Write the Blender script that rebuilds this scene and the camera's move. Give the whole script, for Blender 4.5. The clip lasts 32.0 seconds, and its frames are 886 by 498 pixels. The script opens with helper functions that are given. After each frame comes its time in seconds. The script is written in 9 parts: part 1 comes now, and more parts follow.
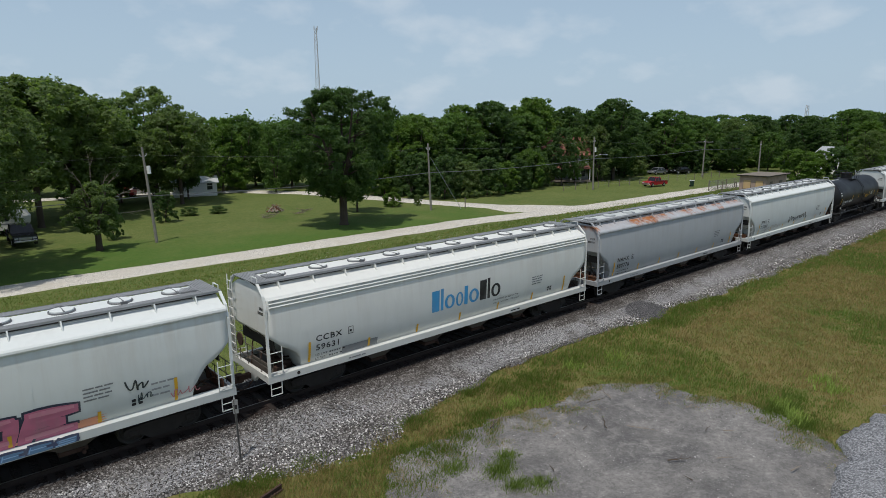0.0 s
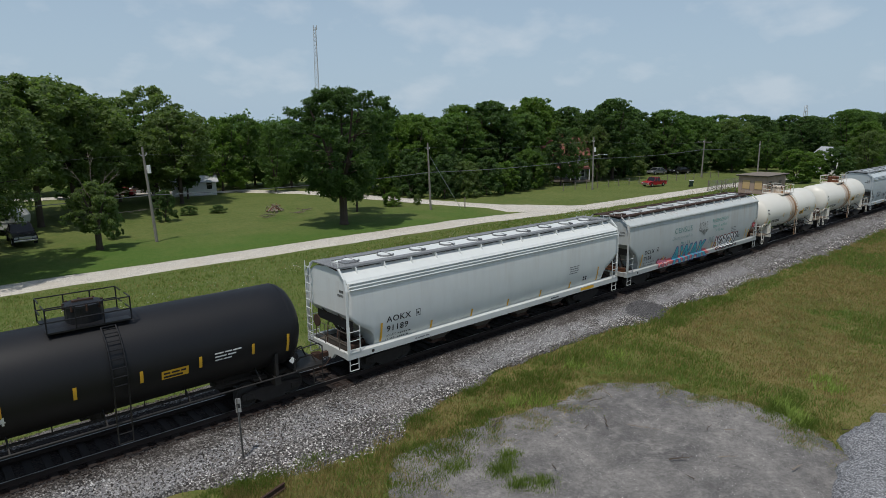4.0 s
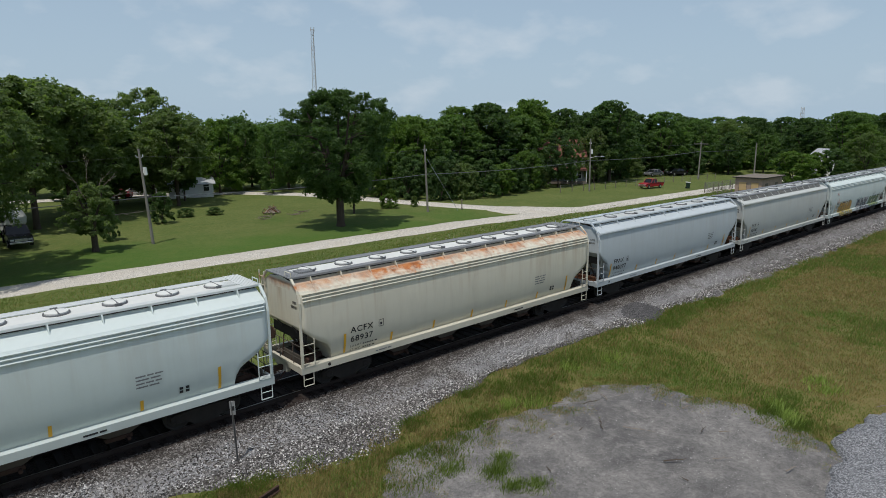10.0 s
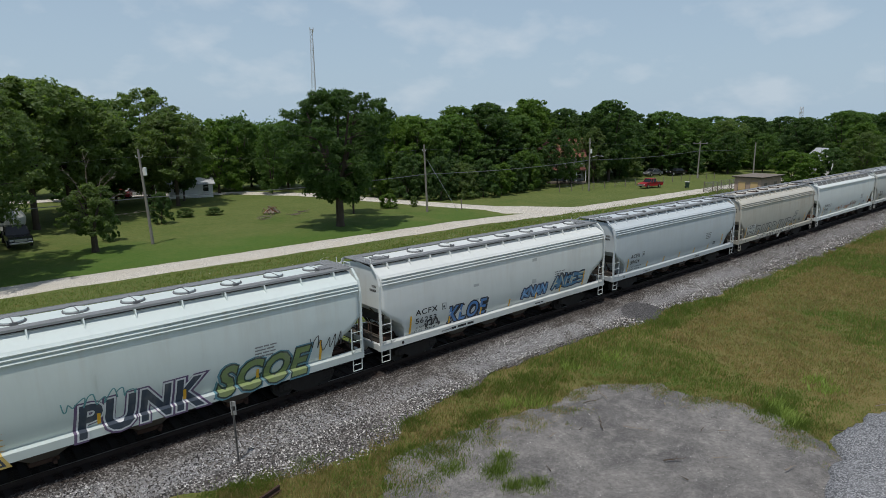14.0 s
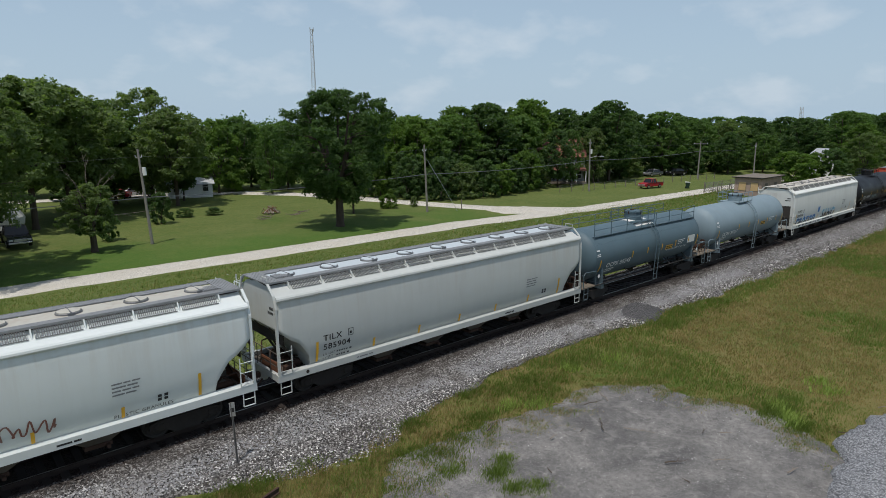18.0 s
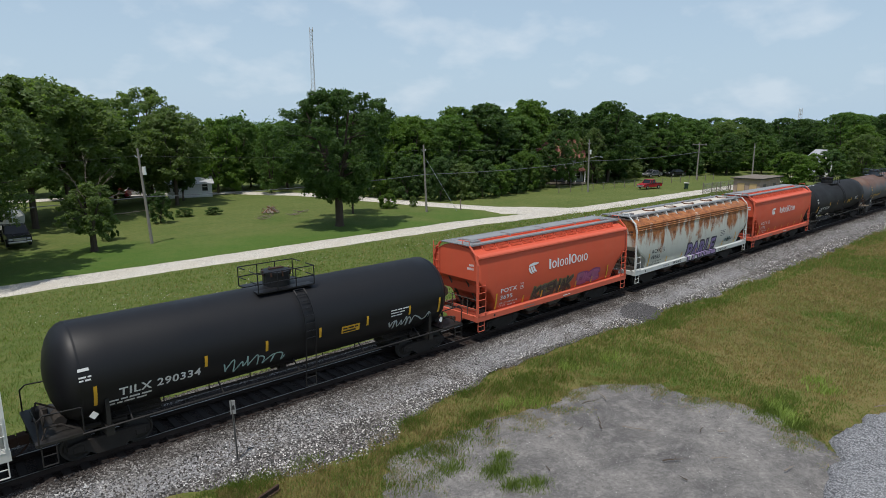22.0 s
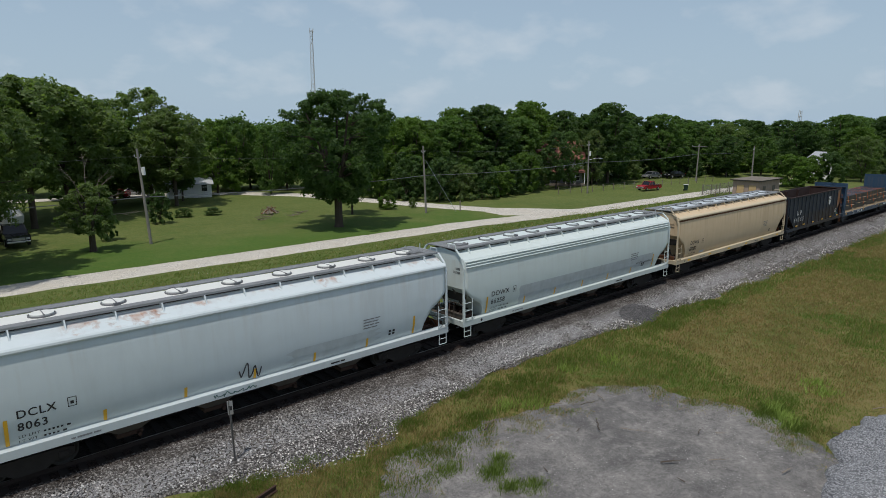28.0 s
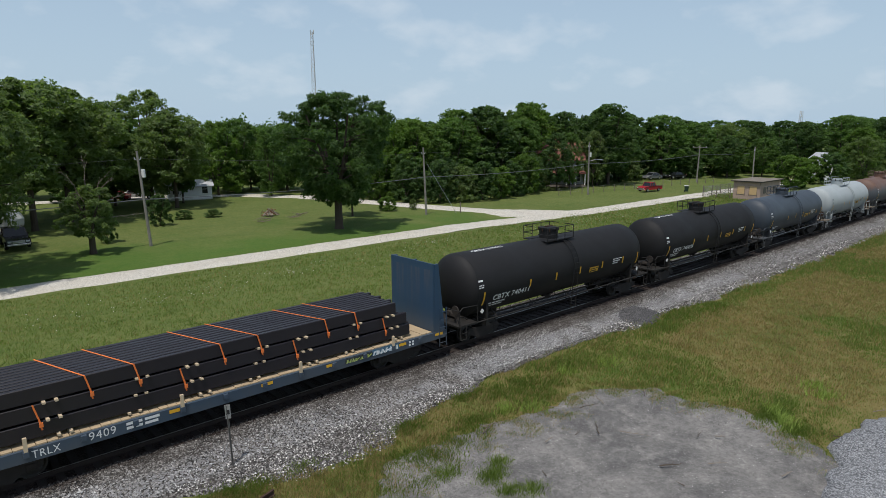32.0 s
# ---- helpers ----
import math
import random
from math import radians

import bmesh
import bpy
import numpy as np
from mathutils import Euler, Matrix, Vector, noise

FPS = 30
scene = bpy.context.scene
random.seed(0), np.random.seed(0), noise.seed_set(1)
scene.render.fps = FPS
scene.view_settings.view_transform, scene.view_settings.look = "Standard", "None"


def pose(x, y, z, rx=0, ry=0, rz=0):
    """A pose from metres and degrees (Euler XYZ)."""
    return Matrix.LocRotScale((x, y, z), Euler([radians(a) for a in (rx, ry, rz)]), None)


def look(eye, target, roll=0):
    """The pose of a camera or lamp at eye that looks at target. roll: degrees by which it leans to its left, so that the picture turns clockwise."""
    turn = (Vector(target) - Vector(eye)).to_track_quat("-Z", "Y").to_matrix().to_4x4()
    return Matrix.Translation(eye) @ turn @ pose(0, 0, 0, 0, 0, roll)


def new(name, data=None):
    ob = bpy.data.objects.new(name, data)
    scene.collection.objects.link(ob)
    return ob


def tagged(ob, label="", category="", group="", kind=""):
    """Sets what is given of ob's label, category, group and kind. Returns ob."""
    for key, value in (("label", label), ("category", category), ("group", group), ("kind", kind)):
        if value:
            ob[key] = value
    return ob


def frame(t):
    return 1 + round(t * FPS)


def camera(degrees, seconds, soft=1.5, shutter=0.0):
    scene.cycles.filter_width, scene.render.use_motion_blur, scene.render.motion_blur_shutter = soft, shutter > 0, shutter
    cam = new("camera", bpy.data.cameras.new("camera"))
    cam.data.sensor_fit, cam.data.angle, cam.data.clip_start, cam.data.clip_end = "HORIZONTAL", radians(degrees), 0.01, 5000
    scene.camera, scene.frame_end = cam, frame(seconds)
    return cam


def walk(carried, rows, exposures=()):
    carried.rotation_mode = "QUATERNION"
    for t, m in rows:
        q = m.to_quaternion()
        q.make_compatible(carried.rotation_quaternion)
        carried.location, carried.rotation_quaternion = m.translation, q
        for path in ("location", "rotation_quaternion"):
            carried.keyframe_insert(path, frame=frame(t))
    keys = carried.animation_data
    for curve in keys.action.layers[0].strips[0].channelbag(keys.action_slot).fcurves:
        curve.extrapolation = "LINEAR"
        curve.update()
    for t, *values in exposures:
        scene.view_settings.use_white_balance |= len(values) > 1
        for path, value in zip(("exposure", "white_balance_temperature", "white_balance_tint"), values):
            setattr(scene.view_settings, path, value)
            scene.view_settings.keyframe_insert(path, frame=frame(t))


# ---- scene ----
# camera: a drone that hovers beside the line and drifts a little
cam = camera(71.5, 32.0, soft=0.6)


def aim(x, y, z, heading, rise, roll):
    """The camera's pose from its place, its heading from +x, its rise and its roll in degrees."""
    h, e = radians(heading), radians(rise)
    way = Vector((math.cos(h) * math.cos(e), math.sin(h) * math.cos(e), math.sin(e)))
    return look((x, y, z), Vector((x, y, z)) + way * 10, roll)


PATH = [(t, aim(*row)) for t, *row in (
    (0, 0.042, 0.115, 10.774, 48.852, -11.267, -0.545),
    (0.5, 0.041, 0.099, 10.772, 48.849, -11.259, -0.567),
    (1, 0.040, 0.091, 10.773, 48.846, -11.254, -0.582),
    (1.5, 0.028, 0.098, 10.772, 48.837, -11.252, -0.588),
    (2, 0.009, 0.116, 10.765, 48.819, -11.254, -0.590),
    (2.5, -0.013, 0.134, 10.756, 48.799, -11.261, -0.580),
    (3, -0.044, 0.150, 10.759, 48.781, -11.272, -0.546),
    (3.5, -0.089, 0.167, 10.775, 48.765, -11.287, -0.490),
    (5.5, -0.012, 0.089, 10.738, 48.686, -11.279, -0.484),
    (6, 0.011, 0.072, 10.746, 48.667, -11.256, -0.483),
    (6.5, 0.027, 0.052, 10.749, 48.654, -11.231, -0.491),
    (7, 0.022, 0.036, 10.748, 48.638, -11.211, -0.501),
    (7.5, 0.000, 0.034, 10.748, 48.611, -11.195, -0.497),
    (8, -0.017, 0.041, 10.748, 48.587, -11.179, -0.482),
    (8.5, -0.016, 0.053, 10.752, 48.572, -11.162, -0.474),
    (9, -0.004, 0.068, 10.763, 48.561, -11.145, -0.474),
    (9.5, 0.003, 0.083, 10.778, 48.548, -11.134, -0.471),
    (10, -0.007, 0.076, 10.790, 48.535, -11.130, -0.464),
    (10.5, -0.018, 0.037, 10.789, 48.526, -11.124, -0.464),
    (11, -0.015, -0.015, 10.777, 48.522, -11.112, -0.491),
    (11.5, -0.005, -0.049, 10.770, 48.519, -11.102, -0.535),
    (12, -0.000, -0.055, 10.773, 48.515, -11.105, -0.567),
    (12.5, -0.003, -0.035, 10.784, 48.508, -11.120, -0.578),
    (13, -0.013, 0.001, 10.796, 48.498, -11.139, -0.573),
    (13.5, -0.032, 0.037, 10.804, 48.487, -11.152, -0.556),
    (14, -0.054, 0.062, 10.810, 48.475, -11.153, -0.528),
    (14.5, -0.069, 0.077, 10.816, 48.465, -11.144, -0.493),
    (16.5, 0.011, 0.064, 10.778, 48.472, -11.144, -0.485),
    (17, 0.025, 0.101, 10.789, 48.472, -11.146, -0.475),
    (17.5, 0.031, 0.133, 10.800, 48.474, -11.146, -0.478),
    (18, 0.013, 0.158, 10.808, 48.467, -11.145, -0.476),
    (18.5, -0.033, 0.165, 10.811, 48.447, -11.143, -0.452),
    (19, -0.088, 0.147, 10.806, 48.425, -11.141, -0.415),
    (19.5, -0.131, 0.111, 10.799, 48.410, -11.143, -0.384),
    (20, -0.146, 0.081, 10.795, 48.406, -11.145, -0.367),
    (20.5, -0.131, 0.070, 10.792, 48.404, -11.139, -0.360),
    (21, -0.105, 0.071, 10.784, 48.395, -11.125, -0.353),
    (21.5, -0.089, 0.073, 10.778, 48.384, -11.111, -0.346),
    (22, -0.086, 0.073, 10.782, 48.375, -11.103, -0.339),
    (22.5, -0.087, 0.064, 10.793, 48.371, -11.095, -0.331),
    (23, -0.087, 0.054, 10.802, 48.368, -11.082, -0.320),
    (23.5, -0.087, 0.053, 10.804, 48.361, -11.067, -0.299),
    (24, -0.082, 0.059, 10.803, 48.354, -11.056, -0.276),
    (24.5, -0.069, 0.062, 10.797, 48.352, -11.049, -0.264),
    (25, -0.049, 0.067, 10.793, 48.352, -11.043, -0.256),
    (25.5, -0.026, 0.078, 10.792, 48.349, -11.039, -0.237),
    (27.5, -0.058, -0.016, 10.761, 48.340, -11.004, -0.212),
    (28, -0.044, 0.047, 10.776, 48.343, -11.001, -0.186),
    (28.5, -0.012, 0.100, 10.783, 48.354, -10.992, -0.168),
    (29, 0.034, 0.127, 10.788, 48.371, -10.973, -0.158),
    (29.5, 0.083, 0.119, 10.792, 48.388, -10.948, -0.166),
    (30, 0.132, 0.086, 10.789, 48.403, -10.923, -0.196),
    (30.5, 0.171, 0.048, 10.780, 48.418, -10.904, -0.231),
    (31, 0.177, 0.025, 10.779, 48.427, -10.893, -0.255),
    (31.5, 0.141, 0.021, 10.798, 48.434, -10.892, -0.274),
    (32, 0.078, 0.029, 10.829, 48.447, -10.895, -0.301),
)]
EXPOSURES = [(0, 0.02), (3, -0.08), (7, -0.02), (10, -0.04), (13, -0.05), (17, 0.0), (21, 0.15), (24, 0.25), (25.5, 0.23), (28, -0.09), (29.5, -0.04), (31, 0.08), (32, 0.12)]
walk(cam, PATH, EXPOSURES)

# ---- sky and sun ----
SUN_WAY = Vector((-0.31, -0.17, 0.93)).normalized()
sun_up = math.asin(SUN_WAY.z)
world = bpy.data.worlds.new("sky")
scene.world = world
world.use_nodes = True
wn, wl = world.node_tree.nodes, world.node_tree.links
wn.clear()
w_out = wn.new("ShaderNodeOutputWorld")
w_bg = wn.new("ShaderNodeBackground")
w_sky = wn.new("ShaderNodeTexSky")
w_sky.sky_type = "NISHITA"
w_sky.sun_disc = False
w_sky.sun_elevation = sun_up
w_sky.sun_rotation = math.atan2(SUN_WAY.x, SUN_WAY.y)
w_sky.air_density, w_sky.dust_density, w_sky.ozone_density = 1.0, 1.6, 1.3
w_bg.inputs["Strength"].default_value = 0.10
# thin drifting cloud, laid out on a plane overhead
w_tc = wn.new("ShaderNodeTexCoord")
w_sep = wn.new("ShaderNodeSeparateXYZ")
wl.new(w_tc.outputs["Generated"], w_sep.inputs[0])
w_add = wn.new("ShaderNodeMath")
w_add.operation = "ADD"
w_add.inputs[1].default_value = 0.42
wl.new(w_sep.outputs["Z"], w_add.inputs[0])
w_div = []
for axis in ("X", "Y"):
    d = wn.new("ShaderNodeMath")
    d.operation = "DIVIDE"
    wl.new(w_sep.outputs[axis], d.inputs[0])
    wl.new(w_add.outputs[0], d.inputs[1])
    w_div.append(d)
w_com = wn.new("ShaderNodeCombineXYZ")
wl.new(w_div[0].outputs[0], w_com.inputs["X"])
wl.new(w_div[1].outputs[0], w_com.inputs["Y"])
w_noise = wn.new("ShaderNodeTexNoise")
w_noise.inputs["Scale"].default_value = 4.2
w_noise.inputs["Detail"].default_value = 5.0
w_noise.inputs["Roughness"].default_value = 0.52
w_noise.inputs["Distortion"].default_value = 0.0
wl.new(w_com.outputs[0], w_noise.inputs["Vector"])
w_ramp = wn.new("ShaderNodeValToRGB")
w_ramp.color_ramp.elements[0].position, w_ramp.color_ramp.elements[1].position = 0.51, 0.70
w_ramp.color_ramp.elements[1].color = (0.46, 0.46, 0.46, 1)
wl.new(w_noise.outputs["Fac"], w_ramp.inputs[0])
# summer haze that pales the sky towards the horizon
w_haze = wn.new("ShaderNodeMapRange")
w_haze.inputs["From Min"].default_value, w_haze.inputs["From Max"].default_value = 0.0, 0.55
w_haze.inputs["To Min"].default_value, w_haze.inputs["To Max"].default_value = 0.92, 0.25
wl.new(w_sep.outputs["Z"], w_haze.inputs["Value"])
w_pale = wn.new("ShaderNodeMix")
w_pale.data_type = "RGBA"
wl.new(w_haze.outputs[0], w_pale.inputs["Factor"])
wl.new(w_sky.outputs["Color"], w_pale.inputs["A"])
w_pale.inputs["B"].default_value = (4.15, 5.45, 6.75, 1)
w_mix = wn.new("ShaderNodeMix")
w_mix.data_type = "RGBA"
wl.new(w_ramp.outputs["Color"], w_mix.inputs["Factor"])
wl.new(w_pale.outputs["Result"], w_mix.inputs["A"])
w_mix.inputs["B"].default_value = (6.3, 6.95, 7.6, 1)
wl.new(w_mix.outputs["Result"], w_bg.inputs["Color"])
wl.new(w_bg.outputs[0], w_out.inputs["Surface"])

sun_data = bpy.data.lights.new("sun", "SUN")
sun_data.energy, sun_data.angle, sun_data.color = 2.9, radians(0.9), (1.0, 0.95, 0.88)
sun = new("sun", sun_data)
sun.matrix_basis = look((0, 0, 60), Vector((0, 0, 60)) - SUN_WAY)

# ---- materials ----
class Nodes:
    """A short hand for building one node material."""

    def __init__(self, name, rough=0.7, metal=0.0, spec=0.4):
        self.mat = bpy.data.materials.new(name)
        self.mat.use_nodes = True
        self.n, self.l = self.mat.node_tree.nodes, self.mat.node_tree.links
        self.bsdf = self.n["Principled BSDF"]
        self.bsdf.inputs["Roughness"].default_value = rough
        self.bsdf.inputs["Metallic"].default_value = metal
        self.bsdf.inputs["Specular IOR Level"].default_value = spec
        self.tc = self.n.new("ShaderNodeTexCoord")

    def put(self, value, socket):
        if isinstance(value, (int, float)):
            socket.default_value = value
        elif isinstance(value, tuple):
            socket.default_value = (*value, 1.0) if len(value) == 3 and len(socket.default_value) == 4 else value
        else:
            self.l.new(value, socket)

    def space(self, scale=(1, 1, 1), kind="Object", turn=(0, 0, 0)):
        m = self.n.new("ShaderNodeMapping")
        m.inputs["Scale"].default_value = scale
        m.inputs["Rotation"].default_value = turn
        self.l.new(self.tc.outputs[kind], m.inputs["Vector"])
        return m.outputs["Vector"]

    def noise(self, vec, scale, detail=4.0, rough=0.55, distort=0.0):
        t = self.n.new("ShaderNodeTexNoise")
        self.l.new(vec, t.inputs["Vector"])
        t.inputs["Scale"].default_value = scale
        t.inputs["Detail"].default_value = detail
        t.inputs["Roughness"].default_value = rough
        t.inputs["Distortion"].default_value = distort
        return t.outputs["Fac"]

    def cells(self, vec, scale, out="Distance", feature="F1"):
        t = self.n.new("ShaderNodeTexVoronoi")
        t.feature = feature
        self.l.new(vec, t.inputs["Vector"])
        t.inputs["Scale"].default_value = scale
        return t.outputs[out]

    def ramp(self, fac, *stops):
        r = self.n.new("ShaderNodeValToRGB")
        e = r.color_ramp.elements
        while len(e) < len(stops):
            e.new(0.5)
        for el, (pos, col) in zip(e, stops):
            el.position = pos
            el.color = (*col, 1) if isinstance(col, tuple) else (col, col, col, 1)
        self.l.new(fac, r.inputs[0])
        return r.outputs["Color"]

    def mix(self, fac, a, b, how="MIX"):
        m = self.n.new("ShaderNodeMix")
        m.data_type, m.blend_type = "RGBA", how
        self.put(fac, m.inputs["Factor"])
        self.put(a, m.inputs["A"])
        self.put(b, m.inputs["B"])
        return m.outputs["Result"]

    def math(self, how, a, b=0.5, c=0.0):
        m = self.n.new("ShaderNodeMath")
        m.operation = how
        for v, s in zip((a, b, c), m.inputs):
            self.put(v, s)
        return m.outputs[0]

    def axis(self, vec, name):
        s = self.n.new("ShaderNodeSeparateXYZ")
        self.l.new(vec, s.inputs[0])
        return s.outputs[name]

    def info(self, out="Random"):
        return self.n.new("ShaderNodeObjectInfo").outputs[out]

    def island(self):
        return self.n.new("ShaderNodeNewGeometry").outputs["Random Per Island"]

    def bump(self, height, strength=0.3, dist=0.02):
        b = self.n.new("ShaderNodeBump")
        b.inputs["Strength"].default_value = strength
        b.inputs["Distance"].default_value = dist
        self.l.new(height, b.inputs["Height"])
        self.l.new(b.outputs[0], self.bsdf.inputs["Normal"])

    def done(self, color, rough=None):
        self.put(color, self.bsdf.inputs["Base Color"])
        if rough is not None:
            self.put(rough, self.bsdf.inputs["Roughness"])
        return self.mat


def plain(name, color, rough=0.6, metal=0.0, vary=0.25, scale=6.0):
    """Paint, wood or metal of one colour, with grain and grime at two scales."""
    m = Nodes(name, rough, metal)
    p = m.space()
    big, fine = m.noise(p, scale * 0.25, 3), m.noise(p, scale * 4, 5)
    c = m.mix(m.ramp(big, (0.3, 0.0), (0.75, vary)), color, tuple(v * 0.55 for v in color))
    c = m.mix(m.ramp(fine, (0.35, 0.0), (0.8, vary * 0.8)), c, tuple(v * 0.7 + 0.01 for v in color))
    m.bump(fine, 0.08, 0.01)
    return m.done(c, m.ramp(big, (0.3, rough), (0.8, min(1.0, rough + 0.15))))


def car_paint(name, color, rust=0.0, rust_from=3.4, grime=0.35, rough=0.5, soot=(0.10, 0.09, 0.075), deep=1.0, reach=1.4, drips=0.18, patchy=1.0, roof_rust=0.25, eave=0.0, runs=0.5, dulled=None):
    """Weathered paint of a railcar: faded patches, rain streaks, dust low down, rust bleeding from the roof edge."""
    m = Nodes(name, rough, 0.0, 0.35)
    p = m.space()
    z = m.axis(p, "Z")
    streak = m.noise(m.space((1.3, 1.3, 0.22)), 1.6, 6, 0.62, 0.6)
    wide = m.noise(m.space((0.35, 0.35, 0.6)), 1.0, 4, 0.55, 0.4)
    fine = m.noise(p, 22.0, 4, 0.6)
    c = m.mix(m.ramp(wide, (0.32, 0.0), (0.72, 0.30)), color, tuple(v * 0.80 for v in color))
    c = m.mix(m.ramp(streak, (0.46, 0.0), (0.78, grime * 0.6)), c, tuple(v * 0.62 + s * 0.3 for v, s in zip(color, soot)))
    # brown drips that run down from the roof edge
    fall = m.n.new("ShaderNodeMapRange")
    fall.inputs["From Min"].default_value, fall.inputs["From Max"].default_value = 1.6, 4.05
    m.l.new(z, fall.inputs["Value"])
    run = m.noise(m.space((1.5, 1.5, 0.10)), 1.7, 6, 0.62, 0.25)
    wet = m.math("MULTIPLY", m.ramp(run, (0.50, 0.0), (0.68, 1.0)), m.math("POWER", fall.outputs[0], 1.4))
    wet = m.math("MULTIPLY", wet, m.math("LESS_THAN", z, 4.07))
    c = m.mix(m.math("MULTIPLY", wet, drips), c, (0.30, 0.165, 0.068))
    # road dust thrown up by the wheels
    low = m.n.new("ShaderNodeMapRange")
    low.inputs["From Min"].default_value, low.inputs["From Max"].default_value = 2.3, 0.9
    m.l.new(z, low.inputs["Value"])
    dust = m.math("MULTIPLY", low.outputs[0], m.ramp(wide, (0.25, 0.25), (0.8, grime * 1.5)))
    c = m.mix(dust, c, tuple(v * 0.45 + s for v, s in zip(color, (0.07, 0.06, 0.045))))
    if rust > 0:
        high = m.n.new("ShaderNodeMapRange")
        high.inputs["From Min"].default_value, high.inputs["From Max"].default_value = rust_from - reach, rust_from + 0.7
        high.inputs["To Min"].default_value, high.inputs["To Max"].default_value = -0.30, 0.34
        m.l.new(z, high.inputs["Value"])
        blotch = m.noise(m.space((1.0, 1.0, 0.45)), 1.3, 8, 0.66, 0.5)
        mean = m.math("ADD", m.math("MULTIPLY", blotch, 1.0 - runs), m.math("MULTIPLY", streak, runs))
        mean = m.math("MULTIPLY_ADD", m.math("ADD", mean, -0.5), patchy, 0.5)
        amount = m.math("ADD", mean, high.outputs[0])
        edge = m.ramp(amount, (0.72 - 0.32 * rust, 0.0), (0.88 - 0.30 * rust, 1.0))
        tone = m.ramp(m.noise(p, 3.0, 6, 0.65), (0.3, (0.12 * deep, 0.042 * deep, 0.018 * deep)), (0.52, (0.32 * deep, 0.115 * deep, 0.036 * deep)), (0.78, (0.43 * deep, 0.205 * deep, 0.075 * deep)))
        if dulled:
            tone = m.mix(0.8, tone, dulled)
        # the roof panels above the slope keep most of their paint
        lid = m.n.new("ShaderNodeMapRange")
        lid.inputs["From Min"].default_value, lid.inputs["From Max"].default_value = 4.34, 4.44
        lid.inputs["To Min"].default_value, lid.inputs["To Max"].default_value = 1.0, roof_rust
        m.l.new(z, lid.inputs["Value"])
        if eave > 0:
            gather = m.ramp(m.noise(m.space((0.55, 0.2, 0.2)), 1.0, 3, 0.5), (0.46, 0.0), (0.54, 1.0))
            edge = m.math("MULTIPLY", edge, m.math("MAXIMUM", gather, 1.0 - eave))
        c = m.mix(m.math("MULTIPLY", edge, lid.outputs[0]), c, tone)
    m.bump(fine, 0.05, 0.01)
    return m.done(c, m.ramp(wide, (0.3, rough), (0.8, rough + 0.2)))


LETTER_BLACK = plain("letter_black", (0.02, 0.02, 0.022), 0.6, vary=0.2)
LETTER_GREY = plain("faded_print", (0.20, 0.205, 0.21), 0.6, vary=0.3)
LETTER_WHITE = plain("letter_white", (0.72, 0.73, 0.73), 0.6, vary=0.2)
STRIPE_YELLOW = plain("reflective_yellow", (0.72, 0.40, 0.03), 0.4, vary=0.25)
STRIPE_WHITE = plain("reflective_white", (0.75, 0.75, 0.72), 0.4, vary=0.2)
GRIMY = plain("grimy_grey_brown_steel", (0.105, 0.090, 0.075), 0.8, 0.1, 0.7, 5)
UNDER = plain("brake_dust_black", (0.034, 0.028, 0.024), 0.85, vary=0.5, scale=3)
TRUCK_CAST = plain("dusty_cast_steel", (0.032, 0.027, 0.024), 0.85, 0.1, 0.6, 6)
STEEL_DARK = plain("oily_dark_steel", (0.035, 0.031, 0.028), 0.6, 0.2, 0.5, 4)
TREAD = plain("polished_wheel_tread", (0.28, 0.27, 0.26), 0.35, 0.9, 0.3)
DECK_GRIME = plain("grimy_tan_deck_grating", (0.20, 0.165, 0.125), 0.85, 0.1, 0.7, 5)
CHAIN = plain("dull_chain_link", (0.16, 0.165, 0.17), 0.6, 0.3, 0.3, 8)
GALV = plain("galvanised_grating", (0.265, 0.275, 0.28), 0.6, 0.2, 0.3, 8)
HATCH_STEEL = plain("hatch_steel", (0.19, 0.195, 0.20), 0.5, 0.3, 0.4, 5)
RUST = plain("rusty_steel", (0.17, 0.068, 0.032), 0.85, 0.1, 0.6, 5)
RUST_DARK = plain("dark_rusty_steel", (0.058, 0.031, 0.021), 0.85, 0.1, 0.6, 4)
WOOD_GREY = plain("weathered_grey_wood", (0.20, 0.17, 0.14), 0.85, 0.0, 0.6, 7)
WOOD_DECK = plain("sunbleached_deck_wood", (0.46, 0.35, 0.22), 0.8, 0.0, 0.6, 5)
WOOD_NEW = plain("new_pine_blocks", (0.55, 0.44, 0.30), 0.75, 0.0, 0.35, 9)
PLY = plain("plywood_boarding", (0.62, 0.43, 0.22), 0.8, 0.0, 0.4, 3)
STRAP = plain("orange_webbing", (0.80, 0.20, 0.045), 0.6, 0.0, 0.25, 10)
RAIL_STEEL = plain("oily_rusty_rail_steel", (0.032, 0.021, 0.017), 0.8, 0.1, 0.5, 4)
CREO = plain("creosoted_tie_wood", (0.024, 0.017, 0.014), 0.9, 0.0, 0.6, 6)
GLASS_DARK = plain("dark_window_glass", (0.012, 0.015, 0.018), 0.12, 0.0, 0.1)
TYRE = plain("black_tyre_rubber", (0.015, 0.015, 0.016), 0.8, 0.0, 0.2)
CHROME = plain("dull_chrome", (0.55, 0.55, 0.56), 0.25, 0.9, 0.2)
CERAMIC = plain("pale_porcelain", (0.55, 0.56, 0.57), 0.3, 0.0, 0.1)
POLE_WOOD = plain("grey_pole_wood", (0.25, 0.235, 0.21), 0.9, 0.0, 0.55, 5)
WIRE = plain("grey_cable", (0.16, 0.165, 0.17), 0.6, 0.0, 0.1)
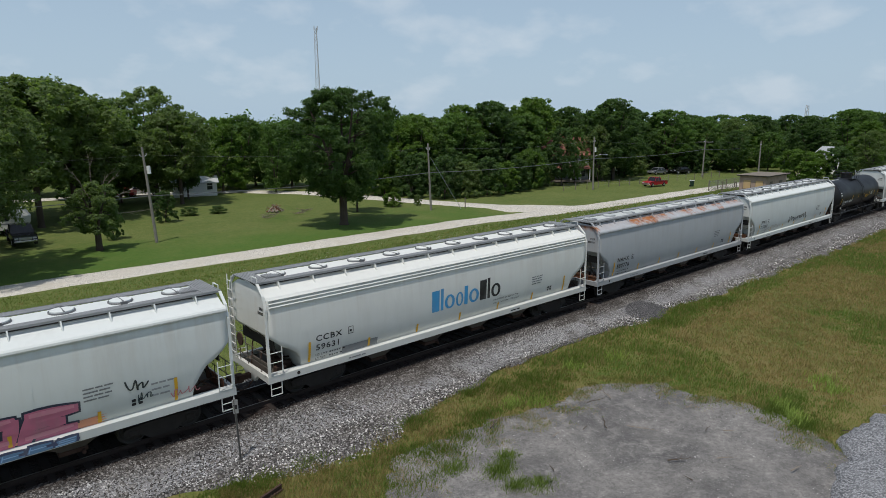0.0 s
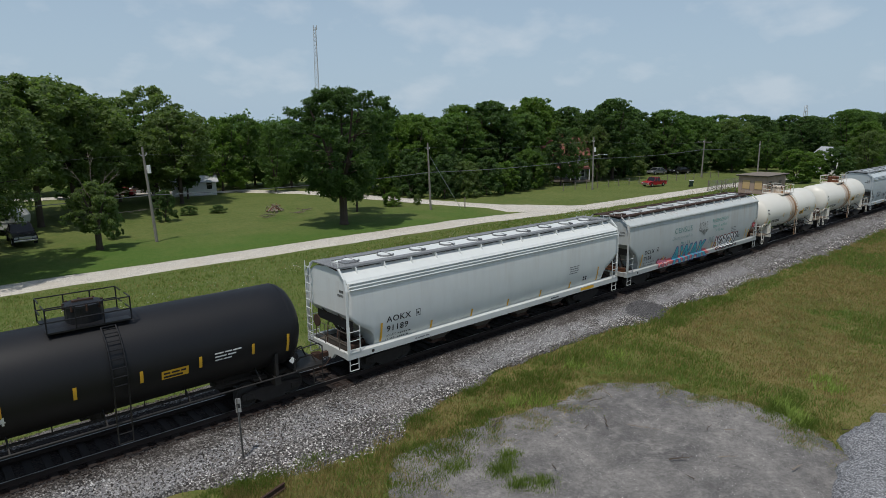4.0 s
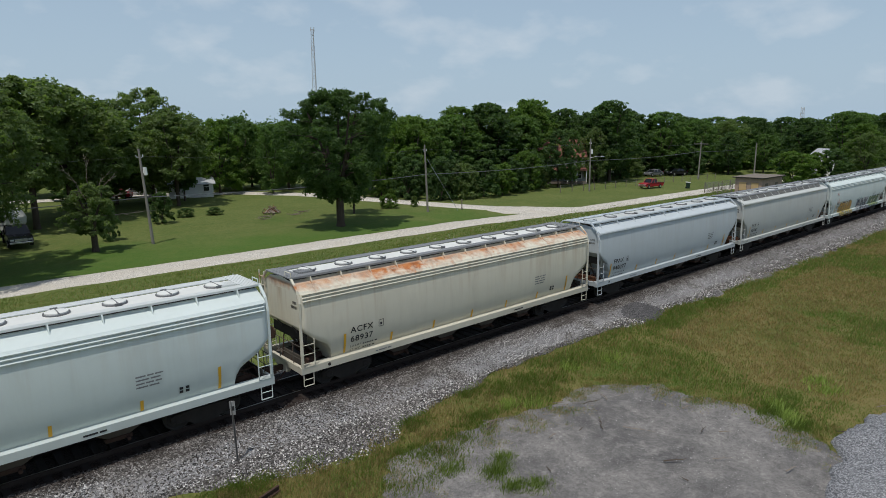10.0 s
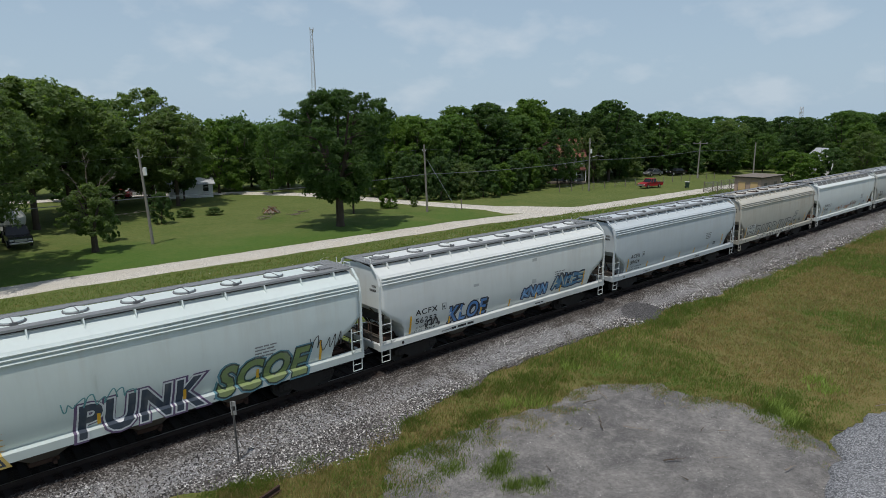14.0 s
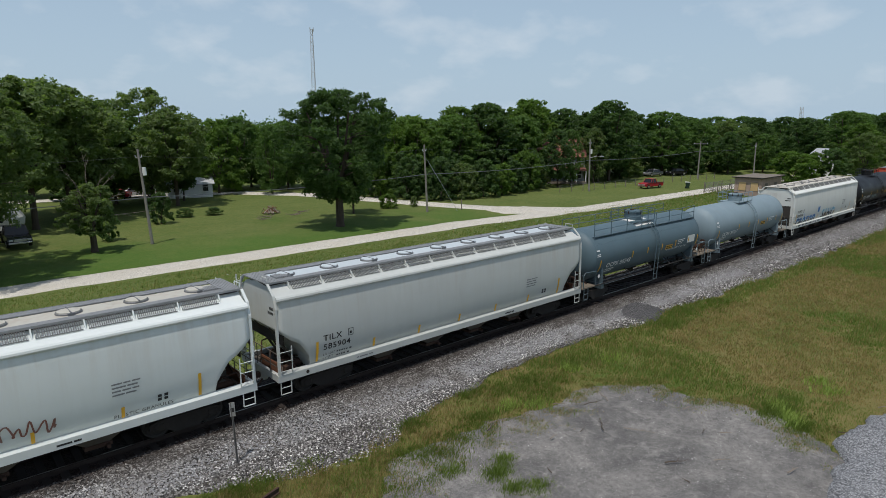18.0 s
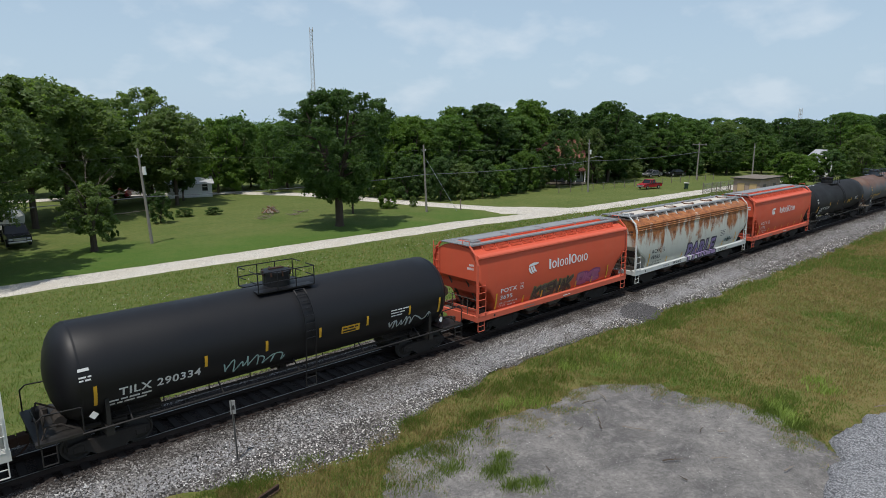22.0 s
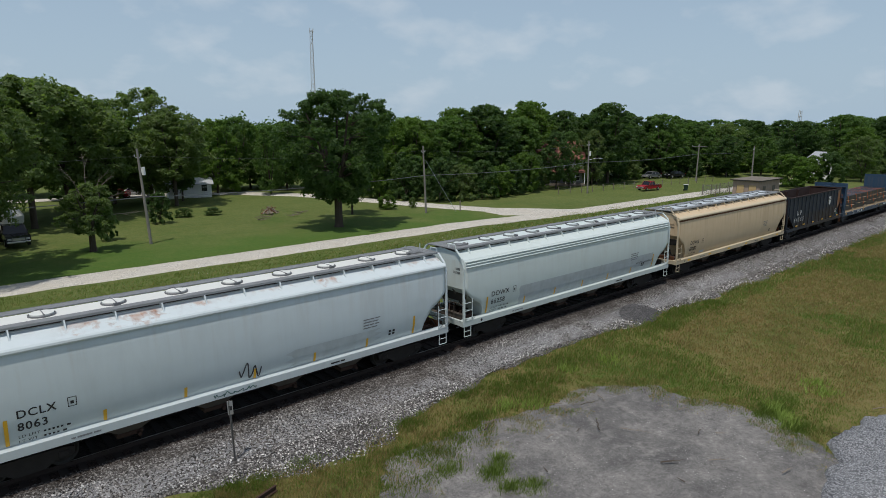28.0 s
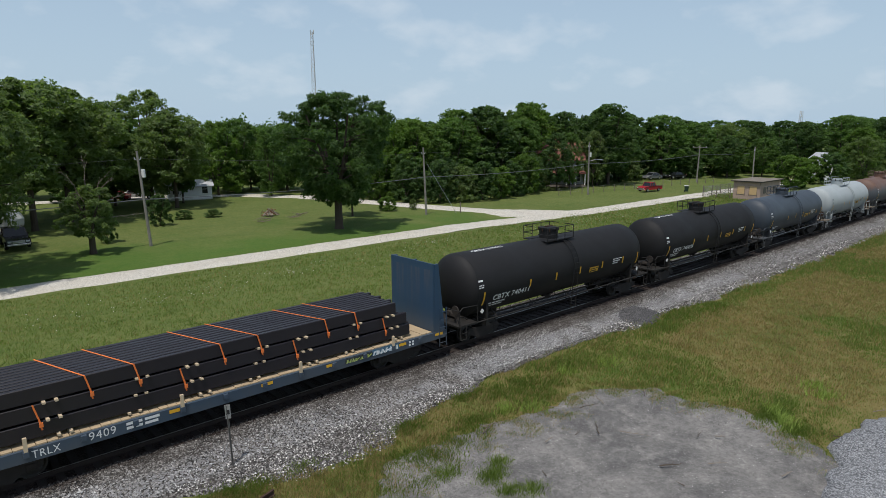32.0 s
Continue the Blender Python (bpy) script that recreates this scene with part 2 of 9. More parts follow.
TOWER_PAINT = plain("pale_tower_steel", (0.52, 0.52, 0.53), 0.5, 0.2, 0.2, 2)
SCREEN = plain("dull_screen_mesh", (0.22, 0.225, 0.22), 0.7, 0.2, 0.3, 12)
# slope sheet grime, its colour darkened further for the shade below the ends
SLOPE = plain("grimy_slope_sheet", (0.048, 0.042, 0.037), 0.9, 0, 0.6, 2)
BARK = plain("tree_bark", (0.085, 0.065, 0.048), 0.95, 0.0, 0.6, 4)
TWIG = plain("dead_branch_wood", (0.24, 0.20, 0.16), 0.9, 0.0, 0.5, 5)


def ground_material():
    m = Nodes("grassland", 0.95, 0.0, 0.15)
    p = m.space()
    y, x = m.axis(p, "Y"), m.axis(p, "X")
    n1 = m.noise(p, 0.12, 5, 0.6, 0.3)
    n2 = m.noise(p, 0.9, 6, 0.65)
    n3 = m.noise(p, 14.0, 5, 0.7)
    mow = m.noise(m.space((0.10, 1.4, 1), turn=(0, 0, 0.35)), 1.0, 2)
    lawn = m.mix(m.ramp(n1, (0.32, 0.0), (0.7, 1.0)), (0.080, 0.124, 0.028), (0.148, 0.178, 0.056))
    lawn = m.mix(m.ramp(n2, (0.40, 0.0), (0.68, 0.7)), lawn, (0.172, 0.178, 0.056))
    lawn = m.mix(m.ramp(mow, (0.42, 0.0), (0.60, 0.22)), lawn, (0.17, 0.19, 0.065))
    n4 = m.noise(p, 2.6, 6, 0.75, 0.3)
    lawn = m.mix(m.ramp(n4, (0.34, 0.55), (0.50, 0.0)), lawn, (0.036, 0.078, 0.012))
    lawn = m.mix(m.ramp(n4, (0.54, 0.0), (0.68, 0.5)), lawn, (0.185, 0.200, 0.070))
    field = m.mix(m.ramp(n1, (0.38, 0.0), (0.62, 1.0)), (0.094, 0.136, 0.028), (0.215, 0.172, 0.066))
    field = m.mix(m.ramp(n2, (0.42, 0.0), (0.72, 0.8)), field, (0.255, 0.188, 0.086))
    # the mown verge by the road is greener than the worn middle of the lawn
    verge = m.n.new("ShaderNodeMapRange")
    verge.inputs["From Min"].default_value, verge.inputs["From Max"].default_value = 68.0, 56.0
    m.l.new(m.math("MULTIPLY_ADD", m.math("ADD", n1, -0.5), 34.0, y), verge.inputs["Value"])
    near = m.n.new("ShaderNodeMapRange")
    near.inputs["From Min"].default_value, near.inputs["From Max"].default_value = 66.0, 46.0
    m.l.new(m.math("MULTIPLY_ADD", m.math("ADD", n1, -0.5), 40.0, x), near.inputs["Value"])
    mown = m.math("MULTIPLY", m.math("MULTIPLY", verge.outputs[0], near.outputs[0]), m.math("GREATER_THAN", y, 50.0))
    lawn = m.mix(m.math("MULTIPLY", mown, 0.6), lawn, (0.055, 0.140, 0.017))
    side = m.n.new("ShaderNodeMapRange")
    side.inputs["From Min"].default_value, side.inputs["From Max"].default_value = 21.0, 22.0
    m.l.new(y, side.inputs["Value"])
    c = m.mix(side.outputs[0], field, lawn)
    c = m.mix(m.ramp(n3, (0.30, 0.55), (0.70, 0.0)), c, (0.045, 0.065, 0.014))
    m.bump(n3, 0.6, 0.06)
    return m.done(c)


def gravel_material(name, dark, light, size, stain=None, wet=0.85, rough_bump=0.7):
    """Loose stone: every cell its own tone, gaps darkened as if shaded, and broad stains."""
    m = Nodes(name, wet, 0.0, 0.25)
    p = m.space()
    tone = m.cells(p, size, "Color")
    near = m.cells(p, size, "Distance")
    big = m.noise(p, 0.5, 5, 0.6, 0.5)
    fine = m.noise(p, size * 2.2, 3, 0.6)
    c = m.mix(m.ramp(m.axis(tone, "X"), (0.05, 0.0), (0.95, 1.0)), dark, light)
    # shade between the stones, painted into the gaps
    c = m.mix(m.ramp(near, (0.45, 0.0), (0.75, 0.85)), c, tuple(v * 0.35 for v in dark))
    c = m.mix(m.ramp(big, (0.42, 0.0), (0.68, 0.55)), c, stain or tuple(v * 0.6 for v in dark))
    m.bump(m.mix(0.5, near, fine), rough_bump, 1.2 / size)
    return m.done(c)


def leaf_material(name, dark, light, clear=0.58, fleck=0.45):
    """Leaves: sprays differ a little from one another, trees a little more; thin enough to let light through."""
    m = Nodes(name, 0.55, 0.0, 0.3)
    spray_tone = m.ramp(m.noise(m.space(), 0.8, 4, 0.6), (0.34, 0.0), (0.66, 1.0))
    c = m.mix(m.math("ADD", m.math("MULTIPLY", m.island(), fleck), m.math("MULTIPLY", spray_tone, 1.0 - fleck)), dark, light)
    c = m.mix(m.math("MULTIPLY", m.info(), 0.4), c, tuple(v * 1.3 for v in light))
    m.done(c)
    tr = m.n.new("ShaderNodeBsdfTranslucent")
    m.l.new(m.mix(1.0, c, (1.0, 1.15, 0.45), "MULTIPLY"), tr.inputs["Color"])
    mx = m.n.new("ShaderNodeMixShader")
    mx.inputs[0].default_value = clear
    m.l.new(m.bsdf.outputs[0], mx.inputs[1])
    m.l.new(tr.outputs[0], mx.inputs[2])
    m.l.new(mx.outputs[0], m.n["Material Output"].inputs["Surface"])
    return m.mat


GROUND = ground_material()
BALLAST = gravel_material("railway_ballast", (0.034, 0.032, 0.031), (0.34, 0.325, 0.31), 17.0, (0.085, 0.072, 0.062))
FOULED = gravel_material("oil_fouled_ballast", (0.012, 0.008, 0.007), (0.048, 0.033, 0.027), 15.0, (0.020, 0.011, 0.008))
DARK_CHIPS = gravel_material("dark_spilt_chips", (0.035, 0.034, 0.036), (0.17, 0.165, 0.165), 22.0, (0.060, 0.058, 0.060))
ROAD = gravel_material("white_gravel_road", (0.54, 0.51, 0.45), (0.68, 0.645, 0.575), 26.0, (0.44, 0.395, 0.32), 0.95, 0.14)


def packed_gravel():
    """Fine grey gravel trodden hard: dusty pale sweeps, dark damp patches, pale and dark chips."""
    m = Nodes("packed_grey_gravel", 0.95, 0.0, 0.15)
    p = m.space()
    n1, n2 = m.noise(p, 0.30, 6, 0.62, 0.3), m.noise(p, 1.3, 8, 0.72, 0.15)
    n3, grit = m.noise(p, 7.0, 6, 0.75), m.noise(p, 24.0, 5, 0.8)
    c = m.mix(m.ramp(n1, (0.36, 0.0), (0.64, 1.0)), (0.122, 0.118, 0.117), (0.255, 0.243, 0.230))
    c = m.mix(m.ramp(n2, (0.50, 0.0), (0.64, 0.75)), c, (0.330, 0.316, 0.294))
    c = m.mix(m.ramp(n2, (0.32, 0.6), (0.46, 0.0)), c, (0.085, 0.082, 0.080))
    c = m.mix(m.ramp(n3, (0.38, 0.55), (0.58, 0.0)), c, (0.090, 0.085, 0.081))
    c = m.mix(m.ramp(grit, (0.55, 0.0), (0.66, 0.8)), c, (0.36, 0.35, 0.335))
    c = m.mix(m.ramp(grit, (0.34, 0.8), (0.44, 0.0)), c, (0.065, 0.061, 0.058))
    m.bump(m.mix(0.6, n3, grit), 0.9, 0.06)
    return m.done(c)


MILLINGS = packed_gravel()
PILE = gravel_material("crushed_grey_stone", (0.13, 0.135, 0.145), (0.46, 0.465, 0.48), 24.0, (0.26, 0.265, 0.27), 0.9, 0.8)
LEAF = [
    leaf_material("leaf_mid_green", (0.061, 0.118, 0.032), (0.124, 0.206, 0.058)),
    leaf_material("leaf_dark_green", (0.050, 0.098, 0.034), (0.100, 0.166, 0.057)),
    leaf_material("leaf_bright_green", (0.068, 0.132, 0.024), (0.140, 0.225, 0.047)),
    leaf_material("leaf_olive", (0.098, 0.148, 0.052), (0.168, 0.228, 0.086), 0.58),
    leaf_material("leaf_deep_green", (0.040, 0.082, 0.027), (0.081, 0.138, 0.044)),
]
BLADE_GREEN = leaf_material("grass_green", (0.052, 0.098, 0.014), (0.170, 0.235, 0.050), 0.4, 0.75)
BLADE_DRY = leaf_material("grass_dry", (0.105, 0.088, 0.034), (0.400, 0.300, 0.135), 0.35, 0.75)


def stone_material():
    m = Nodes("ballast_stones", 0.8, 0.0, 0.3)
    c = m.ramp(m.island(), (0.0, (0.030, 0.028, 0.027)), (0.42, (0.12, 0.114, 0.110)), (0.74, (0.37, 0.358, 0.345)), (1.0, (0.86, 0.84, 0.81)))
    p = m.space()
    worn = m.noise(m.space((0.16, 0.75, 0.5)), 1.0, 6, 0.65, 0.4)
    c = m.mix(m.ramp(worn, (0.48, 0.0), (0.64, 0.55)), c, (0.075, 0.062, 0.052))
    # stones grow darker and browner towards the rails
    railside = m.n.new("ShaderNodeMapRange")
    railside.inputs["From Min"].default_value, railside.inputs["From Max"].default_value = 18.8, 20.0
    m.l.new(m.math("MULTIPLY_ADD", m.math("ADD", worn, -0.5), 2.2, m.axis(p, "Y")), railside.inputs["Value"])
    c = m.mix(m.math("MULTIPLY", railside.outputs[0], 0.88), c, (0.040, 0.032, 0.027))
    # the ridge that the ballast plough left, of cleaner and paler stone
    off = m.math("ADD", m.math("MULTIPLY_ADD", m.math("ADD", worn, -0.5), 1.4, m.axis(p, "Y")), -18.75)
    ridge = m.ramp(m.math("ABSOLUTE", off), (0.0, 0.6), (0.35, 0.45), (0.65, 0.0))
    c = m.mix(ridge, c, (0.36, 0.36, 0.37))
    return m.done(c)


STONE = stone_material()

# ---- mesh tools ----
def part(name, bm, material, parent=None, label="", smooth=False):
    """Links a bmesh as one mesh object, under a thing or a part."""
    me = bpy.data.meshes.new(name)
    bm.to_mesh(me)
    bm.free()
    me.materials.append(material)
    if smooth:
        me.shade_smooth()
    ob = new(name, me)
    if parent:
        ob.parent = parent
    if label:
        tagged(ob, label)
    return ob


def again(ob, parent, m=None, name=None):
    """One more object on the same mesh."""
    o = new(name or ob.name.split(".")[0], ob.data)
    o.parent = parent
    if m is not None:
        o.matrix_basis = m
    if ob.get("label"):
        tagged(o, ob["label"])
    return o


def sheet(name, verts, faces, material, parent=None, smooth=False):
    me = bpy.data.meshes.new(name)
    me.from_pydata([tuple(v) for v in verts], [], faces)
    me.materials.append(material)
    if smooth:
        me.shade_smooth()
    ob = new(name, me)
    if parent:
        ob.parent = parent
    return ob


def box(bm, x0, y0, z0, x1, y1, z1, bevel=0.0, m=None):
    vs = [bm.verts.new((x, y, z)) for z in (z0, z1) for y in (y0, y1) for x in (x0, x1)]
    fs = [bm.faces.new([vs[i] for i in f]) for f in ((0, 2, 3, 1), (4, 5, 7, 6), (0, 1, 5, 4), (2, 6, 7, 3), (0, 4, 6, 2), (1, 3, 7, 5))]
    if bevel:
        es = {e for f in fs for e in f.edges}
        r = bmesh.ops.bevel(bm, geom=list(es), offset=bevel, segments=1, affect="EDGES")
        vs = [v for v in set(vs) | set(r["verts"]) if v.is_valid]
    if m is not None:
        bmesh.ops.transform(bm, matrix=m, verts=[v for v in vs if v.is_valid])
    return bm


def rod(bm, a, b, r, n=6, r2=None):
    """A round bar from a to b."""
    a, b = Vector(a), Vector(b)
    way = (b - a).normalized()
    u = way.orthogonal().normalized()
    v = way.cross(u)
    rings = []
    for c, rr in ((a, r), (b, r if r2 is None else r2)):
        rings.append([bm.verts.new(c + (u * math.cos(2 * math.pi * i / n) + v * math.sin(2 * math.pi * i / n)) * rr) for i in range(n)])
    for i in range(n):
        bm.faces.new((rings[0][i], rings[0][(i + 1) % n], rings[1][(i + 1) % n], rings[1][i]))
    bm.faces.new(rings[0][::-1])
    bm.faces.new(rings[1])
    return bm


def rail_of(bm, points, r, n=5):
    for a, b in zip(points, points[1:]):
        rod(bm, a, b, r, n)
    return bm


def loft(bm, rings, caps=True, closed=True):
    """Skin over rings of points that all have the same count."""
    vr = [[bm.verts.new(p) for p in ring] for ring in rings]
    n = len(vr[0])
    for a, b in zip(vr, vr[1:]):
        for i in range(n if closed else n - 1):
            j = (i + 1) % n
            bm.faces.new((a[i], a[j], b[j], b[i]))
    if caps and closed:
        bm.faces.new(vr[0][::-1])
        bm.faces.new(vr[-1])
    return bm


def disc(bm, centre, axis, r, depth, n=16):
    c, w = Vector(centre), Vector(axis).normalized()
    return rod(bm, c - w * depth / 2, c + w * depth / 2, r, n)


_letters = {}


def letter_shape(text, bold=0.0, shear=0.0):
    """The built-in font's outline of a text as plain vertices and faces, 1 m high capitals."""
    key = (text, bold, shear)
    if key not in _letters:
        cu = bpy.data.curves.new("lettering", "FONT")
        cu.body, cu.size, cu.offset, cu.shear, cu.resolution_u, cu.space_character = text, 1.38, bold, shear, 3, 1.12
        ob = bpy.data.objects.new("lettering", cu)
        scene.collection.objects.link(ob)
        bpy.context.view_layer.update()
        me = bpy.data.meshes.new_from_object(ob.evaluated_get(bpy.context.evaluated_depsgraph_get()))
        vs = np.empty(len(me.vertices) * 3)
        me.vertices.foreach_get("co", vs)
        _letters[key] = (vs.reshape(-1, 3), [tuple(p.vertices) for p in me.polygons])
        bpy.data.meshes.remove(me)
        bpy.data.objects.remove(ob)
        bpy.data.curves.remove(cu)
    return _letters[key]



def letter_foot(text, bold, shear, level):
    """The part of a text's outline below a level."""
    v, f = letter_shape(text, bold, shear)
    bm = bmesh.new()
    vs = [bm.verts.new(p) for p in v]
    for q in f:
        try:
            bm.faces.new([vs[i] for i in q])
        except ValueError:
            pass
    bmesh.ops.bisect_plane(bm, geom=bm.verts[:] + bm.edges[:] + bm.faces[:], plane_co=(0, level, 0), plane_no=(0.0, 1, 0), clear_outer=True)
    bm.verts.index_update()
    out = np.array([tuple(p.co) for p in bm.verts]), [tuple(p.index for p in q.verts) for q in bm.faces]
    bm.free()
    return out


# ---- ground, road, line ----
RAIL = 0.70          # rail head above the lawn
MID = 21.6           # middle of the line


def rise(x, y):
    """Slight unevenness of the ground, none by the line and the road."""
    return 0.10 * (noise.noise(Vector((x * 0.05, y * 0.05, 3.1))) + 0.5 * noise.noise(Vector((x * 0.17, y * 0.17, 7.7)))) - 0.06


def ground():
    xs = [-3000, -1200, -500, -200, -100, -60] + [float(v) for v in np.linspace(-40, 200, 161)] + [240, 300, 420, 700, 1300, 3000]
    ys = [-3000, -1000, -300, -100, -50, -25] + [float(v) for v in np.linspace(-12, 130, 101)] + [160, 210, 300, 500, 1000, 3000]
    verts = [(x, y, rise(x, y) if -41 < x < 201 and -13 < y < 131 else -0.06) for y in ys for x in xs]
    n = len(xs)
    faces = [(j * n + i, j * n + i + 1, (j + 1) * n + i + 1, (j + 1) * n + i) for j in range(len(ys) - 1) for i in range(n - 1)]
    g = sheet("ground", verts, faces, GROUND, smooth=True)
    return tagged(g, "mown lawn and rough dry grassland beside the railway line", "ground", kind="structure")


def ribbon(name, points, width, z, material, label, category, wobble=0.25, step=1.0, kind="structure", seed=1):
    """A flat way along points, with ragged edges and a slight crown."""
    pts = [Vector((*p, 0)) for p in points]
    line = []
    for a, b in zip(pts, pts[1:]):
        k = max(1, int((b - a).length / step))
        line += [a.lerp(b, i / k) for i in range(k)]
    line.append(pts[-1])
    verts, faces = [], []
    for i, c in enumerate(line):
        d = (line[min(i + 2, len(line) - 1)] - line[max(i - 2, 0)]).normalized()
        nrm = Vector((-d.y, d.x, 0))
        wl = width / 2 + wobble * noise.noise(Vector((i * 0.31, seed, 0)))
        wr = width / 2 + wobble * noise.noise(Vector((i * 0.31, seed + 9, 0)))
        for f, h in ((1.0, -0.10), (0.93, 0.0), (0.4, 0.03), (0.0, 0.012), (-0.4, 0.03), (-0.93, 0.0), (-1.0, -0.10)):
            verts.append(c + nrm * (wl if f > 0 else wr) * f + Vector((0, 0, z + h)))
    for i in range(len(line) - 1):
        for k in range(6):
            a = i * 7 + k
            faces.append((a, a + 1, a + 8, a + 7))
    return tagged(sheet(name, verts, faces, material, smooth=True), label, category, kind=kind)


def patch(name, outline, z, material, label, category, bulge=0.0, kind="structure", follow=False):
    """A ragged flat patch inside an outline of a few corners."""
    c = sum((Vector((*p, 0)) for p in outline), Vector()) / len(outline)
    ring = []
    for a, b in zip(outline, outline[1:] + outline[:1]):
        a, b = Vector((*a, 0)), Vector((*b, 0))
        for i in range(10):
            q = a.lerp(b, i / 10)
            ring.append(q + (q - c).normalized() * (0.40 * noise.noise(q * 0.8) + 0.22 * noise.noise(q * 2.9)))
    verts, faces, n = [], [], len(ring)
    levels = (1.0, 0.97, 0.9, 0.8, 0.7, 0.6, 0.5, 0.4, 0.3, 0.2, 0.1)
    for j, f in enumerate(levels):
        for q in ring:
            w = c + (q - c) * f
            h = (-0.05 if follow else -0.12) if j == 0 else bulge * (1 - f * f) ** 0.8 + (0.012 if follow else 0.05) * noise.noise(w * 0.6)
            h += rise(w.x, w.y) if follow else 0.0
            verts.append((w.x, w.y, z + h))
    for j in range(len(levels) - 1):
        for i in range(n):
            k = (i + 1) % n
            faces.append((j * n + i, j * n + k, (j + 1) * n + k, (j + 1) * n + i))
    faces.append(tuple((len(levels) - 1) * n + i for i in range(n)))
    return tagged(sheet(name, verts, faces, material, smooth=True), label, category, kind=kind)


ground()
ribbon("road", [(-300, 50.6), (-60, 50.7), (20, 50.6), (48, 50.8), (66, 48.7), (110, 48.4), (400, 48)], 3.5, 0.06, ROAD, "pale crushed limestone country road beside the line", "road", 0.35)
ribbon("side_road", [(64.5, 48.8), (61.5, 54), (59.2, 61), (57.0, 69), (54.6, 80), (51, 93), (44, 104), (30, 112), (0, 118), (-60, 120)], 3.8, 0.05, ROAD, "pale gravel lane that leaves the road and runs to the houses", "road", 0.3, seed=5)
patch("gravel_apron", [(64, 48), (60, 51), (57.4, 53.2), (58.3, 57), (61, 60), (63.4, 57), (68, 51), (72, 48.6)], 0.066, ROAD, "wide gravel mouth of the lane", "road")
patch("gravel_patch", [(10.8, 15.5), (13.4, 15.3), (15.3, 15.1), (17.2, 14.7), (18.66, 14.4), (19.8, 14.7), (21.2, 14.4), (22.2, 13.9), (23.2, 12.6), (23.3, 10.9), (24.0, 9.5), (24.1, 7.9), (23.0, 6.5), (22.5, 5.4), (21, 2), (18, -4), (8, -6), (4, 4), (7.2, 10), (9.4, 13.6)], 0.035, MILLINGS, "bare patch of grey packed gravel among the grass", "gravel patch", follow=True)
patch("stone_heap", [(20.6, 5.3), (22.8, 5.6), (24.7, 5.9), (26.7, 5.3), (31, 3), (32, -3), (25, -6), (16, -4), (17.0, 3.2), (18.6, 4.7)], 0.02, PILE, "low spread heap of grey crushed stone", "stone heap", 0.9)


def toe(x):
    """Where the ballast runs out towards the grass before the line."""
    return float(np.interp(x, (5.1, 7.7, 8.7, 10.6, 12.1, 13.0, 16.3, 18.5, 23.5, 27.7, 29.0, 31.5, 33.2, 37.9, 50), (18.2, 16.7, 16.3, 16.1, 16.2, 17.2, 17.7, 18.1, 18.3, 18.2, 17.4, 17.1, 17.9, 17.4, 17.0)))


def bed_height(x, y):
    q = toe(x) - MID
    return float(np.interp(y, (q, q * 0.6 - 1.5, -3.0, -2.35, -1.5, 0, 1.75, 2.4, 3.2, 3.9), (-0.05, 0.04, 0.18, 0.42, 0.52, 0.50, 0.52, 0.42, 0.16, -0.08)))


def ballast():
    """The bed of the line: a flat crown under the ties, with shoulders down to the ground."""
    prof = [(-4.35, -0.10), (-3.9, 0.03), (-3.0, 0.18), (-2.35, 0.42), (-1.50, 0.515), (0, 0.50), (1.75, 0.52), (2.4, 0.42), (3.2, 0.16), (3.9, -0.10)]
    xs = [-700, -300, -100] + [float(v) for v in np.linspace(-30, 120, 401)] + [200, 400, 760]
    verts, faces = [], []
    for x in xs:
        for k, (y, z) in enumerate(prof):
            e = 0.0 if k in (4, 5, 6) else 1.0
            if k < 2:
                y = (toe(x) - MID) * (1 if k == 0 else 0.6) - (0.15 if k == 0 else 1.5)
            wy = 0.9 * noise.noise(Vector((x * 0.5, y * 0.3, 2))) * e * (0.5 if k < 2 else 0.2)
            wz = 0.06 * noise.noise(Vector((x * 0.9, y * 2, 5)))
            verts.append((x, MID + y + wy, z + wz))
    n = len(prof)
    for i in range(len(xs) - 1):
        for k in range(n - 1):
            faces.append((i * n + k, (i + 1) * n + k, (i + 1) * n + k + 1, i * n + k + 1))
    b = sheet("ballast_bed", verts, faces, BALLAST, smooth=True)
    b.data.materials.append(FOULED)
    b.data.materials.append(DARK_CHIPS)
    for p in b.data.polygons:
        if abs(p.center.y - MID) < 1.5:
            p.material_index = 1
        elif (p.center.x - 31.6) ** 2 + 2.2 * (p.center.y - 18.2) ** 2 < 3.0:
            p.material_index = 2
    return tagged(b, "grey crushed stone ballast shoulder of the railway line", "ballast", kind="structure")


ballast()


def rails():
    prof = [(-0.07, 0), (0.07, 0), (0.07, 0.012), (0.012, 0.03), (0.010, 0.125), (0.036, 0.135), (0.036, 0.165), (0.026, 0.172), (-0.026, 0.172), (-0.036, 0.165), (-0.036, 0.135), (-0.010, 0.125), (-0.012, 0.03), (-0.07, 0.012)]
    for side in (-1, 1):
        bm = bmesh.new()
        loft(bm, [[(x, MID + side * 0.755 + y, RAIL - 0.172 + z) for y, z in prof] for x in (-700, 0, 60, 760)])
        r = part("rail", bm, RAIL_STEEL)
        bm = bmesh.new()
        box(bm, -700, MID + side * 0.755 - 0.026, RAIL - 0.0005, 760, MID + side * 0.755 + 0.026, RAIL + 0.0015)
        part("running_surface", bm, TREAD, r)
        tagged(r, "dark rusty steel rail with a polished running surface", "rail", "rails of the line", "structure")


rails()


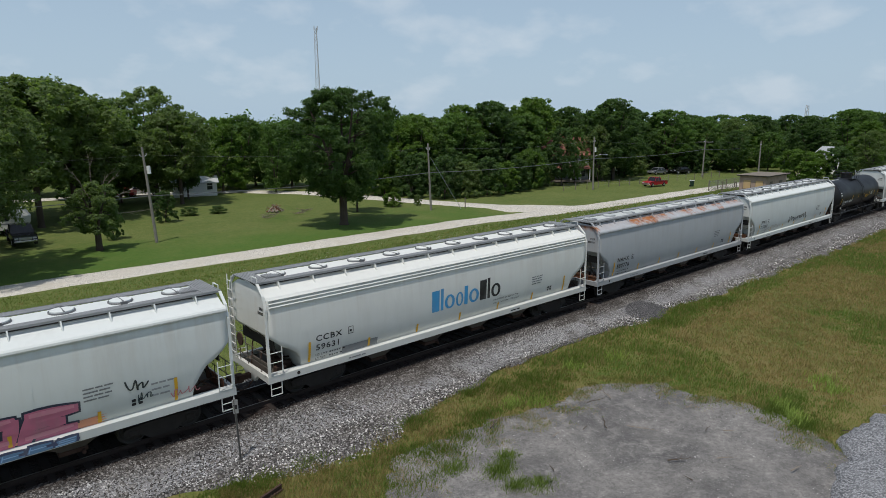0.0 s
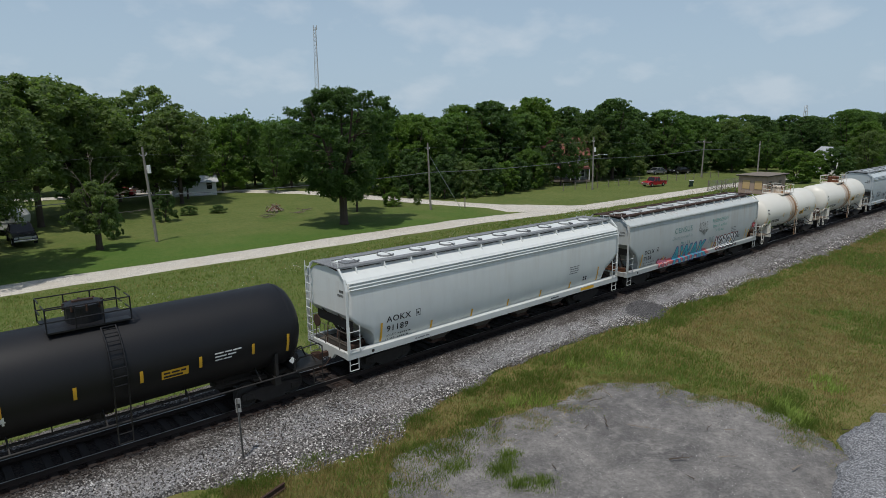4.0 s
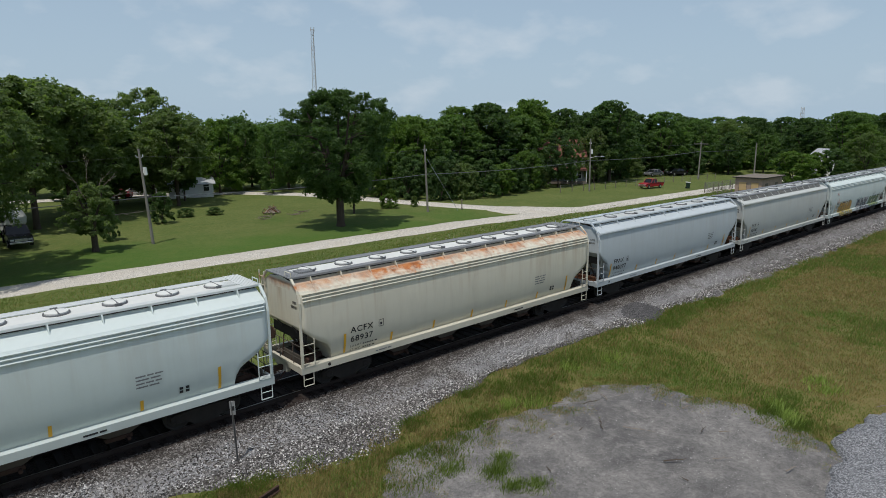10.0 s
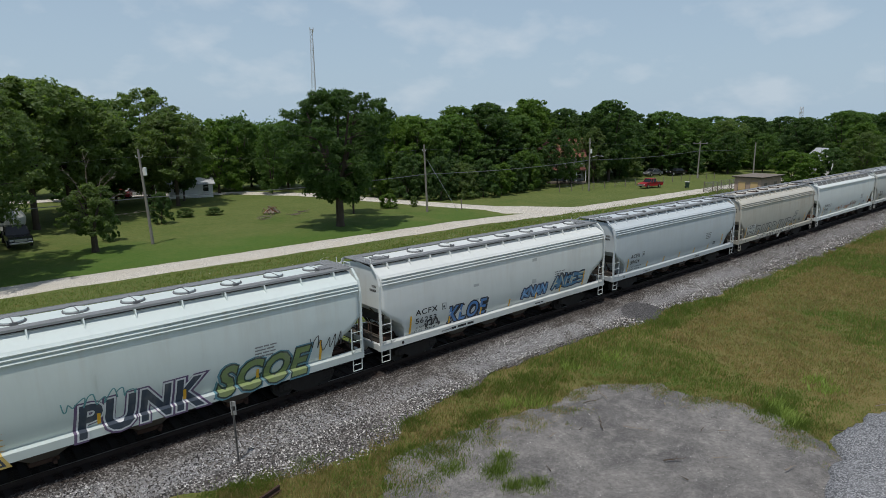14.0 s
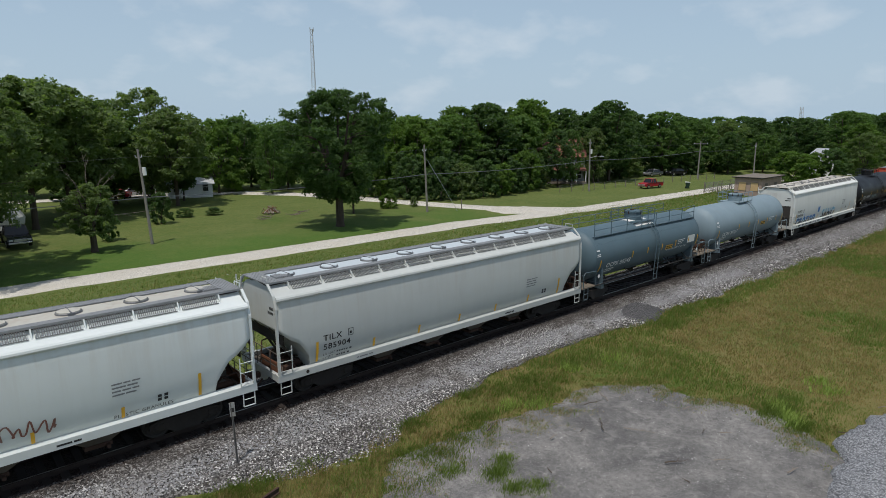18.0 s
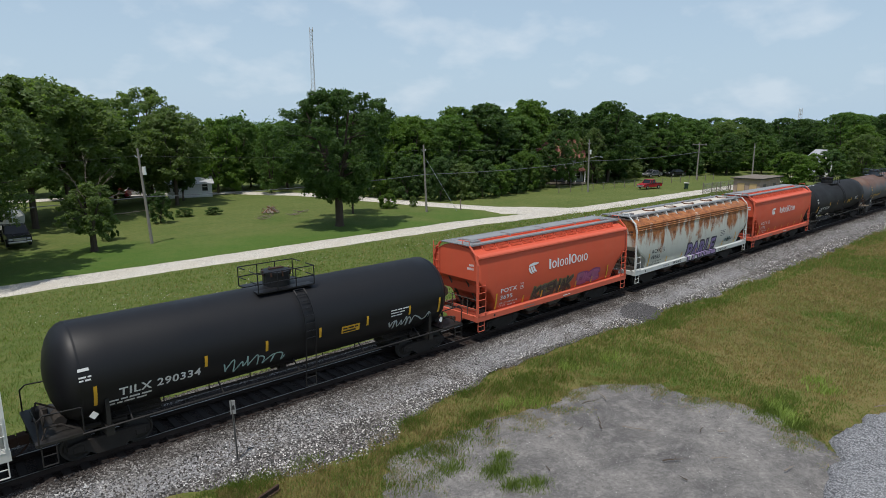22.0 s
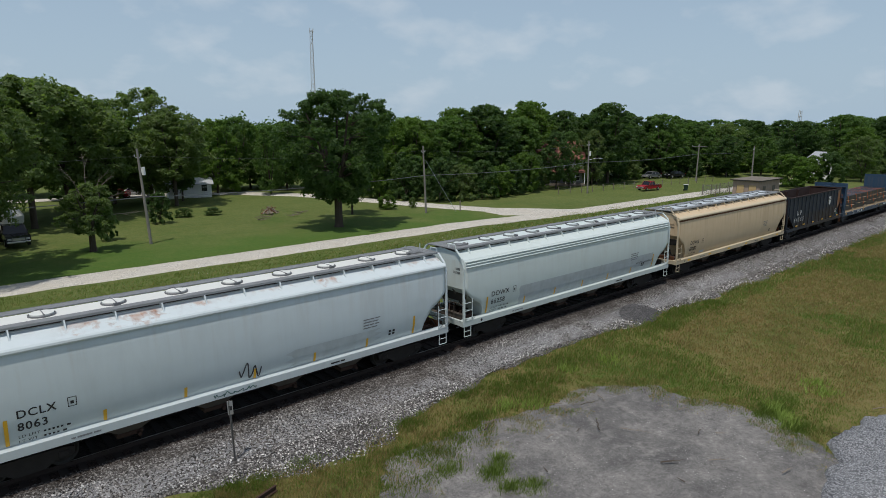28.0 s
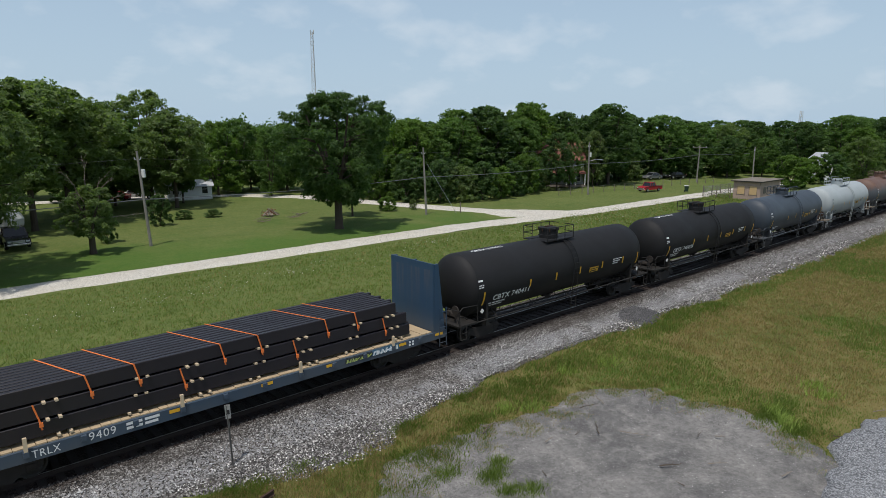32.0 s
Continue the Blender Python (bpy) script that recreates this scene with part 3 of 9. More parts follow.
def scatter_stones(name, count, x0, x1, place, size, label, seed):
    """Many small broken stones in one mesh."""
    r = np.random.default_rng(seed)
    base = np.array([(1, 0, 0), (-1, 0, 0), (0, 1, 0), (0, -1, 0), (0, 0, 1), (0, 0, -1)], float)
    tri = np.array([(0, 2, 4), (2, 1, 4), (1, 3, 4), (3, 0, 4), (2, 0, 5), (1, 2, 5), (3, 1, 5), (0, 3, 5)])
    xs = r.uniform(x0, x1, count)
    pos = np.array([place(x, r) for x in xs])
    sc = r.uniform(0.55, 1.3, (count, 1, 1)) * size
    shape = base[None] * r.uniform(0.6, 1.25, (count, 6, 1)) + r.normal(0, 0.22, (count, 6, 3))
    a = r.uniform(0, 6.28, count)
    ca, sa = np.cos(a), np.sin(a)
    rot = np.zeros((count, 3, 3))
    rot[:, 0, 0], rot[:, 0, 1], rot[:, 1, 0], rot[:, 1, 1], rot[:, 2, 2] = ca, -sa, sa, ca, 0.75
    v = np.einsum("nij,nkj->nki", rot, shape) * sc + pos[:, None, :]
    f = tri[None] + (np.arange(count) * 6)[:, None, None]
    me = bpy.data.meshes.new(name)
    me.from_pydata(v.reshape(-1, 3), [], f.reshape(-1, 3).tolist())
    me.materials.append(STONE)
    return tagged(new(name, me), label, "stones", kind="stuff")


def on_bed(x, r):
    y = r.uniform(toe(x) - MID, -1.22) if r.random() < 0.88 else r.uniform(1.5, 3.6)
    sunk = 0.05 if (x - 31.6) ** 2 + 2.2 * (MID + y - 18.2) ** 2 < 2.6 else 0.0
    return x, MID + y, bed_height(x, y) + 0.012 - sunk


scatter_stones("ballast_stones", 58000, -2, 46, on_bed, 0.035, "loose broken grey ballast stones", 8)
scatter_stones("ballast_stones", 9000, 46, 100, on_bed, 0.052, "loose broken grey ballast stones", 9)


def on_patch(x, r):
    y = r.uniform(3.0, 13.9)
    return x, y, rise(x, y) + 0.035


scatter_stones("gravel_stones", 5000, 12.5, 22.6, on_patch, 0.014, "small loose stones on packed gravel", 10)

# ---- the train: shared running gear ----
_cache = {}


def shared(key, make, parent, m=None):
    """A part that many cars have alike: one mesh, an object for each."""
    if key not in _cache:
        ob = make()
        _cache[key] = ob
        ob.parent = parent
        if m is not None:
            ob.matrix_basis = m
        return ob
    return again(_cache[key], parent, m)


WHEELSETS = []
R_WHEEL = 0.457


def make_wheelset():
    bm = bmesh.new()
    rod(bm, (0, -1.05, 0), (0, 1.05, 0), 0.075, 10)
    for s in (-1, 1):
        ring = [(0.14, 0.70), (0.14, 0.83), (0.36, 0.80), (0.40, 0.835), (R_WHEEL, 0.835), (R_WHEEL + 0.002, 0.72), (0.483, 0.695), (0.40, 0.695), (0.36, 0.74)]
        loft(bm, [[(r * math.cos(a), s * y, r * math.sin(a)) for r, y in ring] for a in [2 * math.pi * i / 20 for i in range(21)]], caps=False)
        # hub bolts, by which one sees it turn
        for k in range(3):
            a = 2 * math.pi * k / 3
            disc(bm, (0.09 * math.cos(a), s * 1.06, 0.09 * math.sin(a)), (0, 1, 0), 0.02, 0.04, 6)
        disc(bm, (0, s * 1.03, 0), (0, 1, 0), 0.13, 0.06, 10)
    return part("wheelset", bm, STEEL_DARK)


def make_sideframe():
    bm = bmesh.new()
    outline = [(-1.18, 0.38), (-1.18, 0.60), (-0.95, 0.66), (-0.55, 0.68), (0.55, 0.68), (0.95, 0.66), (1.18, 0.60), (1.18, 0.38), (0.98, 0.40), (0.62, 0.30), (0.40, 0.14), (-0.40, 0.14), (-0.62, 0.30), (-0.98, 0.40)]
    loft(bm, [[(x, y, z) for x, z in outline] for y in (-0.07, 0.07)])
    for k in range(5):
        disc(bm, (-0.22 + 0.11 * k, 0.0, 0.40), (0, 0, 1), 0.045, 0.40, 8)
    for x in (-0.89, 0.89):
        box(bm, x - 0.16, -0.10, 0.34, x + 0.16, 0.10, 0.58, 0.03)
    return part("truck_sideframe", bm, TRUCK_CAST)


def make_bolster():
    bm = bmesh.new()
    loft(bm, [[(-0.2, y, z0), (0.2, y, z0), (0.2, y, z1), (-0.2, y, z1)] for y, z0, z1 in ((-1.05, 0.36, 0.62), (-0.5, 0.30, 0.68), (0.5, 0.30, 0.68), (1.05, 0.36, 0.62))])
    return part("truck_bolster", bm, UNDER)


def make_coupler():
    bm = bmesh.new()
    box(bm, -0.55, -0.10, 0.76, 0.32, 0.10, 0.96, 0.02)
    loft(bm, [[(0.32, -0.14, z), (0.62, -0.16, z), (0.66, -0.05, z), (0.50, 0.02, z), (0.60, 0.12, z), (0.50, 0.20, z), (0.32, 0.16, z)] for z in (0.72, 1.0)])
    rail_of(bm, [(0.05, 0.35, 0.80), (0.30, 0.38, 0.55), (0.55, 0.36, 0.50), (0.66, 0.20, 0.58)], 0.025)
    return part("coupler", bm, RUST_DARK)


def gear(car, half, centre):
    """Trucks, wheelsets and couplers of a car whose ends stand at +-half."""
    for s in (-1, 1):
        for y in (-1.02, 1.02):
            shared("sideframe", make_sideframe, car, pose(s * centre, y, 0))
        shared("bolster", make_bolster, car, pose(s * centre, 0, 0))
        for a in (-0.89, 0.89):
            m = pose(s * centre + a, 0, R_WHEEL)
            w = shared("wheelset", make_wheelset, car, m)
            WHEELSETS.append((w, car, s * centre + a))
        shared("coupler", make_coupler, car, pose(s * half, 0, 0, 0, 0, 0 if s > 0 else 180))


def ladder(name, car, material, x0, x1, y, z0, z1, rungs, r=0.016):
    """Two stiles and their rungs on a side of the car."""
    bm = bmesh.new()
    for x in (x0, x1):
        box(bm, x - 0.018, y - 0.012, z0, x + 0.018, y + 0.012, z1)
    for k in range(rungs):
        z = z0 + (z1 - z0) * (k + 0.5) / rungs
        rod(bm, (x0, y - 0.02 * (1 if y < 0 else -1), z), (x1, y - 0.02 * (1 if y < 0 else -1), z), r, 5)
    return part(name, bm, material, car)


def stirrup(car, material, x0, x1, y, z0, z1):
    bm = bmesh.new()
    rail_of(bm, [(x0, y, z1), (x0, y, z0), (x1, y, z0), (x1, y, z1)], 0.022)
    rod(bm, (x0, y, (z0 + z1) / 2), (x1, y, (z0 + z1) / 2), 0.018, 5)
    return part("sill_step", bm, material, car)


# ---- writing and paint on car sides ----
def lay(name, car, uv, faces, skin, off, material, label=""):
    """Lays flat shapes (along the car, up) on the side that faces the lane of grass before the line."""
    if skin is whole_side:
        # cut where the side meets the sill, so that the paint follows the step
        bm = bmesh.new()
        vs = [bm.verts.new((u, v, 0)) for u, v in uv]
        for q in faces:
            try:
                bm.faces.new([vs[i] for i in q])
            except ValueError:
                pass
        for level in (1.240, 1.275, 1.45, 1.70, 1.95):
            bmesh.ops.bisect_plane(bm, geom=bm.verts[:] + bm.edges[:] + bm.faces[:], plane_co=(0, level, 0), plane_no=(0, 1, 0))
        bm.verts.index_update()
        uv, faces = [(p.co.x, p.co.y) for p in bm.verts], [tuple(p.index for p in q.verts) for q in bm.faces]
        bm.free()
    verts = [(u, -(skin(v) + off), v) for u, v in uv]
    ob = sheet(name, verts, faces, material, car)
    if label:
        tagged(ob, label)
    return ob


def write(car, text, x, z, high, skin, material=None, wide=1.0, off=0.016, bold=0.0, slant=0.0, name="lettering", label=""):
    v, f = letter_shape(text, bold, slant)
    uv = [(x + a * high * wide, z + b * high) for a, b, _ in v]
    ob = lay(name, car, uv, f, skin, off, material or LETTER_BLACK, label)
    return tagged(ob, label, kind="stuff") if high < 0.2 else ob


def bars(car, x, z, rows, skin, material=None, off=0.014, name="small_print"):
    """Small print too fine to read: a bar for each word. rows: (up, height, widths...)"""
    uv, f = [], []
    for up, high, *words in rows:
        u = x
        for w in words:
            k = len(uv)
            uv += [(u, z + up), (u + w, z + up), (u + w, z + up + high), (u, z + up + high)]
            f.append((k, k + 1, k + 2, k + 3))
            u += w + high * 0.8
    return tagged(lay(name, car, uv, f, skin, off, material or LETTER_BLACK), kind="stuff")


def strips(car, skin, places, material=None):
    for x, z0, z1 in places:
        uv = [(x + e, z0 + (z1 - z0) * k / 5) for k in range(6) for e in (-0.05, 0.05)]
        lay("reflective_strip", car, uv, [(2 * k, 2 * k + 1, 2 * k + 3, 2 * k + 2) for k in range(5)], skin, 0.020, material or STRIPE_YELLOW)


def band(name, car, x0, x1, z0, z1, skin, off, material, label="", ragged=0.0):
    """A painted field that follows the bulge of the side."""
    n = 7
    uv = [(x, z0 + (z1 - z0) * k / (n - 1)) for k in range(n) for x in (x0 + ragged * math.sin(k * 2.3), x1 + ragged * math.sin(k * 3.1 + 1))]
    return lay(name, car, uv, [(2 * k, 2 * k + 1, 2 * k + 3, 2 * k + 2) for k in range(n - 1)], skin, off, material, label)


_spray = {}


def spray(color):
    if color not in _spray:
        m = Nodes("spray_paint", 0.55)
        p = m.space()
        n = m.noise(p, 3.0, 4)
        fade = m.noise(m.space((1.5, 1.5, 0.4)), 2.0, 5)
        c = m.mix(m.ramp(n, (0.35, 0.0), (0.7, 0.45)), color, tuple(min(1.0, v * 0.6 + 0.05) for v in color))
        _spray[color] = m.done(m.mix(m.ramp(fade, (0.5, 0.0), (0.8, 0.3)), c, (0.30, 0.29, 0.27)))
    return _spray[color]


STROKES = (
    ((0, 0, 0, 1), (1, 0, 1, 1), (0, 0.5, 1, 0.55)),
    ((0, 0, 0.05, 1), (0, 1, 0.9, 0.95), (0, 0.5, 0.7, 0.5), (0, 0, 1, 0.05)),
    ((0, 0, 0, 1), (0, 1, 1, 0), (1, 0, 1, 1)),
    ((0, 0, 0.5, 1), (0.5, 1, 1, 0), (0.2, 0.35, 0.8, 0.35)),
    ((0, 0.1, 0, 0.9), (0, 0.9, 0.8, 1), (0.9, 0.9, 0.9, 0.1), (0.9, 0.05, 0, 0.05)),
    ((0, 0, 0, 1), (0, 0.5, 0.9, 1), (0, 0.5, 1, 0)),
    ((0.9, 0.95, 0.05, 0.9), (0.05, 0.9, 0.1, 0.55), (0.1, 0.55, 0.9, 0.45), (0.9, 0.45, 0.9, 0.08), (0.9, 0.05, 0, 0.02)),
)


def graffiti(car, skin, x, z, wide, high, count, fill, line, seed, extra=None, lean=0.16):
    """A row of swollen interlocked strokes with a dark outline, as sprayed; no readable word."""
    r = random.Random(seed)
    high_tone = extra or tuple(min(1, c * 1.5 + 0.1) for c in fill)
    step = wide / count
    fat = min(step * 0.34, high * 0.34)
    layers = {"outline": ([], []), "fill": ([], []), "highlight": ([], [])}
    n = 0

    def stroke(which, ax, az, bx, bz, w, off, ends):
        v, f = layers[which]
        d = Vector((bx - ax, bz - az))
        if d.length < 1e-4:
            return
        d.normalize()
        q = Vector((-d.y, d.x)) * w / 2
        a, b = Vector((ax, az)) - d * ends, Vector((bx, bz)) + d * ends
        k = len(v)
        for i in range(5):
            e = i / 4
            p = a.lerp(b, e)
            swell = 0.80 + 0.28 * math.sin(math.pi * e + 0.4)
            for side in (q * swell, -q * swell):
                s = p + side
                zz = max(1.0, s.y)
                v.append((s.x, -(skin(zz) + off), zz))
        f.extend([(k + 2 * i, k + 2 * i + 1, k + 2 * i + 3, k + 2 * i + 2) for i in range(4)])

    for i in range(count):
        u0, w = x + step * (i + 0.12), step * 0.80
        lift, tall = r.uniform(-0.06, 0.08) * high, high * r.uniform(0.84, 1.0)
        for ax, az, bx, bz in STROKES[r.randrange(len(STROKES))]:
            A = (u0 + w * ax + lean * high * az + r.uniform(-0.05, 0.05) * w, z + lift + tall * (0.12 + 0.76 * az))
            B = (u0 + w * bx + lean * high * bz + r.uniform(-0.05, 0.05) * w, z + lift + tall * (0.12 + 0.76 * bz))
            n += 1
            stroke("outline", *A, *B, fat + 0.14, 0.008 + 0.00012 * n, fat * 0.4 + 0.06)
            stroke("fill", *A, *B, fat, 0.016 + 0.00012 * n, fat * 0.4)
            if n % 2:
                stroke("highlight", A[0], A[1] + fat * 0.18, B[0], B[1] + fat * 0.18, fat * 0.4, 0.024 + 0.00012 * n, fat * 0.1)
    for which, tone in (("outline", line), ("fill", fill), ("highlight", high_tone)):
        tagged(sheet("graffiti_" + which, *layers[which], spray(tone), car), kind="stuff")


def outlined(car, skin, text, x, z, long, high, fill, line, slant=0.1, edge=0.085, shade=0.0):
    """A sprayed word: a fat dark outline with the fill inside it, drawn to a given length."""
    v, _ = letter_shape(text, 0.0, slant)
    wide = long / (float(v[:, 0].max()) * high)
    if shade:
        write(car, text, x + shade, z - shade, high, skin, spray(line), wide, 0.006, edge * 1.15, slant, "graffiti_shadow")
    write(car, text, x, z, high, skin, spray(line), wide, 0.010, edge, slant, "graffiti_outline")
    write(car, text, x, z, high, skin, spray(fill), wide, 0.018, edge * 0.25, slant, "graffiti_letters")


def whole_side(z):
    """The side and, below it, the sill, as one sprayed surface."""
    return float(np.interp(z, (1.0, 1.241, 1.274, 1.275), (1.604, 1.604, hopper_skin(1.275), hopper_skin(1.275)))) if z < 1.275 else hopper_skin(z)


def piece(car, text, x, z, long, high, fill, line, halo=None, slant=0.08, tip=None, drop=0.0):
    """A large sprayed word over side and sill: a misty halo, a fat outline, letters, and a second tone in their feet."""
    v, _ = letter_shape(text, 0.0, slant)
    wide = long / (float(v[:, 0].max()) * high)
    if halo:
        write(car, text, x - 0.05, z - 0.02, high * 1.03, whole_side, spray(halo), wide, 0.006, 0.14, slant, "graffiti_halo")
    if drop:
        write(car, text, x + drop, z - 0.7 * drop, high, whole_side, spray(line), wide, 0.009, 0.12, slant, "graffiti_shadow")
    write(car, text, x, z, high, whole_side, spray(line), wide, 0.011, 0.105, slant, "graffiti_outline")
    write(car, text, x, z, high, whole_side, spray(fill), wide, 0.016, 0.048, slant, "graffiti_letters")
    if tip:
        v, f = letter_foot(text, 0.048, slant, 0.32)
        tagged(lay("graffiti_shade", car, [(x + a * high * wide, z + b * high) for a, b, _ in v], f, whole_side, 0.021, spray(tip)), kind="stuff")


def scrawl(car, skin, x, z, wide, high, color, seed, loops=7, width=0.035, name="graffiti_scrawl"):
    """A thin sprayed line that loops along, like hasty handwriting."""
    r = random.Random(seed)
    knots = []
    u = 0.0
    for k in range(loops):
        step = r.uniform(0.6, 1.4)
        knots += [(u + step * r.uniform(-0.1, 0.5), r.uniform(0.55, 1.0)), (u + step * r.uniform(0.2, 0.7), r.uniform(0.0, 0.35)), (u + step * r.uniform(0.4, 1.1), r.uniform(0.2, 0.8))]
        u += step
    knots = [Vector((x + wide * a / u, z + high * b)) for a, b in knots]
    pts = []
    for i in range(len(knots) - 1):
        p0, p1, p2, p3 = knots[max(i - 1, 0)], knots[i], knots[i + 1], knots[min(i + 2, len(knots) - 1)]
        for j in range(5):
            e = j / 5
            pts.append(0.5 * (2 * p1 + (p2 - p0) * e + (2 * p0 - 5 * p1 + 4 * p2 - p3) * e * e + (3 * p1 - p0 - 3 * p2 + p3) * e ** 3))
    n = len(pts)
    uv, f = [], []
    for i, q in enumerate(pts):
        d = (pts[min(i + 1, n - 1)] - pts[max(i - 1, 0)]).normalized()
        s = Vector((-d.y, d.x)) * width / 2
        uv += [tuple(q + s), tuple(q - s)]
        if i:
            k = 2 * i
            f.append((k - 2, k - 1, k + 1, k))
    lay(name, car, uv, f, skin, 0.022, spray(color))


def bubbles(car, x, z, wide, high, count, color, seed, width=0.035):
    """Fat outlined shapes that overlap along the side, with no letters to be read."""
    r = random.Random(seed)
    for k in range(count):
        cx, cz = x + wide * (k + 0.5) / count, z + high * (0.5 + r.uniform(-0.06, 0.06))
        a, b, lean, lump = wide / count * r.uniform(0.62, 0.80), high * r.uniform(0.42, 0.52), r.uniform(-0.1, 0.3), r.uniform(0, 6)
        uv = []
        for i in range(28):
            q = 2 * math.pi * i / 28
            g = 1 + 0.16 * math.sin(3 * q + lump)
            for e in (0.0, width):
                u, v = (a * g - e) * math.cos(q), (b * g - e) * math.sin(q)
                uv.append((cx + u + lean * v, cz + v))
        lay("graffiti_outline", car, uv, [(2 * i, 2 * i + 1, (2 * i + 3) % 56, (2 * i + 2) % 56) for i in range(28)], whole_side, 0.02 + 0.001 * k, spray(color))
        lay("graffiti_stroke", car, [(cx - a * 0.25, cz + b * 0.1), (cx + a * 0.25, cz + b * 0.3), (cx + a * 0.25, cz + b * 0.3 + width), (cx - a * 0.25, cz + b * 0.1 + width)], [(0, 1, 2, 3)], whole_side, 0.02, spray(color))


def placard(car, skin, x, z, material=None):
    lay("placard", car, [(x, z - 0.14), (x + 0.14, z), (x, z + 0.14), (x - 0.14, z)], [(0, 1, 2, 3)], skin, 0.03, material or STRIPE_WHITE)


# ---- covered hopper ----
PROFILE = ((1.16, 1.345), (1.35, 1.415), (1.7, 1.50), (2.2, 1.557), (2.8, 1.585), (3.4, 1.57), (3.8, 1.545), (4.06, 1.52))


def hopper_skin(z):
    return float(np.interp(z, [p[0] for p in PROFILE], [p[1] for p in PROFILE]))


def sill_skin(z):
    return 1.602


END_AT = {}          # how far each car's end sheet stands behind its end sill


def covered_hopper(name, length, paint, label, ribs=3, hatches=10, walk=None, hatch=None, trim=None, trough=False, chutes=4, brackets=13, seams=5, roof=None, mesh_walk=False, boxy=False, screen=None):
    car = new(name)
    tagged(car, label, "railcar", "cars of the train")
    trim, walk, hatch, roof = trim or paint, walk or GALV, hatch or HATCH_STEEL, roof or paint
    h = length / 2
    # the slope sheet at each end, straight with a rounded foot
    top = 2.94 if ribs == 1 else 2.74
    low = [(0.13, top), (0.35, top - 0.25), (0.6, top - 0.47), (0.95, top - 0.68), (1.2, 1.90), (1.35, 1.66), (1.40, 1.40), (1.41, 1.16)]
    if boxy:
        low = [(0.12, 1.165), (0.5, 1.164), (1.0, 1.163), (2.0, 1.162), (2.9, 1.16)]
    END_AT[car.name] = low[0][0]

    def zlow(d):
        return float(np.interp(d, [p[0] for p in low], [p[1] for p in low]))

    ds = [p[0] for p in low]
    xs = [-h + d for d in ds] + [float(v) for v in np.linspace(-h + ds[-1] + 1, h - ds[-1] - 1, 6)] + [h - d for d in reversed(ds)]
    rings = []
    for x in xs:
        z0 = zlow(h - abs(x))
        zs = [z0 + (4.06 - z0) * k / 9 for k in range(10)]
        near = [(x, -hopper_skin(z), z) for z in zs]
        top = [(x, -1.46, 4.14), (x, -0.80, 4.46), (x, 0, 4.54), (x, 0.80, 4.46), (x, 1.46, 4.14)]
        rings.append(near + top + [(x, -y, z) for x, y, z in reversed(near)])
    bm = bmesh.new()
    loft(bm, rings)
    body = part("body", bm, paint, car, smooth=False)
    # faces that look down take the grimy colour with shade painted in
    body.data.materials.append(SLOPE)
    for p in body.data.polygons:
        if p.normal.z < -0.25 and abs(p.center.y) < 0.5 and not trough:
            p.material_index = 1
        p.use_smooth = abs(p.normal.x) < 0.5 and p.center.z < 4.0
    # weld seams up the side, a finger proud
    for k in range(seams):
        x = -h + length * (k + 1) / (seams + 1)
        zs = [1.2 + (4.0 - 1.2) * i / 7 for i in range(8)]
        for s in (-1, 1):
            v = [(x + e, s * (hopper_skin(z) + 0.005), z) for z in zs for e in (-0.022, 0.022)]
            sheet("weld_seam", v, [(2 * i, 2 * i + 1, 2 * i + 3, 2 * i + 2) for i in range(7)], paint, body)
    for s in (-1, 1):
        if ribs > 1:
            for k in range(ribs):
                bm = bmesh.new()
                z = 3.78 + 0.13 * k
                y = s * (hopper_skin(z) + 0.02)
                rod(bm, (-h + 0.2, y, z), (h - 0.2, y, z), 0.042, 6)
                part("side_rib", bm, paint, car)
        else:
            bm = bmesh.new()
            loft(bm, [[(x, s * 1.50, 3.98), (x, s * 1.585, 4.0), (x, s * 1.608, 4.045), (x, s * 1.595, 4.11), (x, s * 1.54, 4.165), (x, s * 1.45, 4.205), (x, s * 1.45, 3.98)] for x in (-h + 0.12, h - 0.12)])
            part("top_chord", bm, trim, car)
        bm = bmesh.new()
        loft(bm, [[(x, s * 1.40, 0.97), (x, s * 1.60, 0.97), (x, s * 1.60, 1.235), (x, s * 1.33, 1.275)] for x in (-h, -h + 0.3, h - 0.3, h)])
        part("side_sill", bm, trim, car)
        # roof walk on brackets: an edge angle and five planks of grating
        y0, y1 = (0.56, 0.98) if not trough else (0.62, 1.02)
        bm = bmesh.new()
        loft(bm, [[(x, s * (y1 - 0.012), 4.55), (x, s * (y1 + 0.012), 4.55), (x, s * (y1 + 0.012), 4.625), (x, s * (y1 - 0.012), 4.625)] for x in (-h + 0.05, h - 0.05)])
        edge = part("roof_walk", bm, walk, car, "galvanised grating walkway on the roof" if walk is GALV else "")
        for k in range(5):
            a0 = y0 + (y1 - y0) * (k + 0.06) / 5
            a1 = a0 + (y1 - y0) * 0.165
            bm = bmesh.new()
            loft(bm, [[(x, s * a0, 4.575), (x, s * a1, 4.575), (x, s * a1, 4.610), (x, s * a0, 4.610)] for x in (-h + 0.05, h - 0.05)])
            part("walk_plank", bm, walk, edge)
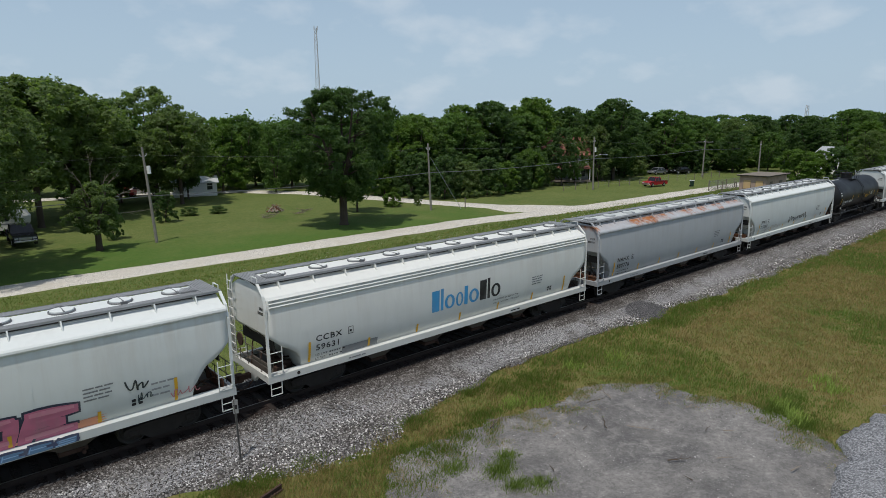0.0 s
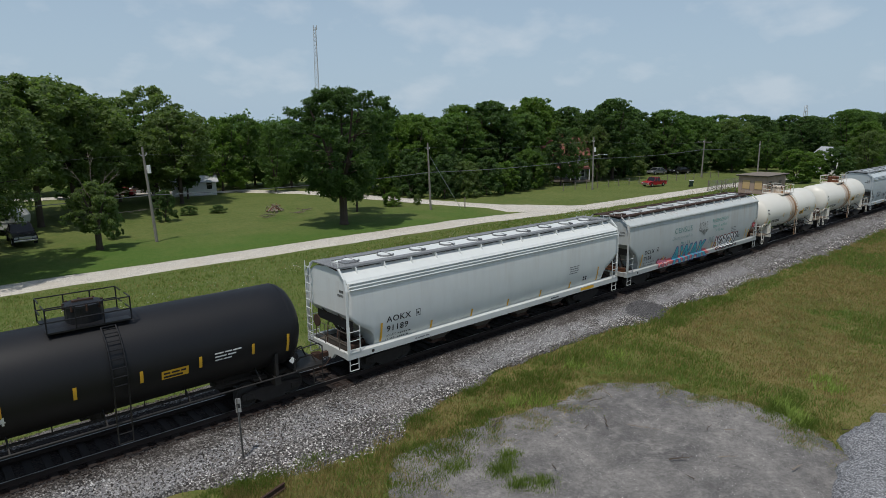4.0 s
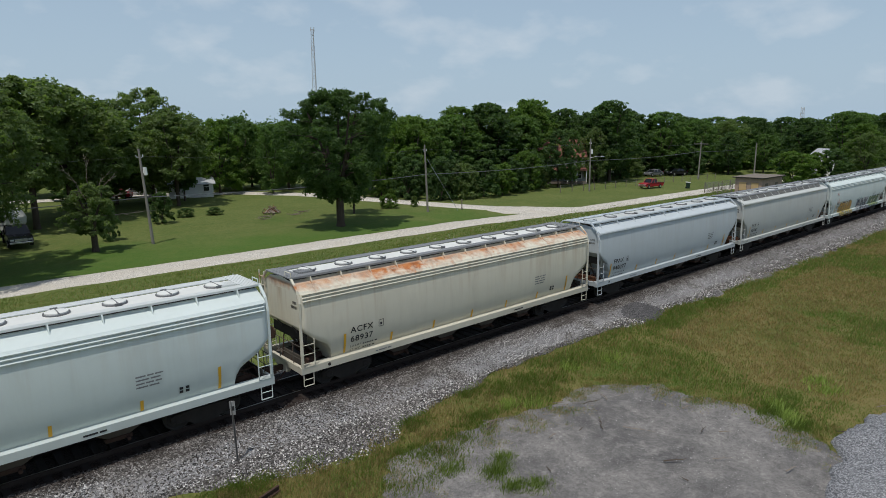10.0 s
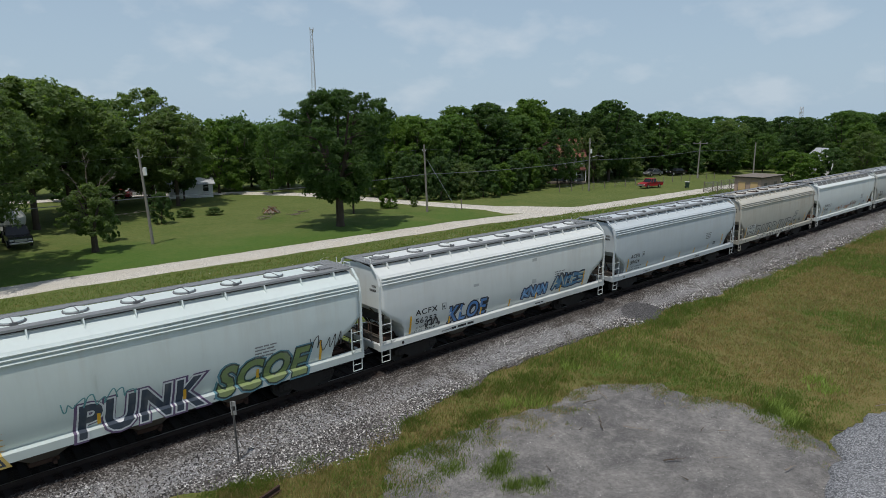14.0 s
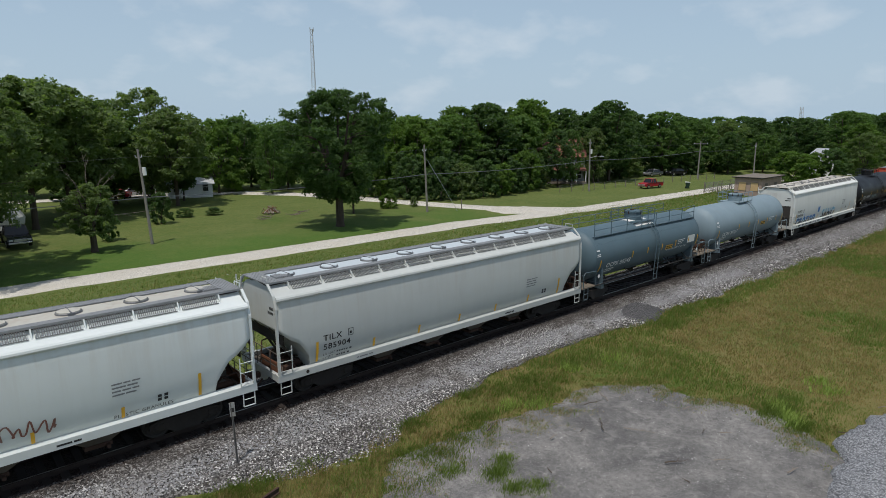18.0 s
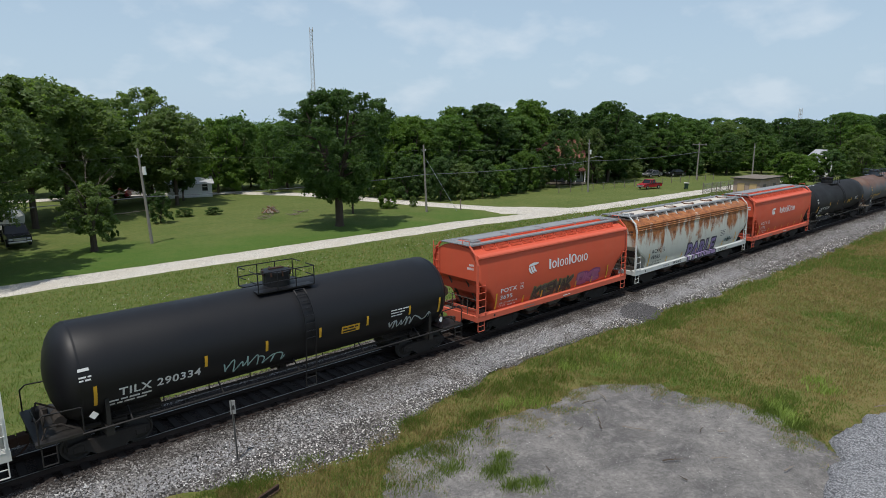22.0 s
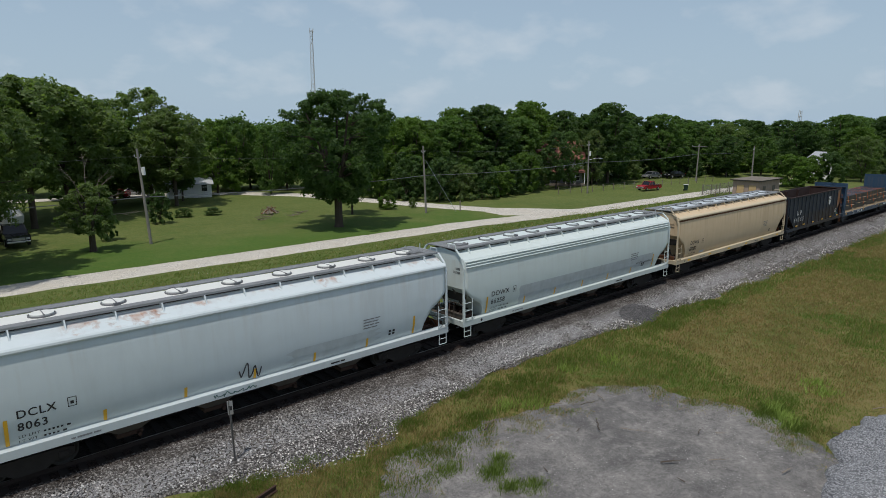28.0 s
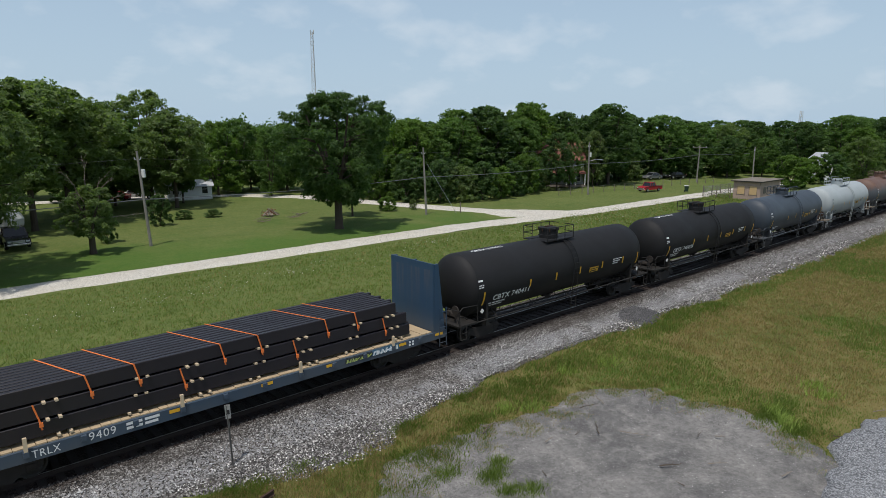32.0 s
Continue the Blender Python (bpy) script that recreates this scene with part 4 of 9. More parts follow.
        if mesh_walk:
            step = (length - 1.8) / (brackets - 1)
            for k in range(brackets - 1):
                x0 = -h + 0.9 + step * k
                b = bmesh.new()
                for e in range(int((step - 0.16) / 0.06)):
                    q = x0 + 0.08 + 0.06 * e
                    loft(b, [[(x, s * 1.19, 4.29), (x, s * 1.205, 4.30), (x, s * 0.995, 4.56), (x, s * 0.98, 4.55)] for x in (q, q + 0.018)])
                for f in (0.0, 0.5, 1.0):
                    y, zz = s * (1.215 - 0.21 * f), 4.29 + 0.26 * f
                    loft(b, [[(x, y, zz), (x, y, zz + 0.03), (x, y - s * 0.02, zz + 0.03), (x, y - s * 0.02, zz)] for x in (x0 + 0.08, x0 + step - 0.08)])
                part("walk_screen", b, screen or SCREEN, car)
        for k in range(brackets):
            x = -h + 0.9 + (length - 1.8) * k / (brackets - 1)
            key = ("bracket", paint.name)

            def make():
                b = bmesh.new()
                loft(b, [[(x_, -0.62, 4.50), (x_, -1.16, 4.285), (x_, -0.99, 4.565), (x_, -0.62, 4.565)] for x_ in (-0.02, 0.02)])
                return part("walk_bracket", b, trim)

            shared(key, make, car, pose(x, 0, 0, 0, 0, 0 if s < 0 else 180))
    for s in (-1, 1):
        bm = bmesh.new()
        for k in range(7):
            x = s * (h - 0.06 - 0.088 * k)
            box(bm, x - 0.033, -1.0, 4.595, x + 0.033, 1.0, 4.632)
        for y in (-0.94, 0.0, 0.94):
            box(bm, s * (h - 0.34) - 0.30, y - 0.03, 4.56, s * (h - 0.34) + 0.30, y + 0.03, 4.594)
        tagged(part("cross_walk", bm, walk, car), kind="stuff")
        bm = bmesh.new()
        for k in range(8):
            x = s * (h - 0.70 - 0.075 * k)
            box(bm, x - 0.024, -0.56, 4.60, x + 0.024, -0.02, 4.67)
        part("end_grating", bm, walk, car)
        bm = bmesh.new()
        rail_of(bm, [(s * (h - 0.1), -0.95, 4.64), (s * (h - 0.1), -0.95, 4.80), (s * (h - 0.1), -0.50, 4.80), (s * (h - 0.1), -0.50, 4.64)], 0.02)
        part("roof_grab_iron", bm, trim, car)
        # end of the car: platform, end sill, posts, stiffeners
        bm = bmesh.new()
        box(bm, s * (h - 0.95) - 0.75, -1.42, 1.02, s * (h - 0.95) + 0.75, 1.42, 1.08)
        part("end_platform", bm, GRIMY, car)
        bm = bmesh.new()
        loft(bm, [[(s * (h - 0.14), y, z0), (s * h, y, z0), (s * h, y, 1.24), (s * (h - 0.14), y, 1.24)] for y, z0 in ((-1.392, 0.99), (-0.6, 0.99), (-0.35, 0.72), (0.35, 0.72), (0.6, 0.99), (1.392, 0.99))])
        part("end_sill", bm, trim, car)
        for y in (-1, 1):
            bm = bmesh.new()
            loft(bm, [[(s * (h - 0.12), y * a, z), (s * (h - 0.03), y * a, z), (s * (h - 0.03), y * b, z), (s * (h - 0.12), y * b, z)] for z, a, b in ((1.2, 1.52, 1.60), (3.75, 1.50, 1.58), (4.22, 1.36, 1.44), (4.60, 0.96, 1.04))])
            part("corner_post", bm, trim, car)
            bm = bmesh.new()
            box(bm, s * (h - 0.15) - 0.07, y * 0.62 - 0.05, 1.05, s * (h - 0.15) + 0.07, y * 0.62 + 0.05, 3.0)
            if not boxy:
                bm.clear()
                rod(bm, (s * (h - 0.24), y * 0.62, low[0][1] - 0.10), (s * (h - 1.25), y * 0.62, 1.08), 0.05, 6)
            part("end_stiffener", bm, GRIMY, car)
            ladder("side_ladder", car, trim, s * (h - 0.10), s * (h - 0.58), y * 1.605, 1.2, 2.30 if not trough else 2.9, 3 if not trough else 5)
            stirrup(car, trim, s * (h - 0.10), s * (h - 0.52), y * 1.57, 0.48, 0.99)
        bm = bmesh.new()
        for y in (1.52, 1.10):
            rod(bm, (s * (h + 0.01), y, 1.2), (s * (h + 0.01), y, 4.55), 0.024, 5)
        for k in range(9):
            rod(bm, (s * (h + 0.02), 1.52, 1.45 + 0.36 * k), (s * (h + 0.02), 1.10, 1.45 + 0.36 * k), 0.02, 5)
        part("end_ladder", bm, trim, car)
        bm = bmesh.new()
        for z in (1.55, 2.05):
            rail_of(bm, [(s * (h - 0.05), -1.5, z), (s * (h - 0.05), 1.5, z)], 0.017)
        for y in (-0.9, 0.2, 0.9):
            rod(bm, (s * (h - 0.05), y, 1.08), (s * (h - 0.05), y, 2.05), 0.017, 5)
        part("end_handrail", bm, GRIMY, car)
        if not boxy:
            # added sheet blocks the view through the end, coloured dark as if shaded
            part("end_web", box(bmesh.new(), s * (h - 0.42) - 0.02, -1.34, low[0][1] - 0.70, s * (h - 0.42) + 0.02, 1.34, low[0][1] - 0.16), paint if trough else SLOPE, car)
            part("platform_panel", box(bmesh.new(), s * (h - 0.30) - 0.02, -1.25, 1.08, s * (h - 0.30) + 0.02, 0.35, 1.50), trim if trough else RUST if ribs == 1 else GRIMY, car, "steel panel on the end platform")
        for q in range(3):
            bm = bmesh.new()
            y0 = -1.1 + 0.75 * q
            rail_of(bm, [(s * (h - 0.25), y0, 1.10), (s * (h - 0.45), y0 + 0.2, 1.55 + 0.2 * q), (s * (h - 0.9), y0 + 0.35, 1.45 + 0.25 * q), (s * (h - 1.35), y0 + 0.3, 1.12)], 0.028)
            part("air_pipe", bm, RUST_DARK, car)
        # brake gear on the platform
        if s < 0:
            for nm, bm in (("air_reservoir", rod(bmesh.new(), (-h + 1.1, -0.2, 1.29), (-h + 1.1, 0.6, 1.29), 0.20, 10)), ("brake_cylinder", rod(bmesh.new(), (-h + 0.7, -0.75, 1.24), (-h + 1.3, -0.75, 1.24), 0.15, 10)), ("brake_wheel", disc(bmesh.new(), (-h + 0.02, 0.75, 2.1), (1, 0, 0), 0.26, 0.05, 14)), ("brake_rod", rail_of(bmesh.new(), [(-h + 0.4, -1.2, 1.12), (-h + 1.0, -0.6, 1.5), (-h + 1.7, -0.4, 1.3)], 0.03)), ("control_valve", box(bmesh.new(), -h + 0.5, -1.25, 1.08, -h + 0.9, -0.95, 1.36, 0.02))):
                part(nm, bm, RUST_DARK, car)
        else:
            part("brake_cylinder", rod(bmesh.new(), (h - 1.3, -0.9, 1.22), (h - 0.6, -0.9, 1.22), 0.12, 8), RUST_DARK, car)
            part("brake_rod", rail_of(bmesh.new(), [(h - 0.3, -1.3, 1.12), (h - 1.2, -0.5, 1.6), (h - 1.8, 0.2, 1.3)], 0.03), RUST_DARK, car)
        if boxy:
            # a flat dark panel stands in for the shaded square opening in the end
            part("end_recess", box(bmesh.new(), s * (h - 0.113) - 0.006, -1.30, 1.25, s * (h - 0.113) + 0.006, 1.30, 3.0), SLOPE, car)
    # hatches along the middle of the roof
    if trough:
        bm = bmesh.new()
        box(bm, -h + 0.4, -0.62, 4.50, h - 0.4, 0.62, 4.58)
        part("roof_strip", bm, roof, car)
        for k in range(hatches):
            w = (length - 1.6) / hatches
            x = -h + 0.8 + w * (k + 0.5)
            bm = bmesh.new()
            box(bm, x - w * 0.46, -0.30, 4.56, x + w * 0.46, 0.46, 4.72, 0.03)
            hb = part("trough_hatch", bm, walk, car, "long grey hatch cover with a red rim")
            bm = bmesh.new()
            box(bm, x - w * 0.45, -0.40, 4.585, x + w * 0.45, -0.31, 4.66)
            part("hatch_rim", bm, hatch, hb)
    else:
        bm = bmesh.new()
        loft(bm, [[(x, -0.54, 4.52), (x, -0.50, 4.575), (x, 0.50, 4.575), (x, 0.54, 4.52)] for x in (-h + 0.5, h - 0.5)])
        part("roof_strip", bm, roof, car)
        for k in range(hatches):
            x = -h + 1.3 + (length - 2.6) * k / (hatches - 1)

            def make_hatch():
                b = bmesh.new()
                loft(b, [[(r * math.cos(a), r * math.sin(a), z) for a in [2 * math.pi * i / 18 for i in range(18)]] for r, z in ((0.33, 4.56), (0.33, 4.655), (0.20, 4.675), (0.05, 4.68))])
                return part("roof_hatch", b, roof)

            def make_ring():
                b = bmesh.new()
                rim = [(0.38, 4.56), (0.38, 4.62), (0.365, 4.632), (0.345, 4.62), (0.345, 4.56)]
                loft(b, [[(r * math.cos(a), r * math.sin(a), z) for r, z in rim] for a in [2 * math.pi * i / 20 for i in range(21)]], caps=False)
                box(b, -0.015, -0.42, 4.655, 0.015, 0.40, 4.69)
                box(b, -0.10, 0.38, 4.58, 0.10, 0.47, 4.67)
                return part("hatch_ring", b, hatch)

            lid = shared(("hatch", roof.name), make_hatch, car, pose(x, 0, 0, 0, 0, (0 if k % 2 else 180)))
            shared(("ring", hatch.name), make_ring, lid, pose(0, 0, 0))
    for k in range(chutes):
        w = (length - 7.4) / chutes
        x = -h + 3.7 + w * (k + 0.5)
        bm = bmesh.new()
        loft(bm, [[(x - a, -b, z), (x + a, -b, z), (x + a, b, z), (x - a, b, z)] for z, a, b in ((1.10, 1.05, 1.40), (0.90, 0.80, 1.30), (0.56, 0.34, 1.12))])
        c = part("discharge_chute", bm, GRIMY, car)
        bm = bmesh.new()
        box(bm, x - 0.40, -1.16, 0.42, x + 0.40, 1.16, 0.56, 0.02)
        rod(bm, (x + 0.25, -1.34, 0.46), (x + 0.25, 1.34, 0.46), 0.06, 8)
        part("outlet_gate", bm, RUST_DARK, c)
    bm = bmesh.new()
    box(bm, -h + 0.2, -0.30, 0.72, h - 0.2, 0.30, 1.02)
    rod(bm, (-h + 2.0, 0.75, 0.95), (h - 2.0, 0.75, 0.95), 0.03, 5)
    part("centre_sill", bm, UNDER, car)
    gear(car, h, h - 2.35)
    return car, h


def hopper_marks(car, h, mark, number, color=None, at=1.55, high=0.36, up=1.95, print_rows=True, strip=None, wide=1.0, tail=True, sill_strips=False, plate=0.28, data=None):
    """Reporting mark, number, data print and strips of a hopper, as they stand on its side."""
    color = color or LETTER_BLACK
    s = hopper_skin
    up, high, x0 = up + 0.16, high * 0.70, -h + at + 0.75
    if mark:
        write(car, mark, x0, up, high, s, color, wide * 1.14, 0.016, 0.0 if "M" in mark else 0.02)
    if number:
        write(car, number, x0, up - high * 1.55, high, s, color, wide * 1.14, 0.016, 0.0 if "M" in mark else 0.02)
    if print_rows:
        z = up - high * 1.55 - 0.40
        for q, words in ((0.16, "LD LMT"), (0.0, "LT WT")):
            write(car, words, x0, z + q, 0.095, s, color, 1.1)
        if data:
            for q, words in zip((0.16, 0.0), data):
                write(car, words, x0 + 0.52, z + q, 0.095, s, color, 1.1)
        else:
            bars(car, x0 + 0.62, z, [(0.17, 0.06, 0.06, 0.06, 0.06, 0.06, 0.06, 0.0, 0.10), (0.01, 0.06, 0.06, 0.06, 0.06, 0.06, 0.0, 0.10)], s, color)
    bx, bz = x0 + high * wide * 1.14 * max(a for a, _, _ in letter_shape(mark or number or "XXXX", 0.014, 0.0)[0]) + plate, up - 0.03
    lay("plate_box", car, [(bx + a * 0.24, bz + b * 0.30) for a, b in ((0, 0), (1, 0), (1, 1), (0, 1), (0.09, 0.07), (0.91, 0.07), (0.91, 0.93), (0.09, 0.93))], [(0, 1, 5, 4), (1, 2, 6, 5), (2, 3, 7, 6), (3, 0, 4, 7)], s, 0.014, color)
    bars(car, bx + 0.07, bz + 0.08, [(0, 0.10, 0.09)], s, color)
    n = 5
    # the mark again, small, on the end sheet
    v, f = [], []
    for z, n in ((3.62, 4), (3.44, 6)):
        for k in range(n):
            q, y = len(v), -1.22 + 0.075 * k
            v += [(-h + END_AT[car.name] - 0.008, y + a, z + b) for a, b in ((0, 0), (0.05, 0), (0.05, 0.11), (0, 0.11))]
            f.append((q, q + 3, q + 2, q + 1))
    tagged(sheet("end_print", v, f, color, car), kind="stuff")
    if sill_strips:
        for k in range(6):
            x = -h + 1.6 + (2 * h - 3.4) * k / 5
            lay("reflective_strip", car, [(x, 1.05), (x + 0.42, 1.05), (x + 0.42, 1.16), (x, 1.16)], [(0, 1, 2, 3)], sill_skin, 0.006, STRIPE_YELLOW)
    n = 5
    strips(car, s, [] if sill_strips else [(x0 - 0.26, 1.32, 2.15), (h - 1.95, 1.32, 2.15)] + [(-h + 1.95 + (2 * h - 3.9) * (k + 1) / (n + 1), 1.30, 1.68) for k in range(n)], strip)
    if tail:
        bars(car, h - 4.6, 1.75, [(0.72, 0.05, 0.3, 0.2, 0.25), (0.60, 0.05, 0.4, 0.3), (0.48, 0.05, 0.25, 0.25, 0.2), (0.36, 0.05, 0.35, 0.3)], s, LETTER_GREY if color is LETTER_BLACK else color)
        bars(car, h - 3.3, 1.55, [(0.13, 0.10, 0.12, 0.12), (0, 0.10, 0.12, 0.12)], s, LETTER_BLACK)
    bars(car, -h + 3.4, 1.07, [(0, 0.05, 0.12, 0.4, 0.2)], sill_skin, LETTER_GREY, 0.006)
    bars(car, h - 6.2, 1.06, [(0, 0.06, 0.4, 0.2)], sill_skin, color, 0.006)
    # round hole and jacking mark on the sill
    lay("sill_hole", car, [(-h + 1.2 + 0.07 * math.cos(a), 1.11 + 0.07 * math.sin(a)) for a in [2 * math.pi * i / 10 for i in range(10)]], [tuple(range(10))], sill_skin, 0.006, UNDER)


# ---- tank car ----
def write_top(car, text, x, high, radius, zc, material):
    """Lettering that lies on the crown of a tank."""
    v, f = letter_shape(text, 0.03, 0.0)
    verts = []
    for a, b, _ in v:
        t = 0.17 - b * high / radius
        verts.append((x + a * high * 1.15, -(radius + 0.016) * math.sin(t), zc + (radius + 0.016) * math.cos(t)))
    sheet("crown_lettering", verts, f, material, car)


def tank_skin(radius, zc):
    def f(z):
        return math.sqrt(max(0.01, radius * radius - (z - zc) ** 2))
    return f


def tank_car(name, length, paint, label, radius=1.56, zc=2.66, dome=0.0, trim=None, rails=True, dome_paint=None, platform=1.15, overhang=0.55, ladder_at=0.25, top_walk=False, side_pipe=True):
    car = new(name)
    tagged(car, label, "railcar", "cars of the train")
    trim = trim or paint
    h = length / 2
    t = h - overhang
    n = 40

    def ring(x, r):
        return [(x, r * math.sin(2 * math.pi * i / n), zc + r * math.cos(2 * math.pi * i / n)) for i in range(n)]

    heads = [(0.02, 0.12), (0.06, 0.30), (0.14, 0.52), (0.26, 0.72), (0.42, 0.88), (0.58, 0.965), (0.74, 1.0)]
    rings = [ring(-t + d, radius * f) for d, f in heads] + [ring(float(x), radius) for x in np.linspace(-t + 1.6, t - 1.6, 7)] + [ring(t - d, radius * f) for d, f in reversed(heads)]
    bm = bmesh.new()
    loft(bm, rings)
    shell = part("tank_shell", bm, paint, car, smooth=True)
    for x in (-t + 0.76, -t * 0.36, t * 0.36, t - 0.76):
        bm = bmesh.new()
        loft(bm, [ring(x - 0.03, radius + 0.004), ring(x + 0.03, radius + 0.004)], caps=False)
        part("weld_band", bm, paint, shell, smooth=True)
    skin = tank_skin(radius, zc)
    # manway, its fittings and the platform round them
    bm = bmesh.new()
    r0 = 0.52
    top = zc + radius
    loft(bm, [[(dome + r * math.cos(a), r * math.sin(a), z) for a in [2 * math.pi * i / 20 for i in range(20)]] for r, z in ((r0, top - 0.1), (r0, top + 0.46), (r0 + 0.05, top + 0.47), (r0 + 0.05, top + 0.54), (r0 * 0.6, top + 0.59), (0.1, top + 0.60))])
    man = part("manway", bm, dome_paint or trim, car)
    bm = bmesh.new()
    for k in range(8):
        a = 2 * math.pi * k / 8
        disc(bm, (dome + (r0 + 0.02) * math.cos(a), (r0 + 0.02) * math.sin(a), top + 0.48), (0, 0, 1), 0.04, 0.2, 6)
    box(bm, dome - 0.3, -0.06, top + 0.58, dome + 0.3, 0.06, top + 0.64)
    tagged(part("manway_bolts", bm, RUST_DARK, man), kind="stuff")
    for s in (-1, 1):
        bm = bmesh.new()
        box(bm, dome - platform, s * 0.62 - 0.22, top - 0.08, dome + platform, s * 0.62 + 0.22, top - 0.03)
        part("dome_platform", bm, trim, car)
        bm = bmesh.new()
        y = s * 0.86
        for z in (top + 0.30, top + 0.68):
            rail_of(bm, [(dome - platform, y * 0.25, z), (dome - platform, y, z), (dome + platform, y, z), (dome + platform, y * 0.25, z)], 0.022)
        for x in (dome - platform, dome - platform * 0.33, dome + platform * 0.33, dome + platform):
            rod(bm, (x, y, top - 0.05), (x, y, top + 0.68), 0.022, 5)
        part("platform_railing", bm, trim, car)
        # curved ladder down the flank
        bm = bmesh.new()
        xs = (dome + ladder_at, dome + ladder_at + 0.42)
        path = [(radius + 0.10) * Vector((math.sin(a), math.cos(a))) for a in np.linspace(0.55, 1.75, 8)] + [Vector((1.52, 0.75 - zc))]
        for x in xs:
            rail_of(bm, [(x, s * p.x, zc + p.y) for p in path], 0.025)
        for p in path:
            rod(bm, (xs[0], s * p.x, zc + p.y), (xs[1], s * p.x, zc + p.y), 0.018, 5)
        rail_of(bm, [(xs[0], s * 1.52, 0.75), (xs[0], s * 1.52, 0.42), (xs[1], s * 1.52, 0.42), (xs[1], s * 1.52, 0.75)], 0.02)
        part("tank_ladder", bm, trim, car)
    # stub sills, saddles, end decks with their rails
    for s in (-1, 1):
        bm = bmesh.new()
        box(bm, s * (h - 1.9) - 1.9, -0.32, 0.74, s * (h - 1.9) + 1.9, 0.32, 1.12)
        part("stub_sill", bm, UNDER if trim is not paint or paint in BLACKS else trim, car)
        bm = bmesh.new()
        box(bm, s * (h - 0.62) - 0.62, -1.50, 1.06, s * (h - 0.62) + 0.62, 1.50, 1.14)
        part("end_deck", bm, DECK_GRIME if paint is not trim or paint not in BLACKS else trim, car)
        bm = bmesh.new()
        box(bm, s * (h - 1.95) - 0.12, -1.50, 0.80, s * (h - 1.95) + 0.12, 1.50, 1.12)
        loft(bm, [[(s * (h - 1.95) - 0.06, y, 1.10), (s * (h - 1.95) + 0.06, y, 1.10), (s * (h - 1.95) + 0.06, y, zt), (s * (h - 1.95) - 0.06, y, zt)] for y, zt in ((-1.46, 2.0), (-1.30, 1.85), (-0.8, 1.30), (0.8, 1.30), (1.30, 1.85), (1.46, 2.0))])
        part("saddle", bm, trim, car)
        bm = bmesh.new()
        for y in (-1.50, 1.50):
            rail_of(bm, [(s * (h - 1.25), y, 1.14), (s * (h - 1.25), y, 1.95), (s * (h - 0.25), y, 2.0), (s * (h - 0.08), y, 1.85), (s * (h - 0.08), y, 1.14)], 0.024)
        rail_of(bm, [(s * (h - 0.08), -1.50, 1.85), (s * (h - 0.08), -0.5, 1.85)], 0.024)
        part("end_handrail", bm, trim, car)
        for y in (-1.52, 1.52):
            stirrup(car, trim, s * (h - 0.12), s * (h - 0.50), y, 0.45, 1.08)
        part("brake_cylinder", rod(bmesh.new(), (s * (h - 0.8), -0.6, 1.31), (s * (h - 0.8), 0.1, 1.31), 0.17, 10), UNDER if paint in BLACKS else RUST_DARK, car)
        part("control_valve", box(bmesh.new(), s * (h - 0.45) - 0.2, 0.5, 1.14, s * (h - 0.45) + 0.2, 0.95, 1.42, 0.03), UNDER if paint in BLACKS else RUST_DARK, car)
        for q in range(3):
            y0 = -1.2 + 0.8 * q
            part("air_pipe", rail_of(bmesh.new(), [(s * (h - 0.2), y0, 1.14), (s * (h - 0.35), y0 + 0.1, 1.45 + 0.12 * q), (s * (h - 0.75), y0 + 0.25, 1.38), (s * (h - 1.1), y0 + 0.2, 1.14)], 0.032), UNDER if paint in BLACKS else RUST_DARK, car)
        part("slack_adjuster", rod(bmesh.new(), (s * (h - 2.6), -0.75, 0.92), (s * (h - 0.9), -0.75, 0.98), 0.09, 8), UNDER, car)
        if s < 0:
            part("brake_wheel", rod(disc(bmesh.new(), (-h + 0.30, -0.95, 1.75), (1, 0, 0), 0.24, 0.05, 12), (-h + 0.30, -0.95, 1.14), (-h + 0.30, -0.95, 1.75), 0.03, 5), UNDER if paint in BLACKS else RUST_DARK, car)
    for y in (-1.50, 1.50):
        if side_pipe:
            bm = bmesh.new()
            rod(bm, (-h + 1.2, y, 1.10), (h - 1.2, y, 1.10), 0.035, 6)
            for k in range(5):
                x = -h + 2.6 + (length - 5.2) * k / 4
                rod(bm, (x, y, 1.10), (x, y * 0.62, zc - radius * 0.72), 0.03, 5)
            part("safety_rail", bm, trim if paint in BLACKS else STEEL_DARK, car)
    # air line and its hangers below the shell
    bm = bmesh.new()
    rod(bm, (-h + 1.8, -0.55, zc - radius - 0.10), (h - 1.8, -0.55, zc - radius - 0.10), 0.035, 6)
    rod(bm, (-h + 2.2, -0.85, zc - radius - 0.02), (h - 2.2, -0.85, zc - radius - 0.02), 0.022, 5)
    for k in range(9):
        x = -h + 2.3 + (length - 4.6) * k / 8
        rod(bm, (x, -0.55, zc - radius - 0.12), (x, -0.55, zc - radius * 0.90), 0.02, 5)
    part("air_line", bm, UNDER, car)
    bm = bmesh.new()
    rod(bm, (0, 0, zc - radius - 0.28), (0, 0, zc - radius + 0.1), 0.20, 12)
    box(bm, -0.5, -0.12, zc - radius - 0.18, 0.5, 0.12, zc - radius + 0.05, 0.03)
    part("bottom_outlet", bm, UNDER, car)
